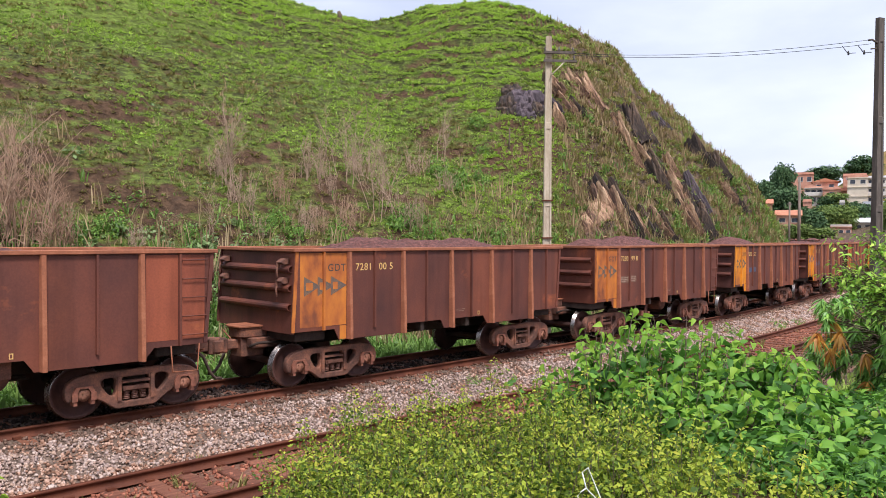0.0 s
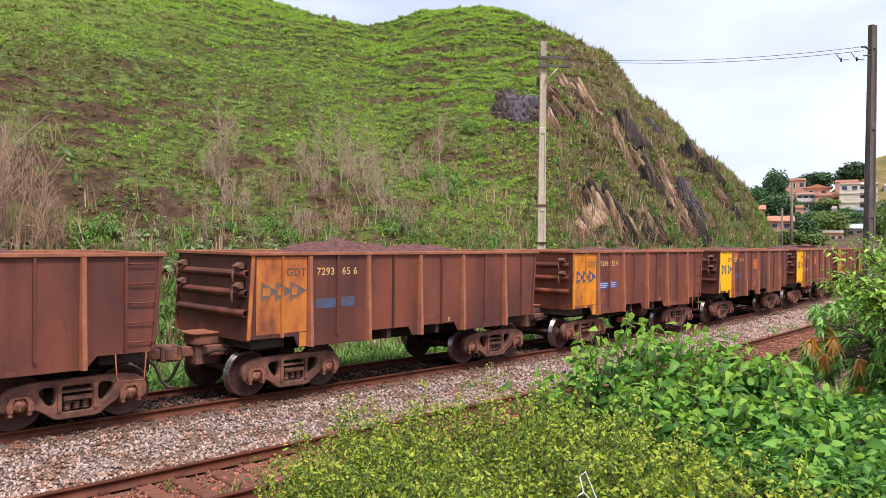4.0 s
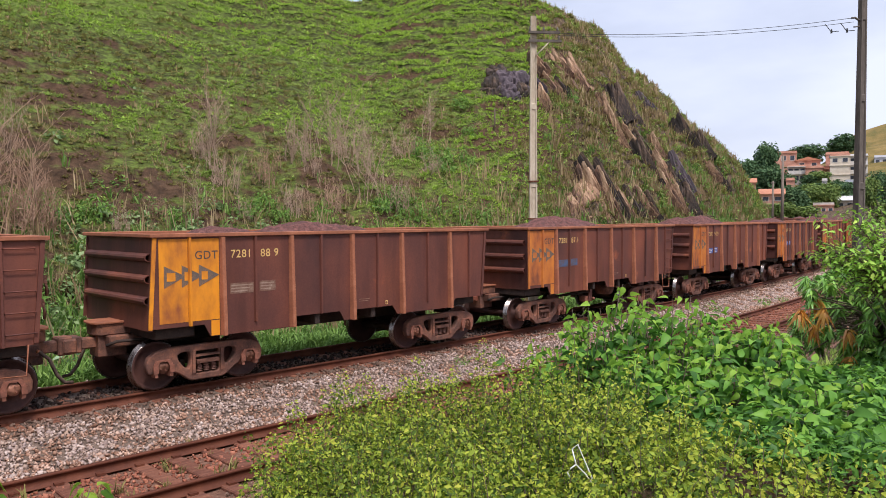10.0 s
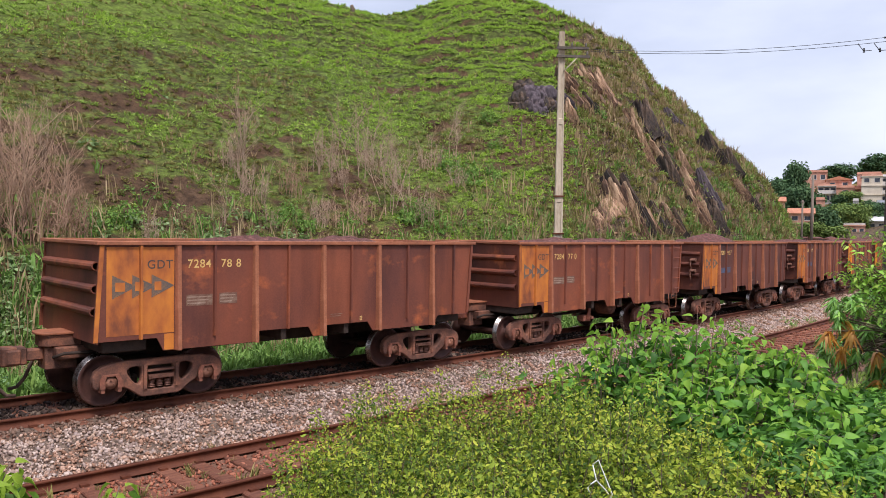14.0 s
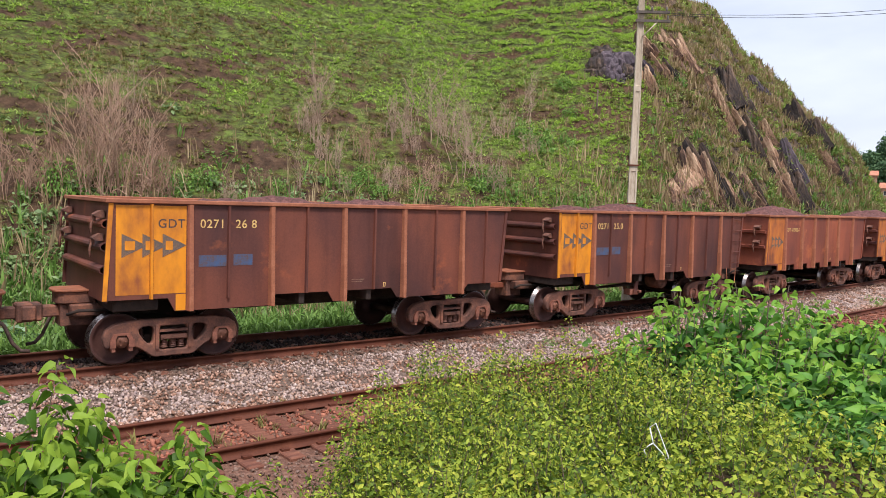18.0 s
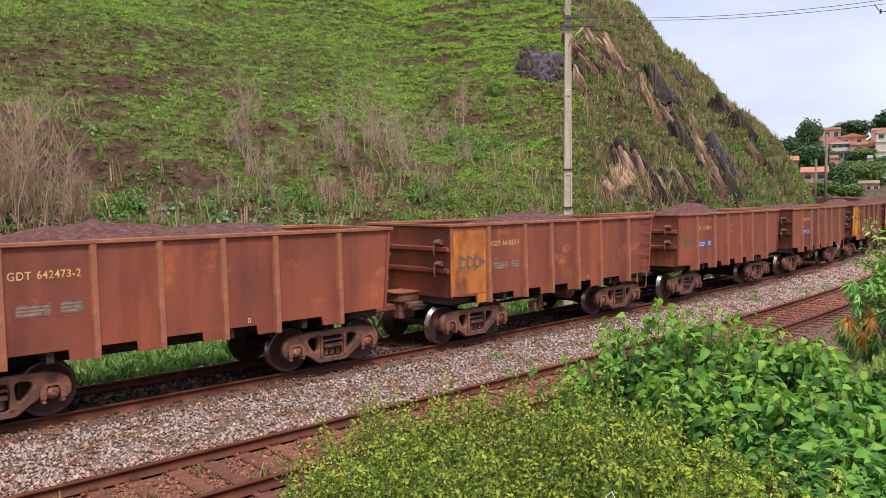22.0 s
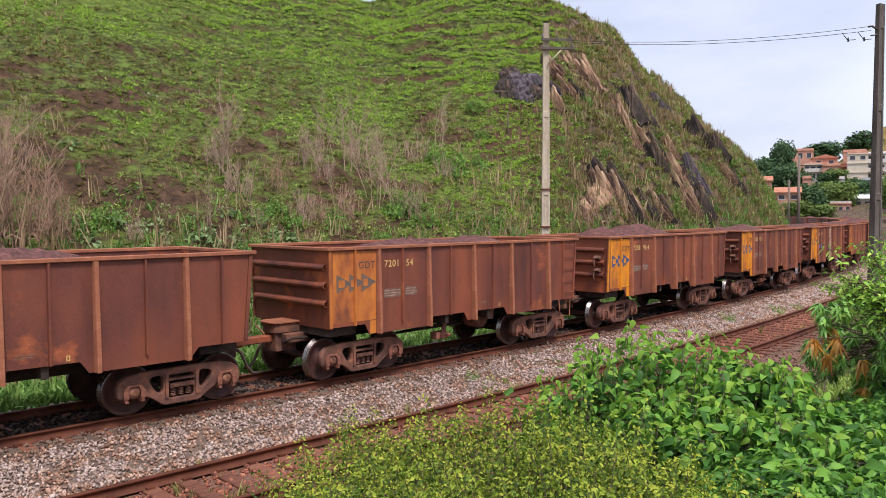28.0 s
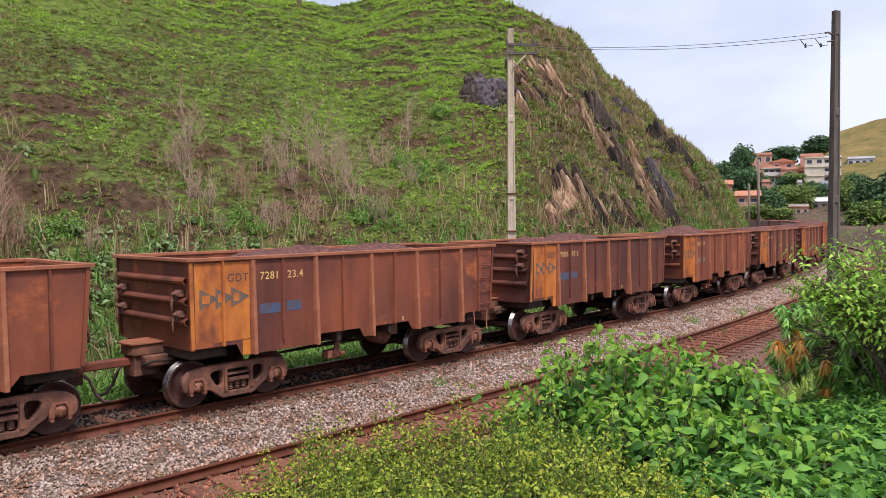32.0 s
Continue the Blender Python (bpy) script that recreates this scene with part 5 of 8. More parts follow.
# ---- sleepers, fastenings and loose stone ----
def build_sleepers():
    bm = bmesh.new()
    box(bm, -0.12, 0.12, -1.3, 1.3, -0.16, 0.0)
    bevel(bm, 0.015)
    me = bpy.data.meshes.new("sleeper")
    bm.to_mesh(me)
    bm.free()
    me.materials.append(M_SLEEPER)
    rng = random.Random(4)
    for base, v, z, lo, hi, step in ((BALLAST[1], V2 + GAUGE / 2, Z2 - 0.172, -6, 70, 0.56), (BALLAST[0], GAUGE / 2, -0.172, -6, 50, 0.6)):
        s = lo
        while s < hi:
            p, a = line_at(s + rng.uniform(-0.03, 0.03), v + rng.uniform(-0.03, 0.03), z + 0.014 + rng.uniform(-0.008, 0.004))
            ob = new("sleeper", me)
            ob.parent = base
            ob.location, ob.rotation_euler = p, (0, 0, a + rng.uniform(-0.015, 0.015))
            s += step
    # rail clips and base plates on the siding's sleepers
    bm = bmesh.new()
    s = -6.0
    while s < 45:
        for v in (V2, V2 + GAUGE):
            for side in (-1, 1):
                p, a = line_at(s, v + side * 0.1, Z2 - 0.16)
                box(bm, p.x - 0.06, p.x + 0.06, p.y - 0.04, p.y + 0.04, p.z, p.z + 0.035)
        for v in (0,):
            p, a = line_at(s, v - 0.1, -0.16)
            box(bm, p.x - 0.07, p.x + 0.07, p.y - 0.04, p.y + 0.04, p.z, p.z + 0.035)
        s += 0.56
    ob = part("rail_fastening", bm, M_RAIL, BALLAST[1])
    tagged(ob, "rusty rail clips", kind="stuff")


def stone_templates(n, seed):
    rng = np.random.RandomState(seed)
    cube = np.array([(x, y, z) for x in (-1, 1) for y in (-1, 1) for z in (-1, 1)], float) * 0.5
    return cube[None] * rng.uniform(0.5, 1.2, (n, 8, 1)) + rng.uniform(-0.2, 0.2, (n, 8, 3))


CUBE_F = [(0, 1, 3, 2), (4, 6, 7, 5), (0, 4, 5, 1), (2, 3, 7, 6), (0, 2, 6, 4), (1, 5, 7, 3)]


def build_stones():
    rng = np.random.RandomState(12)
    T = stone_templates(12, 3)

    def bed(v):
        return np.interp(v, [-6.6, -5.6, -4.9, -2.3, -1.9, -0.75, -0.4, 2.1, 2.6, 3.6], [-0.85, -0.62, -0.56, -0.56, -0.5, -0.2, -0.17, -0.17, -0.24, -0.6])

    def heap(name, n, v0, v1, lo, hi, size, material, label, base, patch=0):
        u = rng.uniform(0, 1, n)
        s = lo + (hi - lo) * u**1.7
        v = rng.uniform(v0, v1, n)
        if patch:
            spot = fbm(s * 0.6, v, 0.9, 77, 3) * patch > -0.2 * patch
            s, v = s[spot], v[spot]
            n = len(s)
        z = bed(v) + rng.uniform(-0.015, 0.04, n)
        r = size * rng.uniform(0.55, 1.45, n) * (1 + 0.012 * np.maximum(s - 10, 0))
        sc = np.stack([r * rng.uniform(0.8, 1.3, n), r * rng.uniform(0.8, 1.2, n), r * rng.uniform(0.6, 1.0, n)], -1)
        V, F = scatter(T, CUBE_F, along(s, v, z), rng.normal(0, 1, (n, 3)), rng.uniform(0, 6.28, n), sc)
        ob = mesh_of(name, V, F, material, base)
        tagged(ob, label, kind="stuff")

    heap("ballast_stones", 38000, -1.95, -0.62, -4, 75, 0.039, M_STONE, "loose pale grey and white crushed stones", BALLAST[0], 1)
    heap("ballast_stones", 34000, -2.32, -0.5, -4, 75, 0.038, M_STONE_TAN, "loose brownish crushed stones", BALLAST[0], -1)
    heap("ballast_stones", 7000, -0.85, -0.1, -4, 75, 0.04, M_STONE_BROWN, "brown dirty stones beside the main line's rail", BALLAST[0])
    heap("ballast_stones", 9000, -2.4, -1.75, -4, 75, 0.04, M_STONE_TAN, "brown-stained stones at the foot of the ballast", BALLAST[0])
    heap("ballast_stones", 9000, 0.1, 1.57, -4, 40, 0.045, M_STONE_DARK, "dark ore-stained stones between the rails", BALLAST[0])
    heap("ballast_stones", 5000, 1.8, 3.5, -4, 60, 0.048, M_STONE, "loose pale grey stones", BALLAST[0])
    heap("ballast_stones", 16000, V2 + 0.08, V2 + GAUGE - 0.08, -4, 55, 0.042, M_STONE_RED, "rust-red stones between the siding's rails", BALLAST[1])
    heap("ballast_stones", 15000, -6.4, V2 - 0.08, -4, 60, 0.036, M_STONE_BROWN, "brownish stones beside the siding", BALLAST[1])


M_STONE = island("stone_pale", [(0.0, (0.21, 0.125, 0.09)), (0.15, (0.378, 0.27, 0.22)), (0.3, (0.2625, 0.19, 0.165)), (0.45, (0.4725, 0.33, 0.25)), (0.6, (0.3465, 0.265, 0.24)), (0.75, (0.525, 0.41, 0.355)), (0.9, (0.651, 0.53, 0.47)), (1.0, (0.378, 0.19, 0.115))], 0.85, 0.25, 0.0)
M_STONE_TAN = island("stone_tan", [(0.0, (0.1018, 0.0513, 0.0352)), (0.3, (0.2488, 0.1386, 0.0931)), (0.6, (0.407, 0.2412, 0.1706)), (0.85, (0.6105, 0.4312, 0.3412)), (1.0, (0.3052, 0.1283, 0.0775))], 0.9, 0.2, 0.0)
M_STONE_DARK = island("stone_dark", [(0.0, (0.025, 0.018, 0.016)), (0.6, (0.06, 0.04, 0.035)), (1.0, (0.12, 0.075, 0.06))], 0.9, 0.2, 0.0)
M_STONE_RED = island("stone_red", [(0.0, (0.1436, 0.0481, 0.031)), (0.5, (0.2873, 0.1026, 0.0621)), (0.85, (0.4309, 0.1795, 0.1137)), (1.0, (0.5458, 0.3363, 0.2479))], 0.9, 0.2, 0.0)
M_STONE_BROWN = island("stone_brown", [(0.0, (0.085, 0.05, 0.036)), (0.5, (0.18, 0.11, 0.08)), (0.85, (0.27, 0.18, 0.14)), (1.0, (0.4, 0.34, 0.31))], 0.9, 0.2, 0.0)
build_sleepers()
build_stones()


# ---- grass ----
def blade_template(n_blades, seed, spread=0.5, height=1.0, width=0.07, bent=True):
    """A tuft of bent or straight blades, about 1 high."""
    rng = np.random.RandomState(seed)
    V, F = [], []
    for k in range(n_blades):
        a, lean = rng.uniform(0, 6.28), rng.uniform(0.15, 1.0) * spread
        d = np.array([math.cos(a), math.sin(a), 0])
        side = np.array([-math.sin(a), math.cos(a), 0]) * width * rng.uniform(0.7, 1.3)
        o = np.array([*rng.uniform(-0.22, 0.22, 2), 0.0])
        h = height * rng.uniform(0.6, 1.1)
        mid, tip = o + d * lean * 0.45 + (0, 0, h * 0.65), o + d * lean + (0, 0, h * (1.0 - 0.3 * lean))
        i = len(V)
        if not bent:
            V += [o - side, o + side, tip + side * 0.35, tip - side * 0.35]
            F += [(i, i + 1, i + 2, i + 3)]
            continue
        V += [o - side, o + side, mid + side * 0.8, mid - side * 0.8, tip + side * 0.15, tip - side * 0.15]
        F += [(i, i + 1, i + 2, i + 3), (i + 3, i + 2, i + 4, i + 5)]
    return np.array(V), F


def tufts(name, x, y, size, n_blades, seed, material, label, category="grass", spread=0.6, width=0.07, sink=0.02, tall=1.0, bent=True):
    """Tufts standing on the ground at arrays of x, y, as one object."""
    rng = np.random.RandomState(seed)
    temps = [blade_template(n_blades, seed * 10 + q, spread, tall, width, bent) for q in range(8)]
    F = temps[0][1]
    P = np.stack([x, y, ground_z(x, y) - sink], -1)
    up = np.concatenate([rng.normal(0, 0.16, (len(x), 2)), np.ones((len(x), 1))], 1)
    V, Fs = scatter([t[0] for t in temps], F, P, up, rng.uniform(0, 6.28, len(x)), size)
    ob = mesh_of(name, V, Fs, material)
    return tagged(ob, label, category, kind="stuff")


M_GREEN = island("grass_green", [(0.0, (0.1215, 0.1724, 0.0498)), (0.3, (0.229, 0.3357, 0.0713)), (0.6, (0.3366, 0.482, 0.098)), (0.82, (0.458, 0.592, 0.1429)), (1.0, (0.5645, 0.4944, 0.3005))], 0.7, 0.2, 0.4)
M_WEED = island("weed_green", [(0.0, (0.078, 0.144, 0.039)), (0.5, (0.156, 0.288, 0.0585)), (1.0, (0.286, 0.432, 0.104))], 0.6, 0.3, 0.3)
M_PALEWEED = island("pale_weed", [(0.0, (0.1, 0.16, 0.06)), (0.5, (0.2, 0.3, 0.11)), (1.0, (0.36, 0.46, 0.22))], 0.55, 0.3, 0.3)
M_STRAW = island("straw", [(0.0, (0.2, 0.14, 0.07)), (0.5, (0.36, 0.26, 0.14)), (1.0, (0.5, 0.4, 0.24))], 0.8, 0.2, 0.3)


def on_hill(n, az0, az1, seed, d0=3.0, d1=1.06, bias=1.5):
    """Random points over the hillside that faces the line."""
    rng = np.random.RandomState(seed)
    az = rng.uniform(az0, az1, n)
    ar = np.radians(az)
    df = np.interp(ar, _az, _foot)
    dc = np.interp(az, CR[:, 0], CR[:, 2])
    u = rng.uniform(0, 1, n) ** (1 / 1.15)
    d = df + d0 + (np.maximum(dc, df + 6) * d1 - df - d0) * u
    return EYE[0] + d * np.sin(ar), EYE[1] + d * np.cos(ar), d


M_LIME = island("grass_lime", [(0.0, (0.2182, 0.315, 0.0612)), (0.4, (0.3327, 0.4986, 0.0796)), (0.8, (0.4607, 0.63, 0.1041)), (1.0, (0.5632, 0.591, 0.1714))], 0.7, 0.2, 0.4)
M_OLIVE = island("grass_olive", [(0.0, (0.123, 0.111, 0.0424)), (0.35, (0.217, 0.2, 0.0642)), (0.7, (0.303, 0.286, 0.0931)), (0.88, (0.419, 0.325, 0.169)), (1.0, (0.491, 0.311, 0.22))], 0.75, 0.2, 0.35)
M_SCRUB = island("scrub_leaf", [(0.0, (0.0749, 0.103, 0.0337)), (0.4, (0.168, 0.224, 0.0562)), (0.75, (0.3, 0.374, 0.0936)), (1.0, (0.487, 0.412, 0.187))], 0.6, 0.25, 0.25)


def scrub(name, x, y, size, material, label, seed, n=26, share=(0.35, 0.6), leaf=((0, 0, 0), (0.5, 0.3, 0.08), (1, 0, -0.1), (0.5, -0.3, 0.08)), faces=((0, 1, 2, 3),)):
    """Many small leafy plants on the ground, as one object."""
    rng = np.random.RandomState(seed)
    u = rng.normal(0, 1, (len(x), n, 3))
    u /= np.linalg.norm(u, axis=2, keepdims=True)
    u[..., 2] = np.abs(u[..., 2]) * 0.9
    r = rng.uniform(*size, len(x))
    P = np.stack([x, y, ground_z(x, y)], -1)[:, None] + u * r[:, None, None] * rng.uniform(0.4, 1.0, (len(x), n, 1))
    N = u.reshape(-1, 3) * 0.5 + rng.normal(0, 0.5, (len(x) * n, 3)) + [0, 0, 0.8]
    V, F = scatter([np.array(leaf, float)], list(faces), P.reshape(-1, 3), N, rng.uniform(0, 6.28, len(x) * n), np.repeat(r, n) * rng.uniform(*share, len(x) * n))
    return tagged(mesh_of(name, V, F, material), label, "plants", kind="stuff")


def build_grass():
    x, y, d = on_hill(190000, -8, 67.5, 1)
    # thick on the treads of the terraces, thin on the risers and on bare patches
    z = ground_z(x, y)
    ph = terrace(x, y, hill_base(x, y)) % 1.0
    az = np.degrees(np.arctan2(x - EYE[0], y - EYE[1]))
    high = np.clip((d - 40) / 14, 0, 1)
    share = high * np.interp(ph, [0, 0.14, 0.2, 0.5, 0.8, 1.0], [0.12, 0.15, 1.0, 1.0, 0.75, 0.35]) + (1 - high) * 0.8
    lump = hummock(x, y, hill_base(x, y))
    # lush on the upper slope and up its middle, thin and brown low down and on the nose
    nose = np.clip((x - 1.15 * y - 19) / 6, 0, 1)
    bare = np.clip((34 - az) / 10, 0, 1) * np.clip((58 - d) / 12, 0, 1)
    lush = 0.75 * fbm(x, y, 12, 51, 3) + 0.55 * np.clip((d - 46) / 18, -1, 1) + 0.85 * np.exp(-((az - 48.5) / 5.0) ** 2) * (nose < 0.5) - 1.0 * nose - 0.3 * bare + 0.7 * np.clip((36 - az) / 8, 0, 1) * np.clip((d - 60) / 10, 0, 1) + 0.12
    rng = np.random.RandomState(2)
    keep = (lump + 0.55 * lush + 0.35 * (share - 0.8) + rng.uniform(-0.12, 0.12, len(x)) > np.where(d < 52, -0.62, -0.34)) & (rng.uniform(0, 1, len(x)) < share)
    x, y, d, lush = x[keep], y[keep], d[keep], lush[keep] + 0.6 * lump[keep]
    size = (0.09 + 0.22 * rng.uniform(0, 1, len(x)) ** 1.7) * (0.3 + d / 66)
    green = lush + rng.uniform(-0.35, 0.35, len(x)) > -0.05
    lime = green & (lush + rng.uniform(-0.25, 0.25, len(x)) > 0.6)
    green &= ~lime
    for sel, m, nm, label in ((lime, M_LIME, "lush_grass", "lush lime-green grass tufts on the hillside"), (green, M_GREEN, "hill_grass", "short bright green grass tufts on the hillside"), (~green & ~lime, M_OLIVE, "thin_grass", "thin olive and brownish grass tufts on the hillside")):
        tufts(nm, x[sel], y[sel], size[sel], 6, 3, m, label, spread=1.2, width=0.17, tall=0.7, bent=False)
    # low scrub on the rocky nose and along the foot of the slope
    x, y, d = on_hill(4200, 49, 67.4, 28, 0.5, 1.0)
    keep = fbm(x, y, 4.5, 65, 3) > 0.15
    scrub("nose_scrub", x[keep], y[keep], (0.14, 0.42), M_SCRUB, "low olive-green scrub on the rocky nose", 29)
    x, y, d = on_hill(2600, 0, 56, 38, 0.3, 0.5)
    keep = (fbm(x, y, 5.5, 67, 3) + 0.5 - (d - np.interp(np.radians(np.degrees(np.arctan2(x - EYE[0], y - EYE[1]))), _az, _foot)) / 8 > 0.1)
    scrub("foot_scrub", x[keep], y[keep], (0.15, 0.42), M_WEED, "low leafy green plants along the foot of the slope", 39)
    x, y, d = on_hill(9000, -8, 67.5, 5)
    keep = fbm(x, y, 12, 61, 3) > 0.1
    tufts("dry_grass", x[keep], y[keep], np.random.RandomState(6).uniform(0.15, 0.4, keep.sum()), 6, 7, M_STRAW, "dry straw-coloured grass tufts", spread=0.7, width=0.08, bent=False)
    # pale tall grass on the rocky nose
    x, y, d = on_hill(11000, 52, 67.6, 8, 0.5, 1.02)
    keep = (fbm(x, y, 5, 63, 3) > -0.05) & (x - 1.15 * y > 20)
    x, y = x[keep], y[keep]
    tufts("tall_dry_grass", x, y, 0.2 + 0.75 * np.random.RandomState(9).uniform(0, 1, len(x)) ** 2, 5, 10, M_STRAW, "tall pale dry grass on the rocky nose", spread=0.4, width=0.035)
    x, y, d = on_hill(15000, 50, 67.6, 18, 0.5, 1.03)
    keep = fbm(x, y, 3.6, 69, 3) > 0.22
    x, y = x[keep], y[keep]
    tufts("nose_grass", x, y, 0.12 + 0.5 * np.random.RandomState(19).uniform(0, 1, len(x)) ** 2, 6, 20, M_OLIVE, "tall green grass on the rocky nose", spread=0.6, width=0.07, bent=False)
    # rank weeds along the foot of the slope and beside the line
    rng = np.random.RandomState(11)
    n = 17000
    s, v = np.where(rng.uniform(0, 1, n) < 0.55, rng.uniform(-6, 16, n), rng.uniform(-6, 75, n)), 3.85 + rng.gamma(1.9, 1.2, n)
    P = along(s, v, np.zeros(n))
    tufts("trackside_weeds", P[:, 0], P[:, 1], rng.uniform(0.22, 0.7, n), 7, 12, M_WEED, "lush green weeds between the line and the slope", "weeds", spread=0.9, width=0.05)
    n = 2600
    s, v = rng.uniform(-5, 17, n), 4.4 + rng.gamma(2.0, 1.6, n)
    P = along(s, v, np.zeros(n))
    keep = fbm(P[:, 0], P[:, 1], 2.2, 83, 2) > -0.15
    scrub("verge_plants", P[keep, 0], P[keep, 1], (0.16, 0.5), M_PALEWEED, "pale and mid green leafy plants along the verge", 85)
    n = 2600
    s, v = rng.uniform(-5, 40, n), 4.8 + rng.gamma(2.2, 1.5, n)
    P = along(s, v, np.zeros(n))
    tufts("dead_stalks", P[:, 0], P[:, 1], 0.4 + 0.9 * rng.uniform(0, 1, n) ** 2, 5, 87, M_STRAW, "thin dead stalks standing in the verge", spread=0.5, width=0.018)
    # the bank on the camera's side
    n = 9000
    s, v = np.where(rng.uniform(0, 1, n) < 0.5, rng.uniform(3, 13, n), rng.uniform(-4, 40, n)), -6.3 - rng.gamma(2.0, 1.6, n)
    P = along(s, v, np.zeros(n))
    keep = (np.hypot(P[:, 0] - EYE[0], P[:, 1] - EYE[1]) > 9.0) & ((P[:, 0] > 15) | (P[:, 0] < 8.2)) | (P[:, 0] < 2.2)
    tufts("bank_grass", P[keep, 0], P[keep, 1], rng.uniform(0.1, 0.32, keep.sum()), 7, 14, M_GREEN, "green grass on the near bank", spread=0.8, width=0.06)


build_grass()


def build_siding_grass():
    """A few tufts of grass between the siding's rails and at its edge."""
    rng = np.random.RandomState(33)
    temps = [blade_template(12, 330 + q, 0.7, 0.9, 0.035) for q in range(6)]
    for lo, hi, v0, v1, n, z in ((2.5, 8.5, V2 + 0.15, V2 + GAUGE - 0.15, 34, -0.53), (-1, 14, V2 - 0.9, V2 - 0.2, 44, -0.56), (5, 40, -2.25, -1.7, 40, -0.52), (14, 45, V2 + 0.1, V2 + 1.5, 30, -0.53)):
        s, v = rng.uniform(lo, hi, n), rng.uniform(v0, v1, n)
        V, F = scatter([q[0] for q in temps], temps[0][1], along(s, v, np.full(n, z)), np.tile([0.0, 0.0, 1.0], (n, 1)) + rng.normal(0, 0.15, (n, 3)), rng.uniform(0, 6.28, n), rng.uniform(0.1, 0.3, n))
        tagged(mesh_of("track_grass", V, F, M_OLIVE), "sparse grass tufts growing through the ballast", "grass", kind="stuff")


build_siding_grass()
# ---- leaves and bushes ----
def leaf_template(length, width, heart=0.0, fold=0.25, droop=0.35, n=5):
    """A leaf from its stalk along +x, folded along the midrib and drooping: vertices and quads."""
    V, F = [], []
    for k in range(n):
        u = k / (n - 1)
        w = width * (math.sin(math.pi * min(1.0, u ** (0.62 - 0.2 * heart) * 0.97 + 0.03))) ** 0.8 * 0.5
        if k == n - 1:
            w = 0.004 * length
        x, z = u * length * (1 - 0.12 * droop), -droop * length * u * u
        V += [(x - heart * 0.14 * length * (1 - u) ** 3, w, z + fold * w), (x, 0, z), (x - heart * 0.14 * length * (1 - u) ** 3, -w, z + fold * w)]
    for k in range(n - 1):
        a = 3 * k
        F += [(a, a + 1, a + 4, a + 3), (a + 1, a + 2, a + 5, a + 4)]
    return np.array(V), F


def leaf_frames(P, out, rng, tilt=0.5):
    """Normals and spins for leaves that point outwards along the arrays out, lying about level."""
    n = np.stack([rng.normal(0, tilt, len(P)), rng.normal(0, tilt, len(P)), np.ones(len(P))], -1)
    n += 0.35 * out
    n /= np.linalg.norm(n, axis=1, keepdims=True)
    a = np.where(np.abs(n[:, 2:3]) < 0.95, np.array([[0, 0, 1.0]]), np.array([[1.0, 0, 0]]))
    u = np.cross(a, n)
    u /= np.linalg.norm(u, axis=1, keepdims=True)
    w = np.cross(n, u)
    spin = np.arctan2((out * w).sum(1), (out * u).sum(1)) + rng.normal(0, 0.6, len(P))
    return n, spin


def shoots(rng, base, n, spread, lo, hi, lean=0.5):
    """Stems from a base: lists of points, bending outwards and up."""
    out = []
    for k in range(n):
        a, r = rng.uniform(0, 6.28), math.sqrt(rng.uniform(0, 1))
        bx, by = base[0] + spread[0] * r * math.cos(a), base[1] + spread[1] * r * math.sin(a)
        bz = float(ground_z(np.array([bx]), np.array([by]))[0]) - 0.02
        h = rng.uniform(lo, hi) * (1 - 0.45 * r * r)
        dx, dy = lean * r * math.cos(a) * h * 0.6 + rng.uniform(-0.15, 0.15) * h, lean * r * math.sin(a) * h * 0.6 + rng.uniform(-0.15, 0.15) * h
        out.append([Vector((bx + dx * u**1.5, by + dy * u**1.5, bz + h * u)) for u in (0, 0.25, 0.5, 0.75, 1.0)])
    return out


def point_on(stem, u):
    f = u * (len(stem) - 1)
    k = min(int(f), len(stem) - 2)
    return stem[k].lerp(stem[k + 1], f - k)


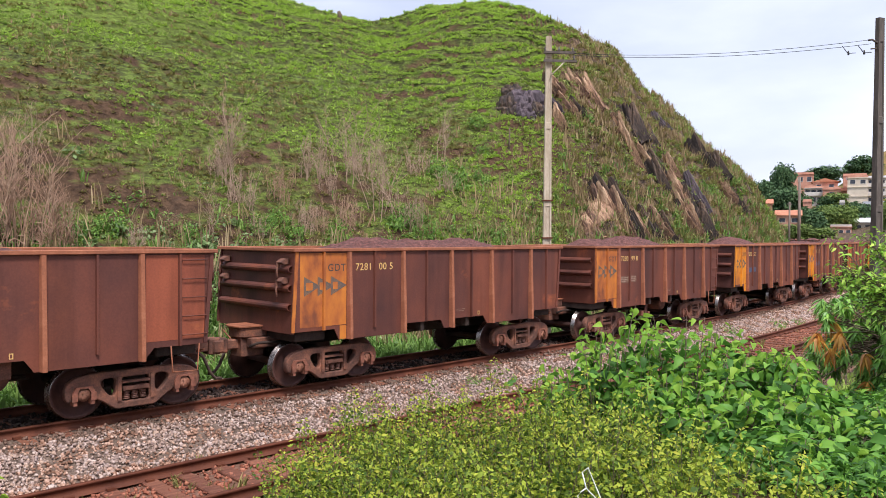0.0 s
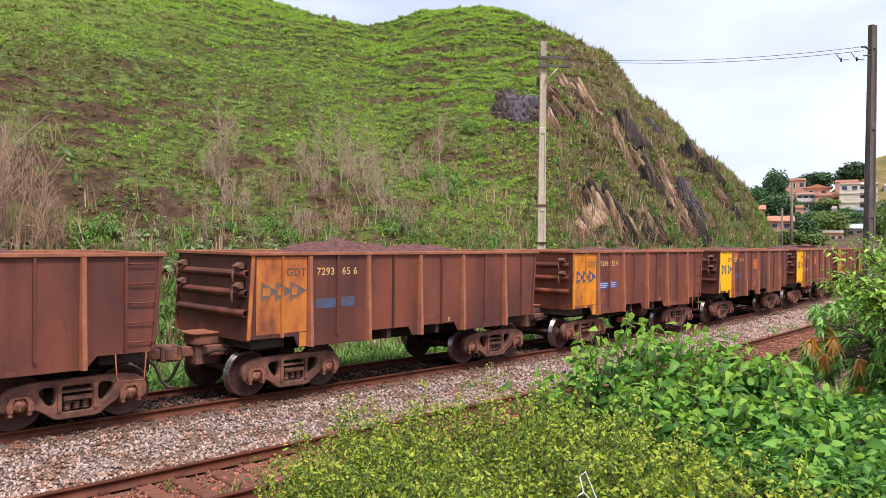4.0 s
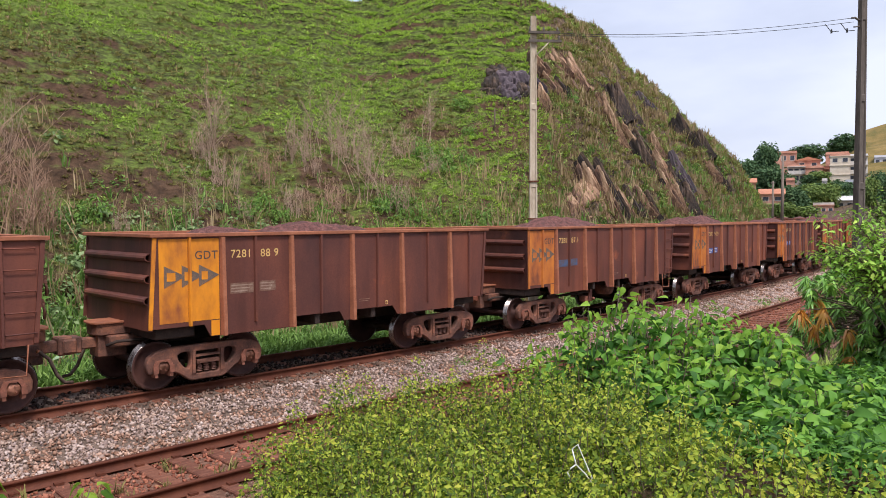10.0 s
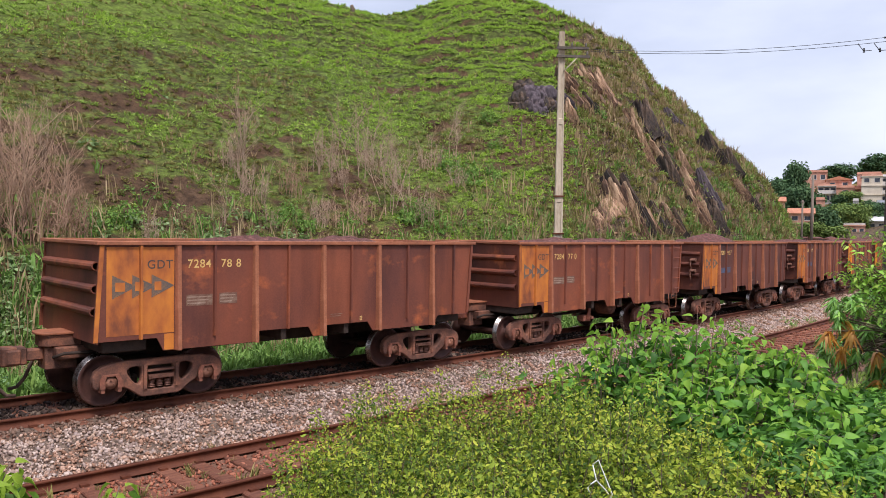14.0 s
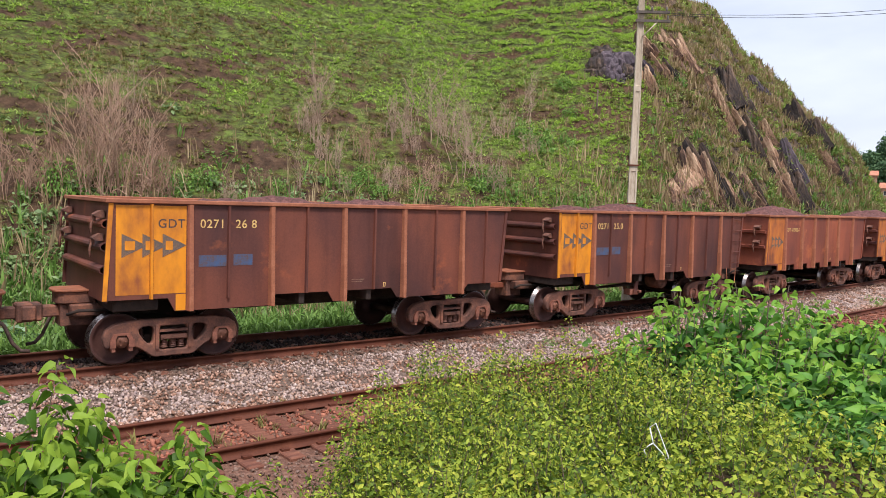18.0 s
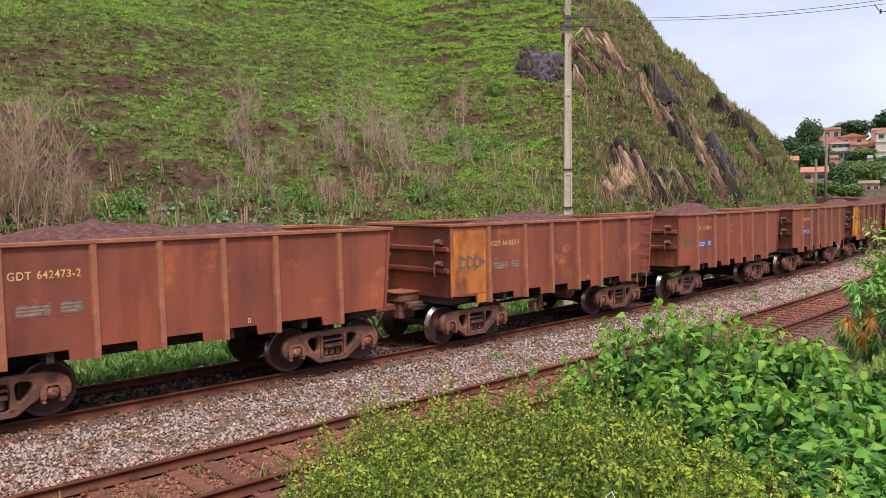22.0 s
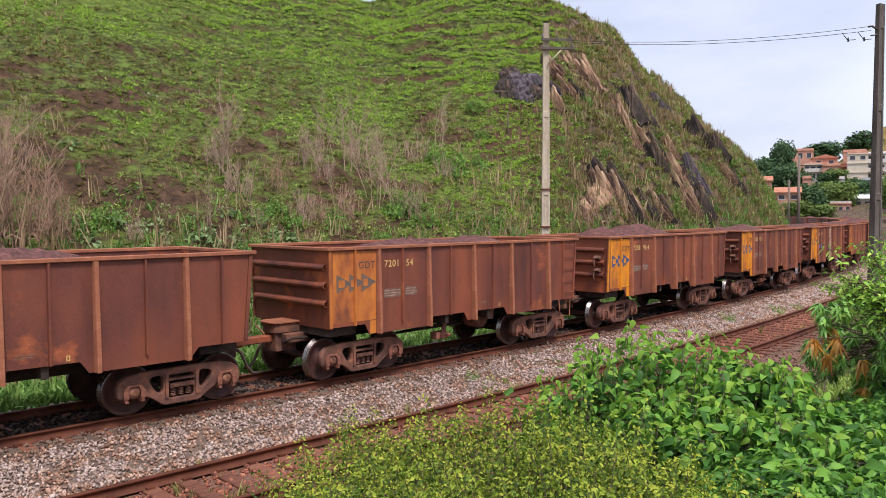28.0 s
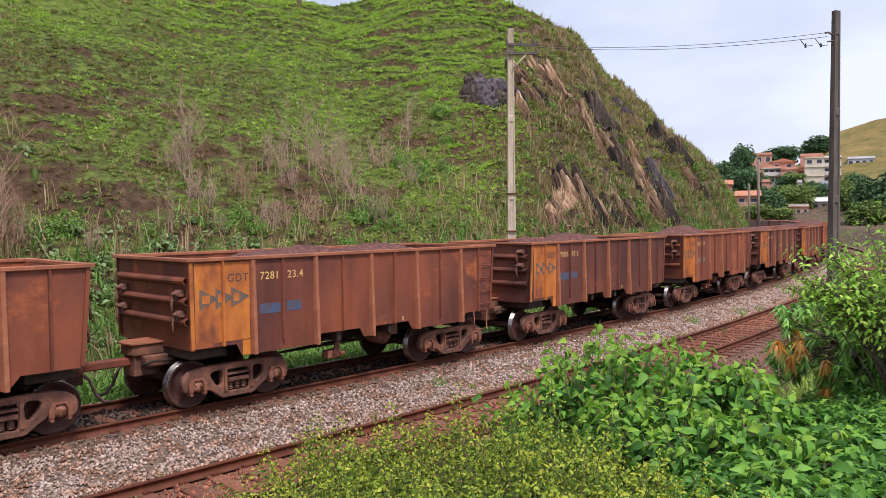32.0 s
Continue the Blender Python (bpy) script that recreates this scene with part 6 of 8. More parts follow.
def bush(name, label, base, stems, leaves_per, template, sizes, material, tip_material, seed, stem_r=0.012, from_u=0.15, singles=0, twig=0.22, category="bush", tilt=0.45, tip_share=0.2, crowd=1.0):
    """A bush of stems with leaves in spirals; the leaves nearest the line of sight are objects of their own."""
    rng, nr = random.Random(seed), np.random.RandomState(seed)
    z0 = float(ground_z(np.array([base[0]]), np.array([base[1]]))[0])
    w = empty(name, Matrix.Translation((base[0], base[1], z0)), label, category)
    inv = Vector((base[0], base[1], z0))
    bm = bmesh.new()
    P, O, tip = [], [], []
    for st in stems:
        tube(bm, [p - inv for p in st], stem_r, stem_r * 0.35, 5)
        n = rng.randint(int(leaves_per * 0.7), int(leaves_per * 1.3))
        for q in range(n):
            u = from_u + (1 - from_u) * (q + rng.random()) / n
            u = u ** (1 / crowd)
            a = 2.4 * q + rng.uniform(-0.4, 0.4)
            o = Vector((math.cos(a), math.sin(a), rng.uniform(-0.1, 0.5)))
            reach = twig * (1.1 - 0.75 * u) * rng.uniform(0.2, 1.0)
            p = point_on(st, u) + o * reach
            P.append(p - inv)
            O.append((o.x, o.y, 0.0))
            tip.append(u > 1 - tip_share * rng.uniform(0.3, 1.0))
            if reach > 0.09:
                tube(bm, [point_on(st, u) - inv, p - inv], stem_r * 0.35, stem_r * 0.2, 3, False)
    tagged(part("stem", bm, M_BARK, w), kind="stuff")
    P, O, tip = np.array([tuple(p) for p in P]), np.array(O), np.array(tip)
    N, S = leaf_frames(P, O, nr, tilt)
    size = nr.uniform(*sizes, len(P)) * np.where(tip, 0.75, 1.0)
    V0, F0 = template
    # the leaves that face the viewer and stand highest become single objects
    score = P[:, 2] * 0.8 - ((P[:, :2] + (base[0], base[1]) - EYE) ** 2).sum(1) ** 0.5 * 0.5 + nr.uniform(0, 0.4, len(P))
    single = np.zeros(len(P), bool)
    if singles:
        single[np.argsort(-score)[:singles]] = True
    for m, sel, nm in ((material, ~tip & ~single, "foliage"), (tip_material, tip & ~single, "young_foliage")):
        if sel.any():
            V, F = scatter([V0], F0, P[sel], N[sel], S[sel], size[sel])
            tagged(mesh_of(nm, V, F, m, w, smooth=True), kind="stuff")
    if singles:
        mats = {}
        R = turned(N, S)
        for i in np.nonzero(single)[0]:
            m = tip_material if tip[i] else material
            if m.name not in mats:
                me = bpy.data.meshes.new("leaf")
                me.from_pydata([tuple(v) for v in V0], [], [tuple(f) for f in F0])
                me.polygons.foreach_set("use_smooth", np.ones(len(F0), bool))
                me.materials.append(m)
                mats[m.name] = me
            ob = new("leaf", mats[m.name])
            ob.parent = w
            ob.matrix_local = Matrix.LocRotScale(Vector(P[i]), Matrix(R[i].tolist()).to_quaternion(), Vector((size[i],) * 3))
    return w


M_HEDGE = island("hedge_leaf", [(0.0, (0.02, 0.045, 0.01)), (0.25, (0.06, 0.115, 0.018)), (0.48, (0.15, 0.23, 0.027)), (0.7, (0.31, 0.4, 0.043)), (0.86, (0.5, 0.5, 0.06)), (0.93, (0.42, 0.27, 0.07)), (1.0, (0.3, 0.17, 0.06))], 0.55, 0.2, 0.3)
# young hedge tips, brightened to paint highlights into the leaf colour
M_HEDGE_TIP = island("hedge_lit_tip", [(0.0, (0.3275, 0.4407, 0.0497)), (0.6, (0.4637, 0.5474, 0.0662)), (1.0, (0.66, 0.57, 0.085))], 0.55, 0.2, 0.4)
# the darkest leaf tones stand in for shade inside the bush
M_BROAD = island("broad_leaf", [(0.0, (0.018, 0.06, 0.013)), (0.3, (0.055, 0.155, 0.026)), (0.6, (0.13, 0.31, 0.042)), (1.0, (0.27, 0.5, 0.066))], 0.5, 0.25, 0.3)
# tip leaves are brightened to paint in light falling on the top
M_BROAD_TIP = island("broad_leaf_lit_tip", [(0.0, (0.19, 0.39, 0.047)), (1.0, (0.36, 0.56, 0.07))], 0.5, 0.28, 0.45)
M_SPRAY = island("spray_leaf", [(0.0, (0.215, 0.3978, 0.0796)), (0.5, (0.4298, 0.7426, 0.1193)), (1.0, (0.829, 0.9, 0.199))], 0.5, 0.3, 0.4)
M_LEFT = island("left_leaf", [(0.0, (0.034, 0.085, 0.009)), (0.4, (0.07, 0.155, 0.015)), (0.8, (0.14, 0.25, 0.02)), (1.0, (0.22, 0.32, 0.028))], 0.5, 0.22, 0.38)
M_LEFT_TIP = island("left_leaf_tip", [(0.0, (0.2156, 0.3674, 0.0431)), (1.0, (0.3674, 0.4961, 0.0539))], 0.5, 0.22, 0.45)
M_MANGO = island("mango_leaf", [(0.0, (0.1022, 0.2349, 0.0523)), (0.5, (0.2045, 0.4357, 0.0784)), (1.0, (0.408, 0.6707, 0.1174))], 0.38, 0.45, 0.2)
M_MANGO_TIP = island("mango_young_leaf", [(0.0, (0.632, 0.23, 0.0575)), (0.5, (0.713, 0.38, 0.069)), (1.0, (0.575, 0.276, 0.161))], 0.45, 0.4, 0.3)
SMALL_LEAF = leaf_template(1.0, 0.62, 0.1, 0.3, 0.2, 3)
HEART_LEAF = leaf_template(1.0, 0.56, 0.14, 0.38, 0.5, 7)
OVAL_LEAF = leaf_template(1.0, 0.5, 0.05, 0.4, 0.6, 6)


RIM = np.array([(30, 8.6, 0.85), (32.5, 8.8, 0.95), (39.8, 8.7, 1.12), (47, 8.5, 1.36), (55, 8.0, 1.5), (61, 7.3, 1.46), (63.4, 6.6, 1.38), (66, 6.0, 1.35), (70, 5.6, 1.42), (78, 5.4, 1.5)])
EDGE = ([3.4, 5.0, 6.5, 8.0, 8.9], [19, 24.5, 29.2, 32.4, 34.2])


def in_hedge(x, y):
    """Where the hedge grows, and the height of its top."""
    d, az = np.hypot(x - EYE[0], y - EYE[1]), np.degrees(np.arctan2(x - EYE[0], y - EYE[1]))
    rim, lo = np.interp(az, RIM[:, 0], RIM[:, 1]), np.interp(d, *EDGE)
    top = np.interp(az, RIM[:, 0], RIM[:, 2]) + 0.21 * fbm(x, y, 0.8, 71, 2) + 0.17 * fbm(x, y, 2.1, 73, 2) - 0.4 * np.clip(1 - (az - lo) / 3.5, 0, 1) ** 2 - 0.2 * np.clip(1 - (rim - d) / 0.5, 0, 1) ** 2
    return (d > 3.3) & (d < rim) & (az > lo) & (az < 77), np.maximum(top, ground_z(x, y) + 0.2)


def build_hedge():
    rng, nr = random.Random(21), np.random.RandomState(22)
    base = (4.3, -9.4)
    z0 = float(ground_z(np.array([base[0]]), np.array([base[1]]))[0])
    o = Vector((*base, z0))
    w = empty("hedge_bush", Matrix.Translation(o), "dense yellow-green small-leaved bush on the bank", "bush")
    x, y = nr.uniform(0.8, 7.4, 5800), nr.uniform(-12.6, -5.6, 5800)
    inside, top = in_hedge(x, y)
    inside &= fbm(x, y, 0.5, 75, 2) > -0.5
    x, y, top = x[inside], y[inside], top[inside]
    ground = ground_z(x, y)
    bm = bmesh.new()
    P, O, tip = [], [], []
    for k in range(len(x)):
        sprig = rng.random() < 0.22
        h = top[k] - ground[k] - rng.uniform(0.0, 0.3) + (rng.uniform(0.12, 0.36) if sprig else 0)
        lean = Vector((rng.gauss(0, 0.22), rng.gauss(0, 0.22), 0)) * min(h, 0.9)
        st = [Vector((x[k], y[k], ground[k])) - o + lean * u ** 1.5 + Vector((0, 0, h * u)) for u in (0, 0.35, 0.7, 1.0)]
        tube(bm, st[1:] if h > 0.6 else st, 0.004, 0.0015, 3, False)
        lo = max(0.05, 1 - 0.55 / h)
        n = rng.randint(34, 50)
        for q in range(n):
            u = lo + (1 - lo) * ((q + rng.random()) / n) ** 0.8
            a = 2.4 * q + rng.uniform(-0.4, 0.4)
            d = Vector((math.cos(a), math.sin(a), rng.uniform(-0.1, 0.4)))
            left = (1 - u) * h
            P.append(tuple(point_on(st, u) + d * min(0.02 + left * 0.55, 0.17) * rng.uniform(0.3, 1.0)))
            O.append((d.x, d.y, 0))
            tip.append(left < rng.uniform(-0.02, 0.13))
    tagged(part("stem", bm, M_BARK, w), kind="stuff")
    P, O, tip = np.array(P), np.array(O), np.array(tip)
    N, S = leaf_frames(P, O, nr, 1.15)
    size = nr.uniform(0.026, 0.06, len(P)) * np.where(tip, 0.8, 1.0)
    V0, F0 = SMALL_LEAF
    for m, sel, nm in ((M_HEDGE, ~tip, "foliage"), (M_HEDGE_TIP, tip, "young_foliage")):
        V, F = scatter([V0], F0, P[sel], N[sel], S[sel], size[sel])
        tagged(mesh_of(nm, V, F, m, w, smooth=True), kind="stuff")


def build_broad():
    rng = random.Random(31)
    stems = []
    for base, spread, lo, hi, n in (((7.75, -8.3), (0.5, 0.5), 1.85, 2.35, 50), ((7.65, -7.8), (0.28, 0.35), 1.35, 1.85, 38), ((8.5, -8.9), (0.7, 0.5), 1.6, 2.0, 46), ((8.7, -9.6), (0.7, 0.5), 0.95, 1.2, 44), ((8.6, -10.4), (0.7, 0.4), 0.28, 0.42, 22), ((7.5, -9.2), (0.7, 0.6), 0.95, 1.4, 44), ((7.8, -10.2), (0.7, 0.5), 0.4, 0.75, 26), ((7.0, -10.2), (0.5, 0.5), 0.5, 0.75, 24),
                                    ((7.2, -11.1), (0.8, 0.45), 0.15, 0.3, 10), ((6.4, -11.3), (0.6, 0.4), 0.2, 0.36, 10)):
        stems += shoots(rng, base, n, spread, lo, hi, 0.5)
    for base, n in (((7.55, -7.9), 7), ((8.0, -8.6), 8), ((8.7, -9.2), 7), ((7.7, -9.3), 7)):
        stems += shoots(rng, base, n, (0.6, 0.5), 1.9, 2.45, 0.35) if base[1] > -9 else shoots(rng, base, n, (0.7, 0.5), 1.35, 1.75, 0.35)
    bush("broadleaf_bush", "bright green bush with large heart-shaped leaves", (8.2, -9.6), stems, 27, HEART_LEAF, (0.09, 0.19), M_BROAD, M_BROAD_TIP, 32, 0.009, 0.2, 290, 0.27, tilt=0.85, tip_share=0.16, crowd=1.35)


def build_left():
    rng = random.Random(41)
    stems = []
    for base, spread, lo, hi, n in (((0.5, -9.2), (0.22, 0.2), 1.55, 1.9, 22), ((0.1, -9.3), (0.3, 0.3), 1.5, 1.9, 18), ((1.15, -9.3), (0.4, 0.25), 0.95, 1.2, 36), ((1.65, -9.35), (0.25, 0.22), 0.7, 0.95, 22), ((0.8, -9.75), (0.5, 0.3), 0.75, 1.05, 40), ((0.3, -10.0), (0.4, 0.35), 0.65, 0.95, 30), ((1.2, -9.85), (0.4, 0.25), 0.35, 0.6, 26), ((0.4, -10.5), (0.5, 0.3), 0.35, 0.55, 22)):
        stems += shoots(rng, base, n, spread, lo, hi, 0.6)
    bush("leafy_shrub", "light green leafy shrub on the bank beside the siding", (0.8, -9.6), stems, 56, OVAL_LEAF, (0.08, 0.145), M_LEFT, M_LEFT_TIP, 42, 0.008, 0.15, 260, 0.2, tilt=0.55, tip_share=0.13, crowd=1.7)


FRESH = ((10.8, -9.62, 1.86), (10.85, -10.25, 1.27), (10.82, -9.92, 1.9), (10.65, -9.65, 1.22), (10.9, -10.2, 1.62), (10.95, -9.75, 1.66))


def build_mango():
    """A young mango: stems that end in drooping rosettes of long leaves, some of them orange and new."""
    rng, nr = random.Random(51), np.random.RandomState(51)
    base = (12.2, -10.35)
    z0 = float(ground_z(np.array([base[0]]), np.array([base[1]]))[0])
    w = empty("mango_tree", Matrix.Translation((*base, z0)), "young mango tree with dark leaves and orange new growth", "tree")
    bm = bmesh.new()
    trunk = [Vector((0, 0, -0.05)), Vector((0.03, 0.02, 0.3)), Vector((-0.02, 0.05, 0.55)), Vector((0.02, 0.02, 0.8))]
    tube(bm, trunk, 0.045, 0.03, 8)
    tips = []
    for k in range(290):
        a, r = rng.uniform(0, 6.28), math.sqrt(rng.uniform(0.02, 1))
        end = Vector((1.25 * r * math.cos(a), 1.3 * r * math.sin(a), rng.uniform(0.1, 1.75) * (1 - 0.3 * r) - 0.2 * r * math.sin(a) + 0.1))
        st = trunk[rng.choice((1, 2, 3))]
        tube(bm, [st, st.lerp(end, 0.5) + Vector((0, 0, 0.06)), end], 0.014, 0.006, 5)
        tips.append(end)
    fresh = [Vector(q) - Vector((*base, z0)) for q in FRESH]
    for end in fresh:
        tube(bm, [trunk[2], trunk[2].lerp(end, 0.6) + Vector((0, 0, 0.08)), end], 0.014, 0.006, 5)
    part("trunk", bm, M_BARK, w)
    P, O, new_leaf = [], [], []
    tips += fresh
    # the new growth hangs towards the line
    orange = set(range(len(tips) - len(fresh), len(tips))) | {7, 51, 88}
    for k, t in enumerate(tips):
        for q in range(22):
            a = 2.4 * q
            P.append(tuple(t + Vector((0, 0, rng.uniform(-0.1, 0.02)))))
            O.append((math.cos(a), math.sin(a), 0))
            new_leaf.append(k in orange)
    P, O, nl = np.array(P), np.array(O), np.array(new_leaf)
    for sel, m, nm, droop in ((~nl, M_MANGO, "foliage", 0.6), (nl, M_MANGO_TIP, "new_leaves", 1.3)):
        V0, F0 = leaf_template(1.0, 0.23, 0.0, 0.35, droop, 6)
        N, S = leaf_frames(P[sel], O[sel], nr, 0.3)
        V, F = scatter([V0], F0, P[sel], N, S, nr.uniform(0.12, 0.2, sel.sum()))
        tagged(mesh_of(nm, V, F, m, w, smooth=True), "orange-red new leaves" if nm == "new_leaves" else "", kind="stuff")


def build_right():
    rng = random.Random(61)
    stems = []
    for base, spread, lo, hi, n in (((10.75, -11.35), (0.35, 0.35), 2.15, 2.65, 30), ((10.8, -12.0), (0.6, 0.5), 2.3, 2.9, 30)):
        stems += shoots(rng, base, n, spread, lo, hi, 0.5)
    # boughs that reach out towards the line
    for q in range(22):
        a = Vector((10.7 + rng.uniform(-0.2, 0.2), -11.2 + rng.uniform(-0.2, 0.2), 1.2))
        b = Vector((10.15 + rng.uniform(-0.25, 0.3), -10.35 + rng.uniform(-0.4, 0.35), rng.uniform(2.5, 3.25)))
        stems.append([a.lerp(b, u) + Vector((0, 0, 0.5 * u * (1 - u) * 2)) for u in (0, 0.25, 0.5, 0.75, 1.0)])
    bush("leafy_tree", "small bushy tree with sprays of small bright green leaves", (10.7, -11.4), stems, 72, leaf_template(1.0, 0.46, 0.05, 0.3, 0.35, 4), (0.06, 0.11), M_SPRAY, M_BROAD_TIP, 62, 0.01, 0.45, 200, 0.42, "tree", tilt=0.6, tip_share=0.16)


build_hedge()
build_broad()
build_left()
build_mango()
build_right()


def build_hanger():
    """A white wire hanger caught in the bush."""
    w = empty("wire_hanger", Matrix.Translation((3.99, -10.8, 1.56)) @ Matrix.Rotation(radians(-42), 4, "Z"), "white plastic-coated wire hanger caught in the bush", "hanger")
    bm = bmesh.new()
    loop = [(-0.055, 0, 0.1), (-0.02, 0, 0.13), (0.075, 0.01, -0.09), (0.07, 0.01, -0.12), (0.03, 0, -0.06), (-0.03, 0, 0.0), (-0.055, 0, 0.1)]
    tube(bm, loop, 0.0045, seg=6)
    tube(bm, [(-0.03, 0, 0.0), (-0.06, 0, -0.02), (-0.085, 0, -0.05), (-0.07, 0, -0.08)], 0.0045, seg=6)
    part("wire", bm, M_PLASTIC, w)


M_PLASTIC = mat("white_plastic", [(0.3, (0.7, 0.7, 0.66)), (0.7, (0.8, 0.8, 0.78))], 5.0, 0.4, 0.0, 0.0)
build_hanger()


# ---- shrubs on the slope ----
def dry_shrub_mesh(seed, n, height):
    """Thin bare stems that rise from a patch of ground and fork into fine twigs."""
    rng = random.Random(seed)
    bm = bmesh.new()
    for k in range(n):
        a, r = rng.uniform(0, 6.28), 0.42 * math.sqrt(rng.random())
        h = height * rng.uniform(0.3, 1.0) * (1.1 - r)
        lean = Vector((r * math.cos(a) * 0.8 + rng.gauss(0, 0.22), r * math.sin(a) * 0.8 + rng.gauss(0, 0.22), 0))
        p0 = Vector((r * math.cos(a), r * math.sin(a), -0.12))
        pts = [p0 + lean * h * q * q + Vector((rng.uniform(-0.04, 0.04), rng.uniform(-0.04, 0.04), h * q)) for q in (0, 0.35, 0.7, 1.0)]
        tube(bm, pts, 0.011, 0.004, 3, False)
        for _ in range(9):
            p = point_on(pts, rng.uniform(0.15, 0.95))
            d = Vector((rng.uniform(-1, 1), rng.uniform(-1, 1), rng.uniform(0.1, 1.1))).normalized() * height * rng.uniform(0.08, 0.26)
            tube(bm, [p, p + d * 0.6 + Vector((0, 0, 0.02)), p + d], 0.0055, 0.0025, 3, False)
    me = bpy.data.meshes.new("twigs")
    bm.to_mesh(me)
    bm.free()
    return me


M_TWIG_RED = mat("dry_twig_red", [(0.3, (0.3, 0.18, 0.12)), (0.7, (0.54, 0.36, 0.25))], 6.0, 0.9, 0.0, 0.2, vary=0.3)
# place, height, kind: clump, sapling or orange clump
DRY = [(6.8, 12.4, 4.6, "c"), (6.2, 12.3, 3.9, "s"), (6.9, 12.7, 4.4, "s"), (7.5, 12.4, 3.6, "c"), (7.7, 12.7, 3.4, "s"), (5.6, 12.5, 3.6, "s"), (8.1, 12.4, 2.2, "c"), (5.2, 12.6, 3.4, "c"), (3.9, 12.8, 3.0, "c"), (8.3, 16.9, 2.6, "s"), (7.7, 16.7, 2.5, "s"), (17.8, 15.4, 2.6, "o"), (20.6, 16.7, 3.2, "c"), (22.1, 16.2, 4.2, "s"),
       (20.5, 15.6, 1.9, "c"), (19.8, 13.3, 2.5, "o"), (17.8, 13.4, 2.1, "c"), (18.6, 13.3, 1.8, "o"), (21.9, 13.6, 4.0, "s"), (22.4, 12.8, 3.3, "s"), (23.5, 17.0, 3.0, "c"), (13.2, 12.6, 2.4, "s"), (15.7, 16.0, 4.2, "s"), (15.9, 16.8, 3.2, "s"), (16.2, 17.8, 2.0, "c"), (28.1, 16.1, 3.2, "s"),
       (26.7, 16.3, 2.7, "c"), (23.0, 12.5, 2.4, "c"), (12.1, 13.3, 1.4, "o"), (23.4, 15.1, 2.6, "s"), (15.6, 13.2, 1.5, "c"), (26.2, 13.7, 1.8, "c"), (10.4, 12.2, 1.3, "c"), (15.9, 15.2, 2.6, "c")]


def sapling_mesh(seed):
    """A slender leafless sapling, 1 high: two or three crooked trunks that fork twice into thin twigs."""
    rng = random.Random(seed)
    bm = bmesh.new()

    def branch(p, d, length, r, level):
        pts = [p]
        for q in range(4):
            d = (d + Vector((rng.gauss(0, 0.16), rng.gauss(0, 0.16), rng.gauss(0.06, 0.1)))).normalized()
            pts.append(pts[-1] + d * length / 4)
        tube(bm, pts, r, r * 0.45, 4 if level == 0 else 3, False)
        if level < 2:
            for q in range(9 if level == 0 else 5):
                a = rng.uniform(0, 6.28)
                out = (d * 0.8 + Vector((math.cos(a), math.sin(a), rng.uniform(-0.1, 0.5))) * 0.75).normalized()
                branch(point_on(pts, rng.uniform(0.25, 1.0)), out, length * rng.uniform(0.28, 0.5), r * 0.5, level + 1)

    for q in range(rng.randint(3, 5)):
        branch(Vector((rng.gauss(0, 0.06), rng.gauss(0, 0.06), -0.05)), Vector((rng.gauss(0, 0.16), rng.gauss(0, 0.16), 1)).normalized(), rng.uniform(0.6, 1.0), 0.0065, 0)
    me = bpy.data.meshes.new("twigs")
    bm.to_mesh(me)
    bm.free()
    return me


def build_dry():
    clumps, saplings = [dry_shrub_mesh(70 + q, 26, 1.0) for q in range(5)], [sapling_mesh(170 + q) for q in range(5)]
    rng = random.Random(77)
    for x, y, h, kind in DRY:
        me = (saplings if kind == "s" else clumps)[rng.randrange(5)].copy()
        me.materials.clear()
        me.materials.append(M_TWIG_RED if kind == "o" or x < 8.2 else M_TWIG)
        z = float(ground_z(np.array([x]), np.array([y]))[0])
        ob = new("dry_shrub", me)
        wide = 0.5 if kind == "c" else 0.42 if kind == "o" else 0.75
        ob.matrix_world = Matrix.Translation((x, y, z)) @ Matrix.Rotation(rng.uniform(0, 6.28), 4, "Z") @ Matrix.Diagonal((h * wide, h * wide, h, 1))
        tagged(ob, {"c": "leafless grey-brown shrub on the slope", "o": "bare reddish-brown dry shrub on the slope", "s": "slender leafless sapling on the slope"}[kind], "shrub", "dry shrubs on the slope")


def leaf_clump(seed, n, r, h, size):
    """Leaves round a low mound, as arrays about the origin."""
    rng = np.random.RandomState(seed)
    u = rng.normal(0, 1, (n, 3))
    u /= np.linalg.norm(u, axis=1, keepdims=True)
    u[:, 2] = np.abs(u[:, 2])
    bump = 0.75 + 0.35 * np.sin(3 * np.arctan2(u[:, 1], u[:, 0]) + seed) * np.cos(4 * u[:, 2] + seed)
    P = u * (rng.uniform(0.35, 1.0, (n, 1)) ** 0.5) * bump[:, None] * np.array([r, r, h])
    N, S = leaf_frames(P, u * [1, 1, 0.2], rng, 0.6)
    return scatter([leaf_template(1.0, 0.6, 0.4, 0.25, 0.4, 3)[0]], leaf_template(1.0, 0.6, 0.4, 0.25, 0.4, 3)[1], P, N, S, rng.uniform(*size, n))


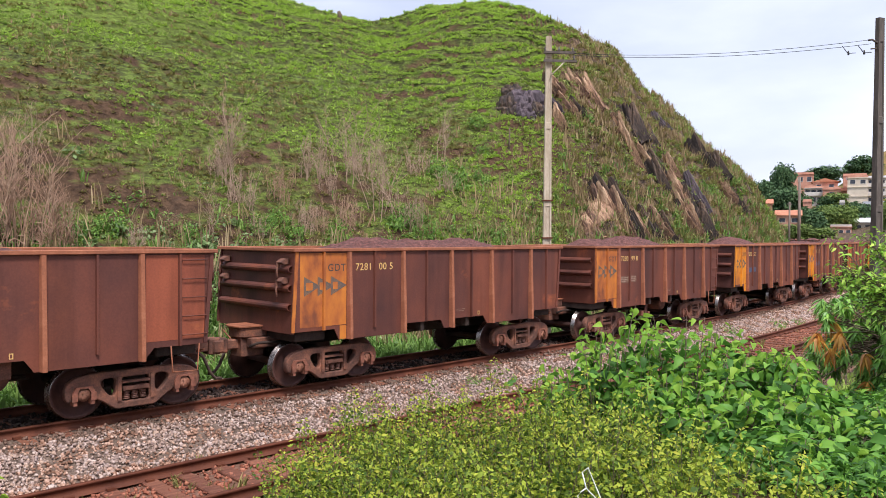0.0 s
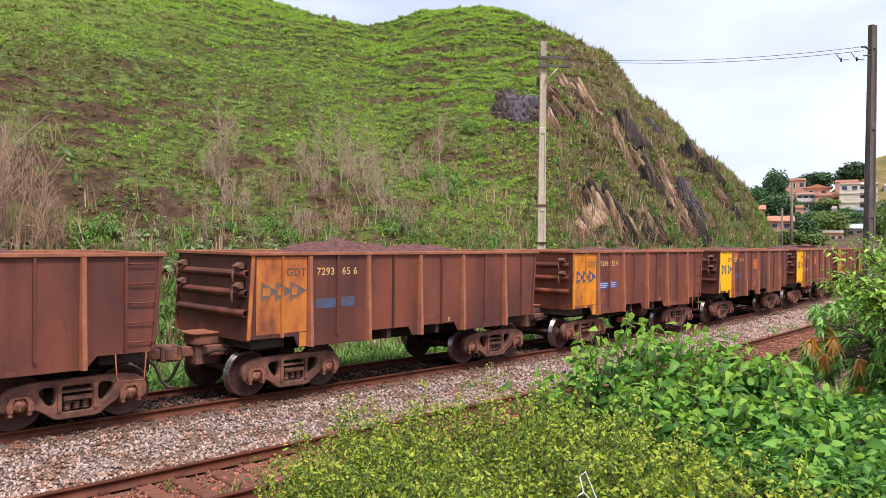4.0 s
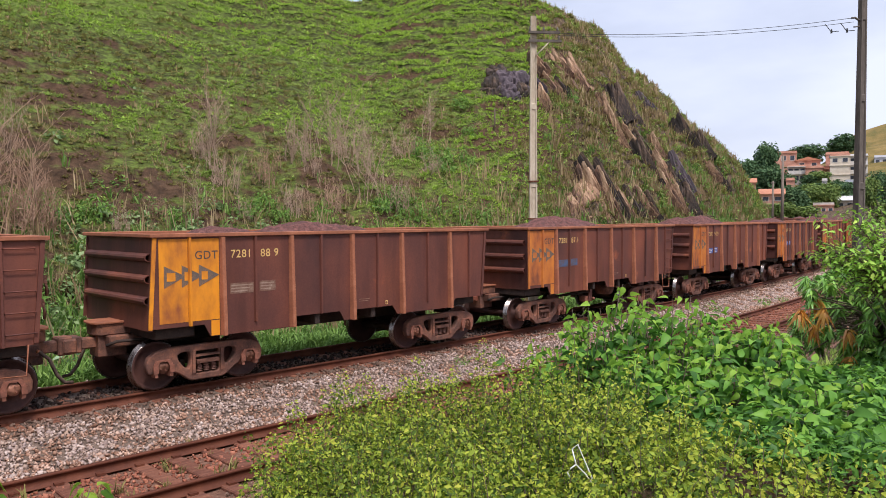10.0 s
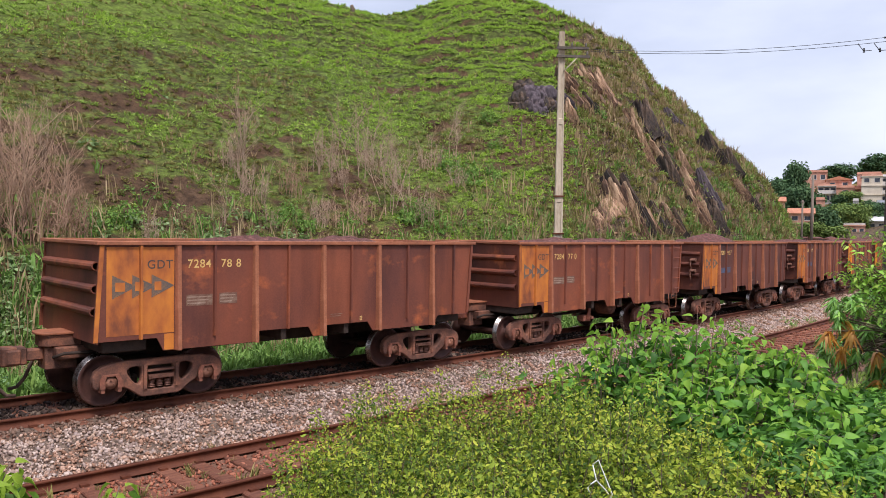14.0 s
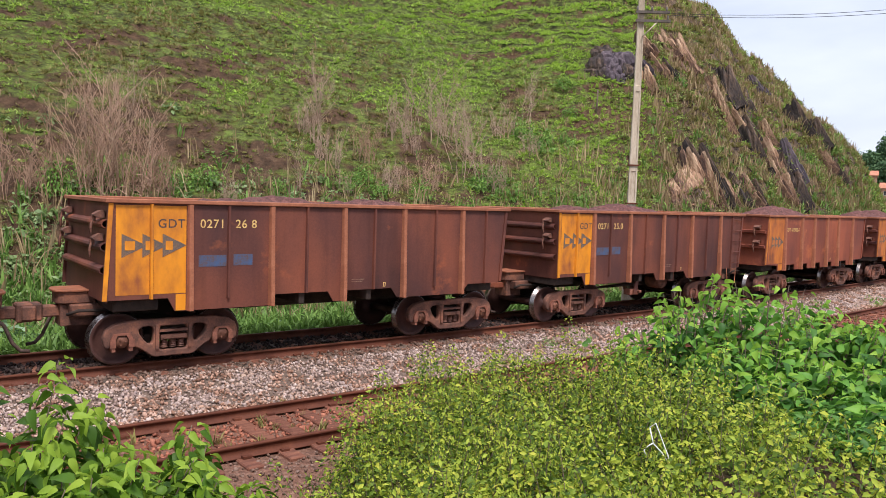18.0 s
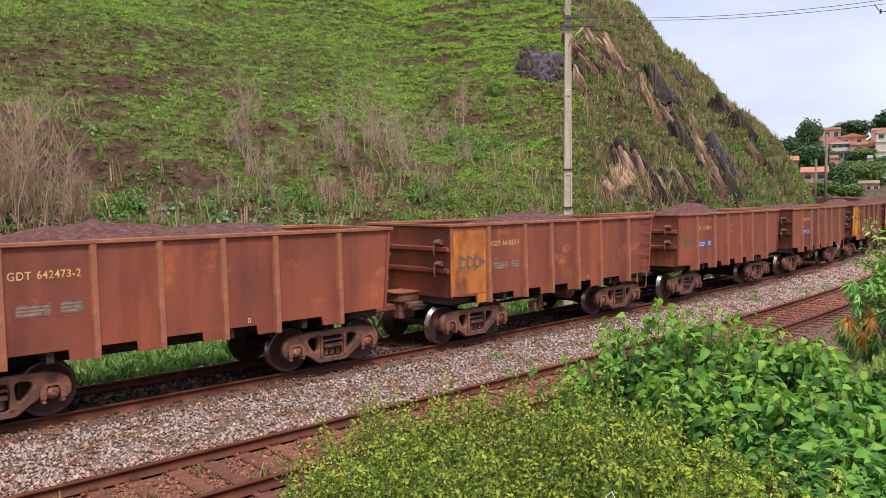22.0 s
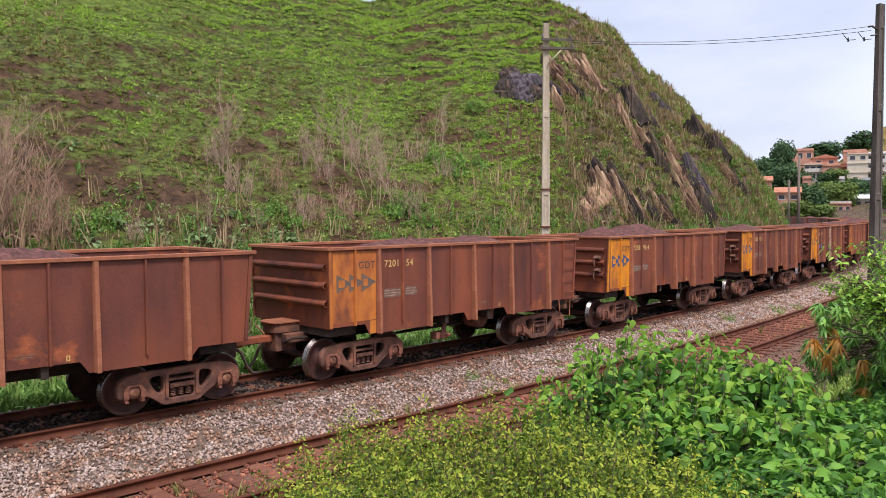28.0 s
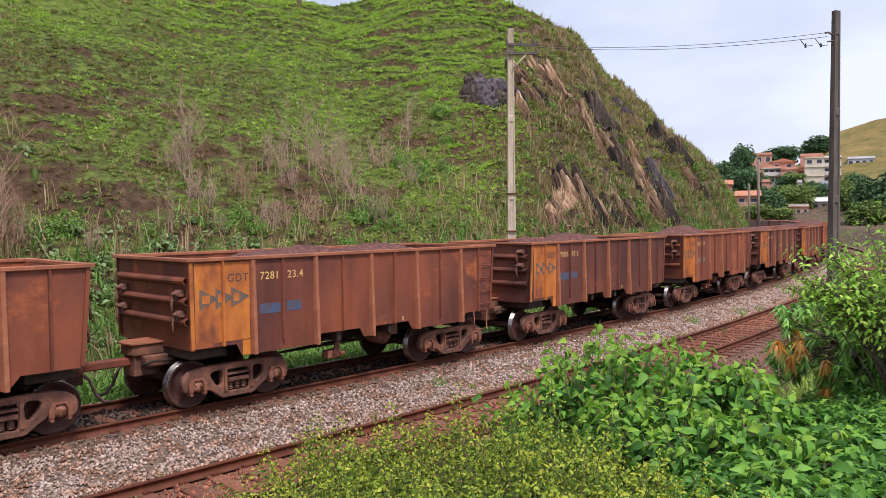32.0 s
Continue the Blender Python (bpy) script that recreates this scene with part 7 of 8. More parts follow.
M_SHRUB = island("shrub_leaf", [(0.0, (0.0622, 0.136, 0.0253)), (0.5, (0.124, 0.253, 0.0379)), (1.0, (0.27, 0.434, 0.0756))], 0.5, 0.3, 0.25)
M_PALELEAF = island("castor_leaf", [(0.0, (0.117, 0.208, 0.091)), (0.5, (0.208, 0.338, 0.169)), (1.0, (0.338, 0.468, 0.286))], 0.5, 0.35, 0.25)
SHRUBS = [(10.0, 13.4, 1.2), (9.4, 13.4, 0.9), (16.8, 13.9, 0.9), (17.0, 13.0, 1.0), (23.0, 12.9, 1.1), (22.3, 12.8, 0.9), (27.3, 15.5, 1.1), (27.1, 13.8, 1.3), (29.4, 14.4, 1.0), (18.7, 12.3, 0.9), (23.2, 11.6, 1.0), (12.5, 13.0, 0.8), (26.4, 10.4, 0.9),
          (8.4, 13.0, 1.0), (15.7, 13.3, 0.9), (20.5, 11.6, 0.9), (5.0, 12.5, 1.1), (2.5, 12.0, 1.2), (14.2, 11.4, 1.0), (24.8, 10.2, 0.8), (33.0, 18.2, 1.0), (31.5, 16.2, 0.9), (36.2, 14.2, 0.8), (41.0, 16.0, 0.9), (46.0, 14.0, 0.8), (51.0, 12.6, 0.9)]


def build_shrubs():
    rng = random.Random(81)
    kinds = []
    for q in range(4):
        V, F = leaf_clump(90 + q, 620, 1.0, 1.1, (0.08, 0.17))
        ob = mesh_of("shrub", V, F, M_SHRUB)
        kinds.append(ob.data)
        bpy.data.objects.remove(ob)
    for x, y, r in SHRUBS:
        z = float(ground_z(np.array([x]), np.array([y]))[0])
        ob = new("green_shrub", kinds[rng.randrange(4)])
        ob.matrix_world = Matrix.Translation((x, y, z - 0.1)) @ Matrix.Rotation(rng.uniform(0, 6.28), 4, "Z") @ Matrix.Diagonal((r * 0.75, r * 0.75, r * rng.uniform(0.8, 1.2), 1))
        tagged(ob, "low leafy green shrub on the grassy slope", "shrub", "green shrubs on the slope")
    # pale broad-leaved plants beyond the line
    V, F = leaf_clump(99, 260, 1.0, 1.0, (0.22, 0.4))
    ob = mesh_of("plant", V, F, M_PALELEAF)
    pale = ob.data
    bpy.data.objects.remove(ob)
    for x, y, r in ((2.6, 5.6, 0.8), (1.4, 6.4, 1.0), (4.2, 5.0, 0.6), (-0.4, 6.8, 1.1), (6.4, 5.8, 0.7), (9.0, 4.9, 0.45), (12.5, 5.6, 0.5), (16.2, 5.3, 0.5)):
        z = float(ground_z(np.array([x]), np.array([y]))[0])
        ob = new("broadleaf_weed", pale)
        ob.matrix_world = Matrix.Translation((x, y, z - 0.05)) @ Matrix.Rotation(rng.uniform(0, 6.28), 4, "Z") @ Matrix.Diagonal((r, r, r * 1.1, 1))
        tagged(ob, "pale green large-leaved weed beside the line", "plant", "weeds beyond the line")
    # small plants in the ballast
    V, F = leaf_clump(98, 120, 1.0, 1.1, (0.15, 0.3))
    ob = mesh_of("plant", V, F, M_WEED)
    weed = ob.data
    bpy.data.objects.remove(ob)
    for s, v, r in ((12.9, -1.15, 0.26), (26.8, -1.3, 0.4), (31.0, -1.7, 0.45), (33.0, -1.9, 0.35), (24.5, -2.1, 0.2), (17.2, -0.9, 0.12), (16.0, -1.3, 0.14)):
        p, a = line_at(s, v)
        ob = new("ballast_weed", weed)
        ob.matrix_world = Matrix.Translation((p.x, p.y, float(np.interp(v, [-2.3, -1.9, -0.75], [-0.53, -0.5, -0.2])) - 0.03)) @ Matrix.Diagonal((r, r, r * 0.9, 1))
        tagged(ob, "small dark green weed growing in the ballast", "plant", "weeds in the ballast", "stuff")


build_dry()
build_shrubs()


def build_stump():
    """A dark broken stump on the saddle of the hill."""
    x, y = 47.0, 51.4
    bm = bmesh.new()
    tube(bm, [(0, 0, -0.3), (0.05, 0, 0.4), (-0.1, 0, 0.75)], 0.3, 0.16, 7)
    tube(bm, [(0.05, 0, 0.3), (0.4, 0.1, 0.5)], 0.14, 0.06, 6)
    w = empty("tree_stump", Matrix.Translation((x, y, float(ground_z(np.array([x]), np.array([y]))[0]))), "dark broken tree stump on the hill's saddle", "stump")
    part("stump_wood", bm, M_BARK, w)


build_stump()
n = 1500
_rng = np.random.RandomState(88)
scrub("bank_scrub", np.where(_rng.uniform(0, 1, n) < 0.7, _rng.uniform(8.6, 14.5, n), _rng.uniform(5.4, 8.6, n)), _rng.uniform(-13.0, -11.2, n) + np.where(_rng.uniform(0, 1, n) < 0.4, 1.6, 0), (0.12, 0.26), M_BROAD, "low leafy green plants on the near bank", 89, 24, (0.35, 0.6), *leaf_template(1.0, 0.5, 0.05, 0.3, 0.4, 3))

# ---- rocks on the nose of the hill ----
def slab_mesh(seed):
    """A broken plate of rock, long in z, with stepped faces and split ends."""
    bm = bmesh.new()
    box(bm, -0.5, 0.5, -0.5, 0.5, -0.5, 0.5)
    bmesh.ops.subdivide_edges(bm, edges=list(bm.edges), cuts=9, use_grid_fill=True)
    off = Vector((seed * 3.1, seed * 1.7, 0))
    for v in bm.verts:
        q = v.co.copy()
        layer = noise.cell((math.floor(q.x * 5.5 + 0.8 * noise.noise(q * 2 + off)) + 0.5, seed, 3))
        block = noise.cell((q.x * 3 + seed, q.z * 2.5 + seed, q.y * 2 + 0.5))
        fine = Vector((noise.noise(q * 7 + off), noise.noise(q * 7 + off + Vector((9, 0, 0))), noise.noise(q * 5 + off)))
        v.co.y += 0.26 * layer + 0.1 * block
        v.co.z += (0.3 * layer + 0.14 * block) * (q.z + 0.6)
        v.co.x *= 1 - 0.3 * max(0.0, q.z) - 0.12 * abs(q.z)
        v.co += fine * 0.05
    me = bpy.data.meshes.new("slab")
    bm.to_mesh(me)
    bm.free()
    return me


def boulder_mesh(seed):
    """A rounded, cracked lump of rock."""
    bm = bmesh.new()
    bmesh.ops.create_icosphere(bm, subdivisions=5, radius=1.0)
    off = Vector((seed * 1.3, seed * 0.7, seed * 0.37))
    for v in bm.verts:
        q = v.co.copy()
        d = noise.voronoi(q * 0.95 + off)[0]
        v.co *= 1 + 0.25 * noise.noise(q * 1.3 + off) + 0.1 * noise.noise(q * 4.1 + off) - 0.9 * max(0.0, 0.18 - (d[1] - d[0])) + 0.09 * noise.noise(q * 2.3 + off)
    me = bpy.data.meshes.new("boulder")
    bm.to_mesh(me)
    bm.free()
    return me


def outcrop(label, slabs):
    """Slabs bedded in the slope: place, width and length in its face, and tone (dark, tan or grey)."""
    rng = random.Random(len(label))
    x0, y0 = slabs[0][:2]
    z0 = float(ground_z(np.array([x0]), np.array([y0]))[0])
    w = empty("rock_outcrop", Matrix.Translation((x0, y0, z0)), label, "rock", "rocks on the hillside")
    for x, y, wd, ln, tone in slabs:
        q = np.array([x, x + 0.7, x - 0.7, x, x]), np.array([y, y, y, y + 0.7, y - 0.7])
        g = hill_base(*q)
        z = float(ground_z(q[0][:1], q[1][:1])[0])
        out = Vector((-(g[1] - g[2]) / 1.4, -(g[3] - g[4]) / 1.4, 1.0)).normalized()
        up = (Vector((0, 0, 1)) - out * out.z).normalized()
        up = Matrix.Rotation(radians(2 + rng.uniform(-8, 8)), 3, out) @ up
        up = (up + out * rng.uniform(0.05, 0.2)).normalized()
        side = up.cross(out).normalized() * -1
        face = up.cross(side)
        turn = Matrix((side, face, up)).transposed().to_4x4()
        th = rng.uniform(0.9, 1.3)
        ob = new("slab", SLABS[rng.randrange(6) + 6 * tone])
        ob.parent = w
        ob.matrix_local = Matrix.Translation(Vector((x - x0, y - y0, z - z0)) - out * (th * 0.44 - rng.uniform(0.0, 0.14))) @ turn @ Matrix.Diagonal((wd * 1.12, th, ln * 0.86, 1))


def build_rocks():
    for m in (M_ROCK, M_ROCK_TAN, M_ROCK_GREY):
        for q in range(6):
            SLABS.append(slab_mesh(q))
            SLABS[-1].materials.append(m)
    w = empty("rock_outcrop", Matrix.Translation((37.2, 18.2, float(ground_z(np.array([37.2]), np.array([18.2]))[0]))), "dark purplish outcrop of rounded rock high on the slope", "rock", "rocks on the hillside")
    rng = random.Random(9)
    for x, y, r, tone in ((36.2, 18.6, 0.95, 0), (36.7, 18.0, 0.8, 2), (37.3, 18.4, 1.0, 2), (37.8, 17.7, 0.75, 0), (38.3, 18.3, 1.0, 2), (37.4, 19.2, 0.9, 0), (36.9, 17.4, 0.55, 2)):
        ob = new("boulder", boulder_mesh(rng.randrange(99)))
        ob.data.materials.append((M_ROCK, M_ROCK, M_ROCK_GREY)[tone])
        ob.parent = w
        ob.matrix_local = Matrix.Translation((x - 37.2, y - 18.2, float(ground_z(np.array([x]), np.array([y]))[0]) - w.location.z - r * 0.35)) @ Matrix.Rotation(rng.uniform(0, 6.28), 4, "Z") @ Matrix.Diagonal((r, r * 0.9, r * 1.15, 1))
    outcrop("tan rock slabs standing out of the grass", [(44.0, 17.9, 1.5, 3.6, 1), (43.3, 18.6, 0.75, 2.9, 1), (40.7, 17.3, 0.7, 2.8, 1), (38.6, 16.4, 0.8, 2.0, 1), (41.2, 16.8, 0.46, 1.8, 0), (40.8, 18.6, 0.7, 1.9, 1), (39.6, 17.6, 0.6, 1.8, 2)])
    outcrop("leaning slabs of dark and tan rock", [(47.0, 16.0, 1.7, 2.6, 0), (48.1, 15.5, 1.3, 2.6, 0), (44.4, 15.1, 0.55, 3.5, 1), (43.8, 14.2, 0.5, 2.8, 1), (53.0, 17.8, 1.1, 1.7, 2), (46.0, 15.2, 0.7, 2.4, 1)])
    outcrop("narrow band of tan and dark rock down the nose", [(45.3, 13.4, 0.65, 3.3, 1), (44.2, 12.1, 0.55, 3.2, 0), (45.3, 11.8, 1.1, 2.6, 1), (47.7, 13.6, 0.45, 2.0, 1), (46.4, 13.8, 0.6, 2.4, 0)])
    outcrop("steep dark rock slabs with tan stripes at the hill's foot", [(34.4, 10.1, 1.7, 2.6, 1), (35.3, 10.3, 1.1, 2.9, 1), (36.2, 10.6, 0.65, 3.3, 0), (35.9, 9.9, 0.4, 3.0, 1), (36.9, 10.2, 0.6, 3.3, 0), (37.7, 10.0, 0.38, 2.4, 1), (38.7, 9.9, 0.9, 2.0, 0), (39.5, 9.8, 0.5, 1.8, 1), (40.4, 9.9, 0.5, 1.7, 0), (33.3, 10.3, 0.75, 1.6, 1)])
    outcrop("grey and dark rock slabs above the line", [(47.9, 12.0, 1.0, 2.7, 2), (45.8, 11.4, 0.4, 2.3, 0), (46.4, 10.5, 1.3, 2.1, 0), (45.1, 10.7, 0.45, 1.8, 1), (44.4, 11.1, 0.7, 2.3, 1)])
    outcrop("dark rocks among the dry grass of the nose", [(54.8, 12.3, 0.5, 1.9, 0), (60.1, 14.0, 0.5, 1.9, 0), (54.9, 13.7, 0.55, 2.2, 0), (53.2, 14.4, 0.6, 2.4, 0), (53.3, 12.4, 0.45, 1.6, 1)])


SLABS = []
M_ROCK_GREY = mat("rock_grey", [(0.3, (0.035, 0.028, 0.033)), (0.5, (0.085, 0.067, 0.078)), (0.7, (0.17, 0.13, 0.14))], 0.9, 0.85, 0.0, 0.8, 6.0, stretch=(4, 2, 1), bump_dist=0.12)
build_rocks()


# ---- poles, wires and posts ----
def double_t_pole(name, at, top, w0, w1, material, turn, label):
    """A tapering concrete pole with recessed panels in two of its faces."""
    z0 = float(ground_z(np.array([at[0]]), np.array([at[1]]))[0]) - 0.1
    w = empty(name, Matrix.Translation((at[0], at[1], z0)) @ Matrix.Rotation(radians(turn), 4, "Z"), label, "utility pole", "poles beside the line")
    h = top - z0
    bm = bmesh.new()
    def ring(wd, z, inset):
        t = wd * 0.62
        pts = [(-wd / 2, -t / 2), (-wd * 0.3, -t / 2), (-wd * 0.26, -t / 2 + inset), (wd * 0.26, -t / 2 + inset), (wd * 0.3, -t / 2), (wd / 2, -t / 2), (wd / 2, t / 2), (wd * 0.3, t / 2), (wd * 0.26, t / 2 - inset), (-wd * 0.26, t / 2 - inset), (-wd * 0.3, t / 2), (-wd / 2, t / 2)]
        return [bm.verts.new((x, y, z * h)) for x, y in pts]

    rings = []
    for u, inset in ((0.0, 0.0), (0.2, 0.0), (0.203, 0.03), (0.45, 0.03), (0.453, 0.0), (0.47, 0.0), (0.473, 0.03), (0.7, 0.03), (0.703, 0.0), (0.72, 0.0), (0.723, 0.025), (0.93, 0.025), (0.933, 0.0)):
        rings.append(ring(w0 + (w1 - w0) * u, u, inset))
    rings.append(ring(w1, 1.0, 0.0))
    for r0, r1 in zip(rings, rings[1:]):
        for q in range(12):
            bm.faces.new((r0[q], r0[(q + 1) % 12], r1[(q + 1) % 12], r1[q]))
    bm.faces.new(rings[0])
    bm.faces.new(rings[-1])
    bmesh.ops.recalc_face_normals(bm, faces=list(bm.faces))
    part("shaft", bm, material, w)
    return w, z0


P1, P2 = (21.9, 3.9), (25.4, -5.9)


def insulator(bm, p, r=0.05, h=0.16):
    prof = [(0.015, 0), (r, 0.01), (r * 0.6, 0.05), (r * 0.95, 0.07), (r * 0.5, 0.11), (r * 0.7, 0.13), (0.015, h)]
    tmp = bmesh.new()
    lathe(tmp, prof, 8, "z")
    bmesh.ops.translate(tmp, verts=list(tmp.verts), vec=p)
    me = bpy.data.meshes.new("tmp")
    tmp.to_mesh(me)
    tmp.free()
    bm.from_mesh(me)
    bpy.data.meshes.remove(me)


def build_poles():
    pole, z0 = double_t_pole("concrete_pole", P1, 10.35, 0.34, 0.2, M_CONCRETE, -40, "weathered tan concrete utility pole with crossarms")
    for z, l in ((9.75, 0.95), (9.45, 1.0)):
        bm = bmesh.new()
        box(bm, -0.2, l, -0.17, -0.09, z - z0 - 0.045, z - z0 + 0.045)
        part("crossarm", bm, M_CONCRETE_DARK, pole)
    bm = bmesh.new()
    tube(bm, [(0.05, -0.13, 8.9 - z0), (0.55, -0.13, 9.42 - z0)], 0.025, seg=6)
    part("brace", bm, M_CONCRETE, pole)
    for x, z in ((-0.15, 9.79), (0.35, 9.79), (0.85, 9.79), (0.9, 9.49)):
        bm = bmesh.new()
        insulator(bm, (x, -0.13, z - z0))
        part("insulator", bm, M_CERAMIC, pole)
    for q in range(4):
        bm = bmesh.new()
        box(bm, -0.19, 0.19, -0.13, 0.13, 1.2 + 1.35 * q, 1.25 + 1.35 * q)
        part("steel_band", bm, M_RAIL, pole)
    pole2, z2 = double_t_pole("concrete_pole", P2, 9.75, 0.36, 0.22, M_CONCRETE_DARK, -20, "dark weathered concrete utility pole with wall brackets")
    bm = bmesh.new()
    tube(bm, [(-0.05, 0, 8.98 - z2), (-0.3, 0.02, 9.08 - z2), (-0.42, 0.05, 9.06 - z2)], 0.03, seg=6)
    tube(bm, [(-0.05, 0, 8.85 - z2), (-0.35, 0.02, 8.8 - z2)], 0.022, seg=6)
    part("bracket_arm", bm, M_CONCRETE_DARK, pole2)
    # wires with sag between the poles
    a1 = [Vector((P1[0] + 0.55, P1[1] - 0.6, 9.74)), Vector((P1[0] + 0.6, P1[1] - 0.65, 9.67))]
    b1 = [Vector((P2[0] - 0.38, P2[1] + 0.18, 9.06)), Vector((P2[0] - 0.32, P2[1] + 0.14, 8.95))]
    for a, b in zip(a1, b1):
        bm = bmesh.new()
        tube(bm, [a.lerp(b, u) - Vector((0, 0, 0.22 * 4 * u * (1 - u))) for u in [q / 14 for q in range(15)]], 0.008, seg=5)
        w = empty("overhead_wire", Matrix.Identity(4), "thin dark overhead wire strung between the poles", "wire", "wires between the poles")
        part("strand", bm, M_WIRE, w)
    a, b = b1
    for u in (0.03, 0.075):
        bm = bmesh.new()
        p = a1[0].lerp(a, 1 - u) - Vector((0, 0, 0.15))
        tube(bm, [p, p + Vector((0.12, -0.12, -0.22)), p + Vector((0.3, -0.28, -0.2))], 0.012, seg=5)
        insulator(bm, p + Vector((0.13, -0.13, -0.27)), 0.035, 0.08)
        part("jumper_loop", bm, M_WIRE, w)
    # leaning fence posts on the slope
    for x, y, h, lean in ((21.2, 7.6, 1.7, -10), (24.9, 9.4, 1.0, -4), (33.0, 15.6, 1.3, 3)):
        z = float(ground_z(np.array([x]), np.array([y]))[0])
        bm = bmesh.new()
        tube(bm, [(0, 0, -0.2), (0.02, 0, h * 0.5), (0, 0.02, h)], 0.06, 0.045, 7)
        w = empty("fence_post", Matrix.Translation((x, y, z)) @ Matrix.Rotation(radians(lean), 4, "Y"), "old dark wooden fence post on the slope", "post", "fence posts on the slope")
        part("post_shaft", bm, M_BARK, w)
    # slender poles farther along the line
    for x, y, top, arm in ((85.6, 20.1, 9.8, 0.0), (120.5, 35.3, 8.7, 1.6)):
        z = float(ground_z(np.array([x]), np.array([y]))[0])
        w = empty("far_pole", Matrix.Translation((x, y, z)), "slender grey utility pole far along the line", "utility pole", "poles beside the line")
        bm = bmesh.new()
        tube(bm, [(0, 0, -0.1), (0, 0, top - z)], 0.2, 0.13, 8)
        part("shaft", bm, M_CONCRETE_FAR, w)
        if arm:
            bm = bmesh.new()
            box(bm, -arm / 2, arm / 2, -0.06, 0.06, top - z - 0.4, top - z - 0.25)
            part("crossarm", bm, M_CONCRETE_DARK, w)


M_CERAMIC = mat("ceramic", [(0.3, (0.12, 0.1, 0.09)), (0.7, (0.25, 0.22, 0.2))], 5.0, 0.3, 0.0, 0.0)
build_poles()


# ---- the village on the far slope ----
M_BRICKWALL = mat("far_brick", [(0.3, (0.4121, 0.1944, 0.135)), (0.55, (0.5724, 0.3024, 0.216)), (0.75, (0.6869, 0.4212, 0.324))], 0.8, 0.9, 0.0, 0.1, 5.0, coords="World")
M_RENDER = mat("far_render", [(0.3, (0.5, 0.46, 0.42)), (0.7, (0.68, 0.64, 0.6))], 0.5, 0.9, 0.0, 0.05, 4.0, coords="World")
M_RENDER_GREY = mat("far_render_grey", [(0.3, (0.4, 0.42, 0.46)), (0.7, (0.55, 0.57, 0.62))], 0.5, 0.9, 0.0, 0.05, 4.0, coords="World")
M_ROOF = mat("far_tile", [(0.3, (0.36, 0.14, 0.08)), (0.7, (0.55, 0.25, 0.15))], 1.2, 0.9, 0.0, 0.2, 6.0, coords="World")
M_SHEET = mat("far_sheet_roof", [(0.3, (0.55, 0.55, 0.56)), (0.7, (0.72, 0.72, 0.73))], 0.8, 0.6, 0.0, 0.05, 6.0, coords="World")
M_GLASS_DARK = mat("far_window", [(0.3, (0.03, 0.035, 0.045)), (0.7, (0.08, 0.09, 0.11))], 1.0, 0.25, 0.0, 0.0)


def polar(az, d):
    a = radians(az)
    return EYE[0] + d * math.sin(a), EYE[1] + d * math.cos(a)


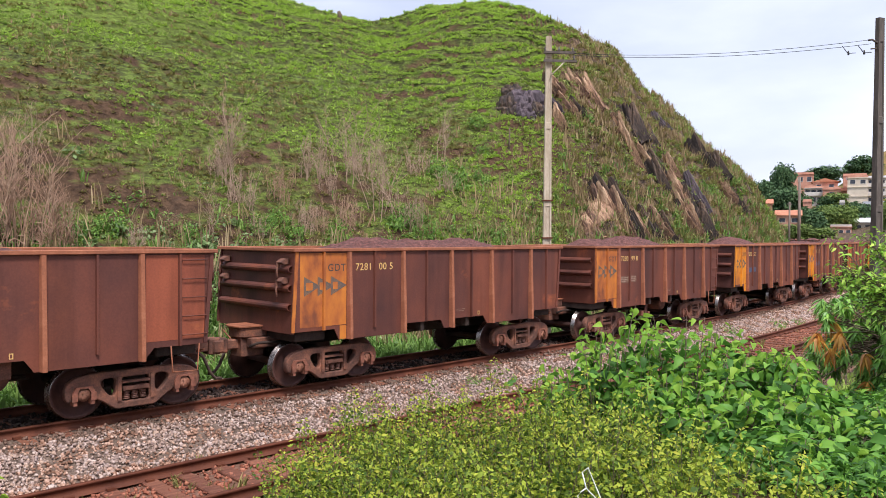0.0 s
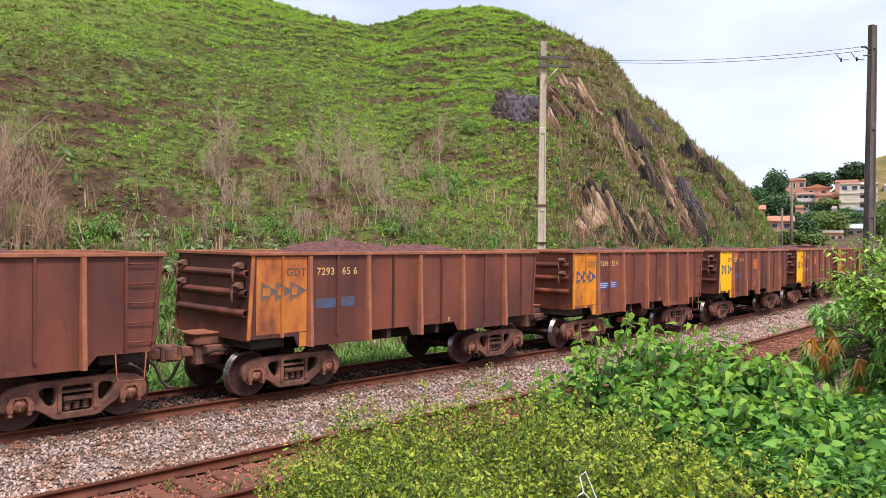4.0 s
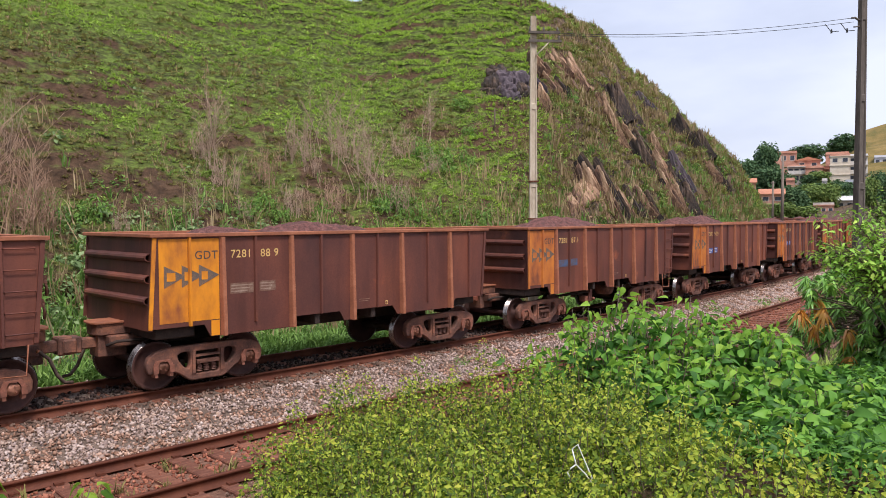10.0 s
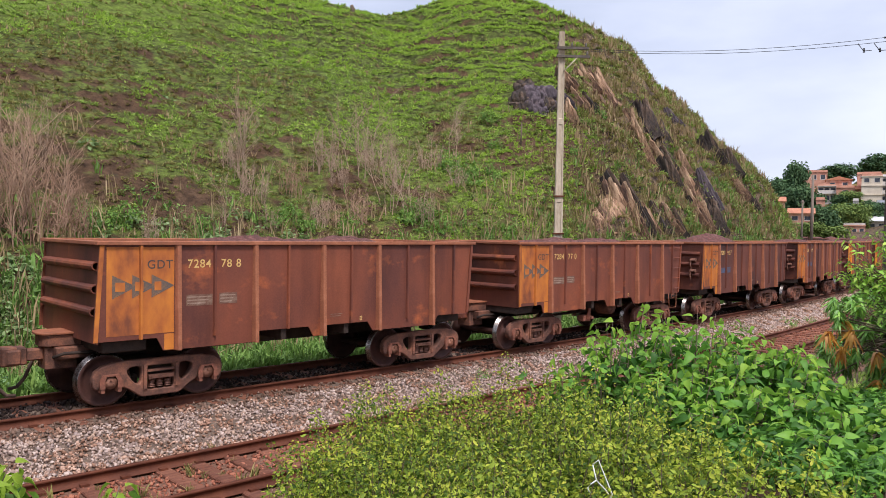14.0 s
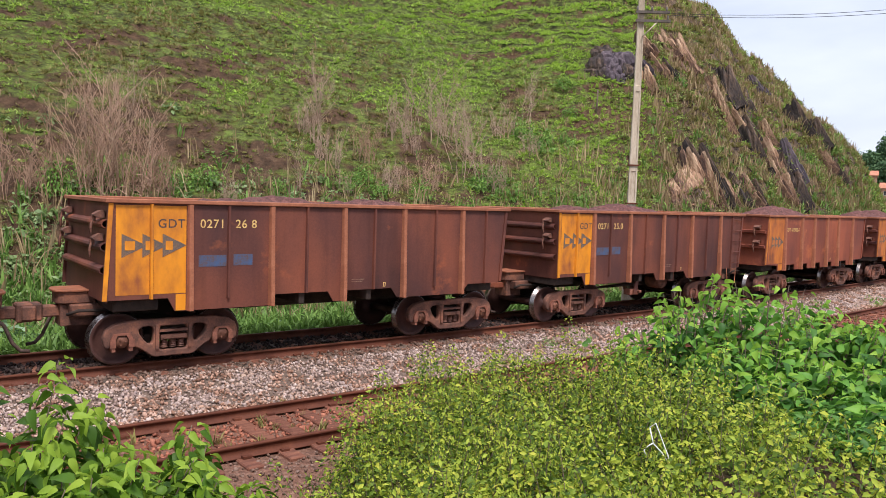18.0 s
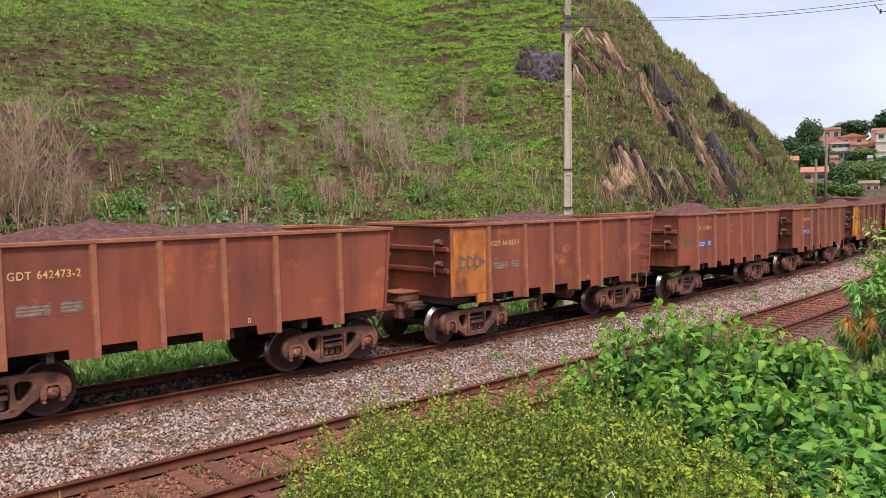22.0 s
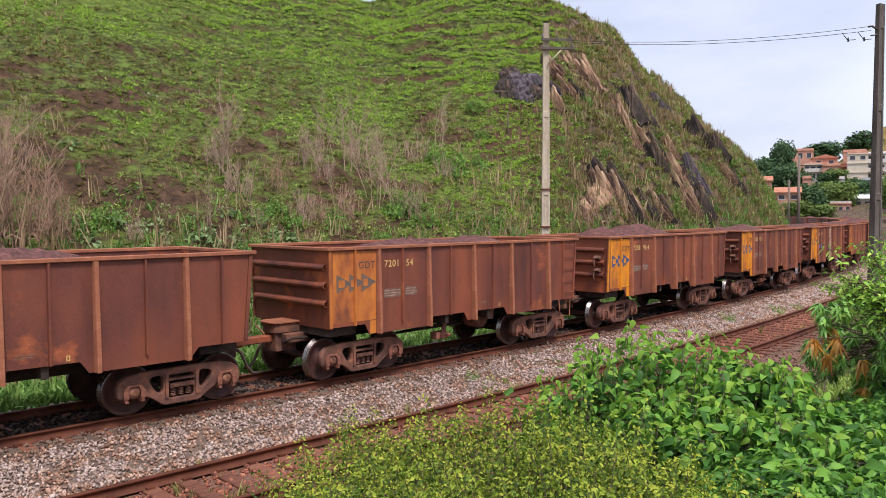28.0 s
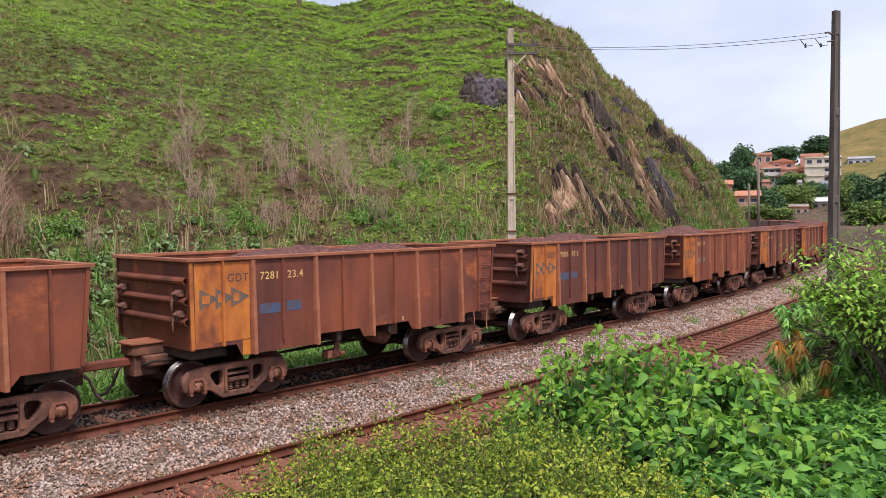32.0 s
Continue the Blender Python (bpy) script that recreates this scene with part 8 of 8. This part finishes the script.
def house(az, d, z, width, depth, storeys, wall, roof, label, openings, roof_kind="flat", balcony=False, h=2.9):
    """A house that faces the line: walls with openings cut as recessed windows, slabs and a roof."""
    x, y = polar(az, d)
    g = float(ground_z(np.array([x]), np.array([y]))[0])
    w = empty("house", Matrix.Translation((x, y, g)) @ Matrix.Rotation(radians(-az), 4, "Z"), label, "house", "houses on the far slope")
    base = z - g
    bm = bmesh.new()
    box(bm, -width / 2, width / 2, 0, depth, min(base, 0) - 3.0, base + h * storeys)
    part("wall", bm, wall, w)
    for k in range(storeys):
        bm = bmesh.new()
        box(bm, -width / 2 - 0.12, width / 2 + 0.12, -0.25 - (0.9 if balcony else 0), depth + 0.1, base + h * (k + 1) - 0.12, base + h * (k + 1) + 0.08)
        part("floor_slab", bm, M_RENDER if wall is M_BRICKWALL and balcony else wall, w)
        if balcony and k < storeys - 1:
            bm = bmesh.new()
            box(bm, -width / 2, width / 2, -1.1, -1.0, base + h * (k + 1) + 0.1, base + h * (k + 1) + 0.95)
            part("balcony_parapet", bm, M_RENDER, w)
        count = openings[k] if isinstance(openings, tuple) else openings
        for n in range(count):
            cx = -width / 2 + width * (n + 0.5) / count
            bm = bmesh.new()
            # behind balconies, wide dark panes stand in for shade in the open verandas
            ww, wh = (min(1.2, width / count * 0.55), h * 0.4) if not balcony else (width / count * 0.72, h * 0.62)
            box(bm, cx - ww / 2, cx + ww / 2, -0.03, 0.05, base + h * k + (h * 0.36 if not balcony else h * 0.12), base + h * k + (h * 0.36 if not balcony else h * 0.12) + wh)
            win = part("window", bm, M_GLASS_DARK, w)
            bm = bmesh.new()
            zb = base + h * k + (h * 0.36 if not balcony else h * 0.12)
            for a, b, c, e in ((cx - ww / 2 - 0.1, cx - ww / 2, zb, zb + wh), (cx + ww / 2, cx + ww / 2 + 0.1, zb, zb + wh), (cx - ww / 2 - 0.1, cx + ww / 2 + 0.1, zb - 0.1, zb)):
                box(bm, a, b, -0.08, 0.02, c, e)
            part("window_frame", bm, M_RENDER, win)
    top = base + h * storeys + 0.085
    bm = bmesh.new()
    if roof_kind == "gable":
        prism(bm, [(-width / 2 - 0.4, top), (0, top + width * 0.16), (width / 2 + 0.4, top)], -0.5, depth + 0.4)
    elif roof_kind == "shed":
        prism(bm, [(-0.6, top), (depth + 0.3, top + 1.3), (depth + 0.3, top + 1.45), (-0.6, top + 0.15)], -width / 2 - 0.3, width / 2 + 0.3, "x")
    else:
        for a, b, c, e in ((-width / 2, width / 2, 0, 0.15), (-width / 2, width / 2, depth - 0.15, depth), (-width / 2, -width / 2 + 0.15, 0.15, depth - 0.15), (width / 2 - 0.15, width / 2, 0.15, depth - 0.15)):
            box(bm, a, b, c, e, top, top + 0.5)
    part("roof", bm, roof, w)


def build_village():
    # azimuth, distance, floor height, width, depth, storeys
    house(68.56, 262, 19.3, 7.3, 8, 1, M_BRICKWALL, M_BRICKWALL, "bare red brick house with a flat roof on the far hill", 3, h=3.6)
    house(70.05, 250, 16.6, 6.6, 8, 1, M_BRICKWALL, M_ROOF, "red brick house with a tiled gable roof", 2, "gable", h=2.9)
    house(69.36, 245, 13.3, 4.7, 8, 2, M_RENDER, M_BRICKWALL, "white house with dark open verandas", 3, "flat", True, h=2.1)
    house(70.45, 243, 13.6, 4.6, 7, 1, M_BRICKWALL, M_BRICKWALL, "plain orange brick house", 1, h=3.4)
    house(71.0, 246, 13.4, 4.8, 7, 1, M_BRICKWALL, M_ROOF, "brick house with an orange tiled shed roof", 2, "shed", h=3.0)
    house(71.97, 240, 12.2, 5.0, 9, 3, M_CREAM, M_BRICKWALL, "tall cream rendered house with a brick parapet", (0, 0, 2), h=2.55)
    house(71.8, 250, 19.5, 6.0, 7, 1, M_BRICKWALL, M_BRICKWALL, "unfinished brick storey behind the cream house", 2, h=1.7)
    house(73.05, 242, 12.6, 4.4, 8, 3, M_RENDER, M_SHEET, "white house with dark balconies on the far hill", 2, "flat", True, h=2.4)
    house(74.72, 262, 17.6, 7.2, 8, 1, M_RENDER_GREY, M_SHEET, "long blue-grey house with a flat roof", 4, h=3.0)
    house(72.91, 228, 8.6, 5.0, 7, 1, M_RENDER_GREY, M_RENDER_GREY, "pale blue-grey house low on the slope", 1, h=3.6)
    house(68.99, 214, 9.4, 2.0, 5, 1, M_BRICKWALL, M_BRICKWALL, "small bare brick house among the trees", 0, h=3.0)
    house(71.08, 226, 10.2, 1.2, 3, 1, M_RENDER, M_RENDER, "small white water tower house", 0, h=2.4)
    house(71.04, 200, 2.6, 4.4, 6, 1, M_BRICKWALL, M_RENDER, "low brick house with a pale flat roof among the trees", 3, h=3.2)
    house(72.6, 206, 4.6, 6.0, 6, 1, M_RENDER, M_SHEET, "low white building with a pale sheet roof", 3, "shed", h=2.2)
    house(66.38, 205, 9.0, 3.2, 5, 1, M_BRICKWALL, M_ROOF, "small brick house behind the hill's end", 1, "shed", h=2.4)
    house(67.84, 190, 6.0, 5.2, 5, 1, M_BRICKWALL, M_ROOF, "low brick house near the line", 2, "shed", h=2.1)


M_CREAM = mat("far_cream_render", [(0.3, (0.56, 0.48, 0.38)), (0.7, (0.72, 0.64, 0.52))], 0.5, 0.9, 0.0, 0.05, 4.0, coords="World")
build_village()


# ---- far trees ----
# distance haze is mixed into the dark leaf colour as extra blue
M_FARLEAF = island("far_leaf", [(0.0, (0.0336, 0.072, 0.036)), (0.5, (0.0672, 0.136, 0.056)), (1.0, (0.1428, 0.224, 0.09))], 0.7, 0.2, 0.15)
M_FARLEAF2 = island("far_leaf_light", [(0.0, (0.075, 0.135, 0.0363)), (0.5, (0.15, 0.225, 0.0578)), (1.0, (0.255, 0.33, 0.0825))], 0.7, 0.2, 0.15)


def crown(seed, n_blobs, n_leaves):
    """A crown of uneven leaf clumps about the origin, 1 wide and 1 high."""
    rng = np.random.RandomState(seed)
    P, O = [], []
    for k in range(n_blobs):
        a, r = rng.uniform(0, 6.28), 0.36 * math.sqrt(rng.uniform(0, 1))
        c = np.array([r * math.cos(a), r * math.sin(a), rng.uniform(0.25, 0.85) - 0.4 * r])
        u = rng.normal(0, 1, (n_leaves, 3))
        u /= np.linalg.norm(u, axis=1, keepdims=True)
        P.append(c + u * rng.uniform(0.08, 0.2) * rng.uniform(0.5, 1.0, (n_leaves, 1)))
        O.append(u)
    P, O = np.concatenate(P), np.concatenate(O)
    N, S = leaf_frames(P, O * [1, 1, 0.3], rng, 0.7)
    V0, F0 = leaf_template(1.0, 0.7, 0.2, 0.2, 0.4, 3)
    return scatter([V0], F0, P, N, S, rng.uniform(0.05, 0.1, len(P)))


def build_trees():
    rng = random.Random(8)
    kinds = []
    for q in range(4):
        for m in (M_FARLEAF, M_FARLEAF2):
            V, F = crown(200 + q, 44, 80)
            ob = mesh_of("crown", V, F, m)
            kinds.append(ob.data)
            bpy.data.objects.remove(ob)
    # azimuth, distance, foot height (or None), width, height, light or dark
    for az, d, z, wd, ht, light in ((67.6, 246, 15.0, 5.2, 12, 0), (67.2, 247, 14.0, 5, 10.5, 0), (66.3, 238, 10.5, 6.5, 10.5, 0), (65.6, 238, 9.5, 6, 10, 0), (67.9, 222, 8.5, 7, 9.4, 0), (68.6, 222, 8.5, 5, 7, 0), (66.6, 222, 8.5, 6, 8, 0), (66.0, 205, None, 6, 7, 1), (67.2, 186, None, 5, 4, 1),
                                    (69.9, 285, 21.5, 9.5, 6.8, 0), (69.4, 287, 21.0, 5, 6, 0), (72.3, 300, 23.5, 9, 8, 0), (71.6, 302, 22.5, 6, 6, 0), (69.4, 196, 2.4, 5, 6.5, 0), (70.3, 203, 3.0, 5, 7, 1), (71.1, 205, 3.0, 5, 7.4, 1), (70.76, 232, 11.5, 5.5, 4.6, 1), (70.2, 231, 11.0, 4, 4, 0), (68.4, 186, None, 5, 4, 1), (69.8, 188, None, 6, 3.6, 1),
                                    (71.9, 222, 7.5, 4, 5.5, 0), (74.4, 200, 7.0, 4.6, 7.5, 0), (75.3, 190, 1.5, 6, 10, 0), (76.4, 186, 1.0, 7, 11, 0), (73.9, 196, 1.5, 3.6, 8, 1), (75.0, 180, None, 6, 6, 1), (68.9, 206, None, 5, 6, 0), (69.9, 214, None, 5, 6, 0), (70.6, 216, None, 5, 6, 0), (71.5, 212, None, 5, 6, 1), (72.2, 214, None, 5, 5, 0), (70.1, 236, None, 4, 4, 0), (78.0, 190, None, 12, 12, 0), (80.5, 200, None, 16, 14, 0), (83, 190, None, 15, 12, 1)):
        x, y = polar(az, d)
        g = float(ground_z(np.array([x]), np.array([y]))[0])
        up = 0.0 if z is None else max(0.0, z - g)
        w = empty("tree", Matrix.Translation((x, y, g)), ("light green leafy tree among the far houses" if light else "dark green leafy tree on the far hill"), "tree", "trees on the far slope")
        bm = bmesh.new()
        tube(bm, [(0, 0, -0.3), (0.1, 0.1, up + ht * 0.25), (0, 0.2, up + ht * 0.55)], 0.3, 0.12, 7)
        for q in range(4):
            a = q * 1.6 + az
            tube(bm, [(0.1, 0.1, up + ht * 0.25), (wd * 0.22 * math.cos(a), wd * 0.22 * math.sin(a), up + ht * 0.55)], 0.14, 0.05, 5)
        part("trunk", bm, M_BARK, w)
        c = new("crown", kinds[2 * rng.randrange(4) + light])
        c.parent, c.location, c.scale, c.rotation_euler = w, (0, 0, up - 0.12 * ht), (wd * 1.4, wd * 1.4, ht * 1.12), (0, 0, rng.uniform(0, 6.28))


build_trees()

def motions():
    """The train runs along the line, and the wheels of the wagons that pass turn with it."""
    for k, w in WAGONS.items():
        walk(w, [(t, wagon_pose(k, t)) for t in TRAIN_T])
        # frames at which this wagon passes between 42 m ahead and 4 m behind
        near = [f for f in range(0, 961) if -4 < run(f / 30) + k * PITCH < 42]
        if len(near) < 2:
            continue
        for ws in WHEELSETS[k]:
            at, s0 = ws.location.copy(), run(near[0] / 30)
            turns = [(f / 30, Matrix.Translation(at) @ Matrix.Rotation((run(f / 30) - s0) / 0.457, 4, "Y")) for f in near]
            first, last = turns[0][1], turns[-1][1]
            walk(ws, ([(0, first)] if near[0] > 0 else []) + turns + ([(32, last)] if near[-1] < 960 else []))


motions()
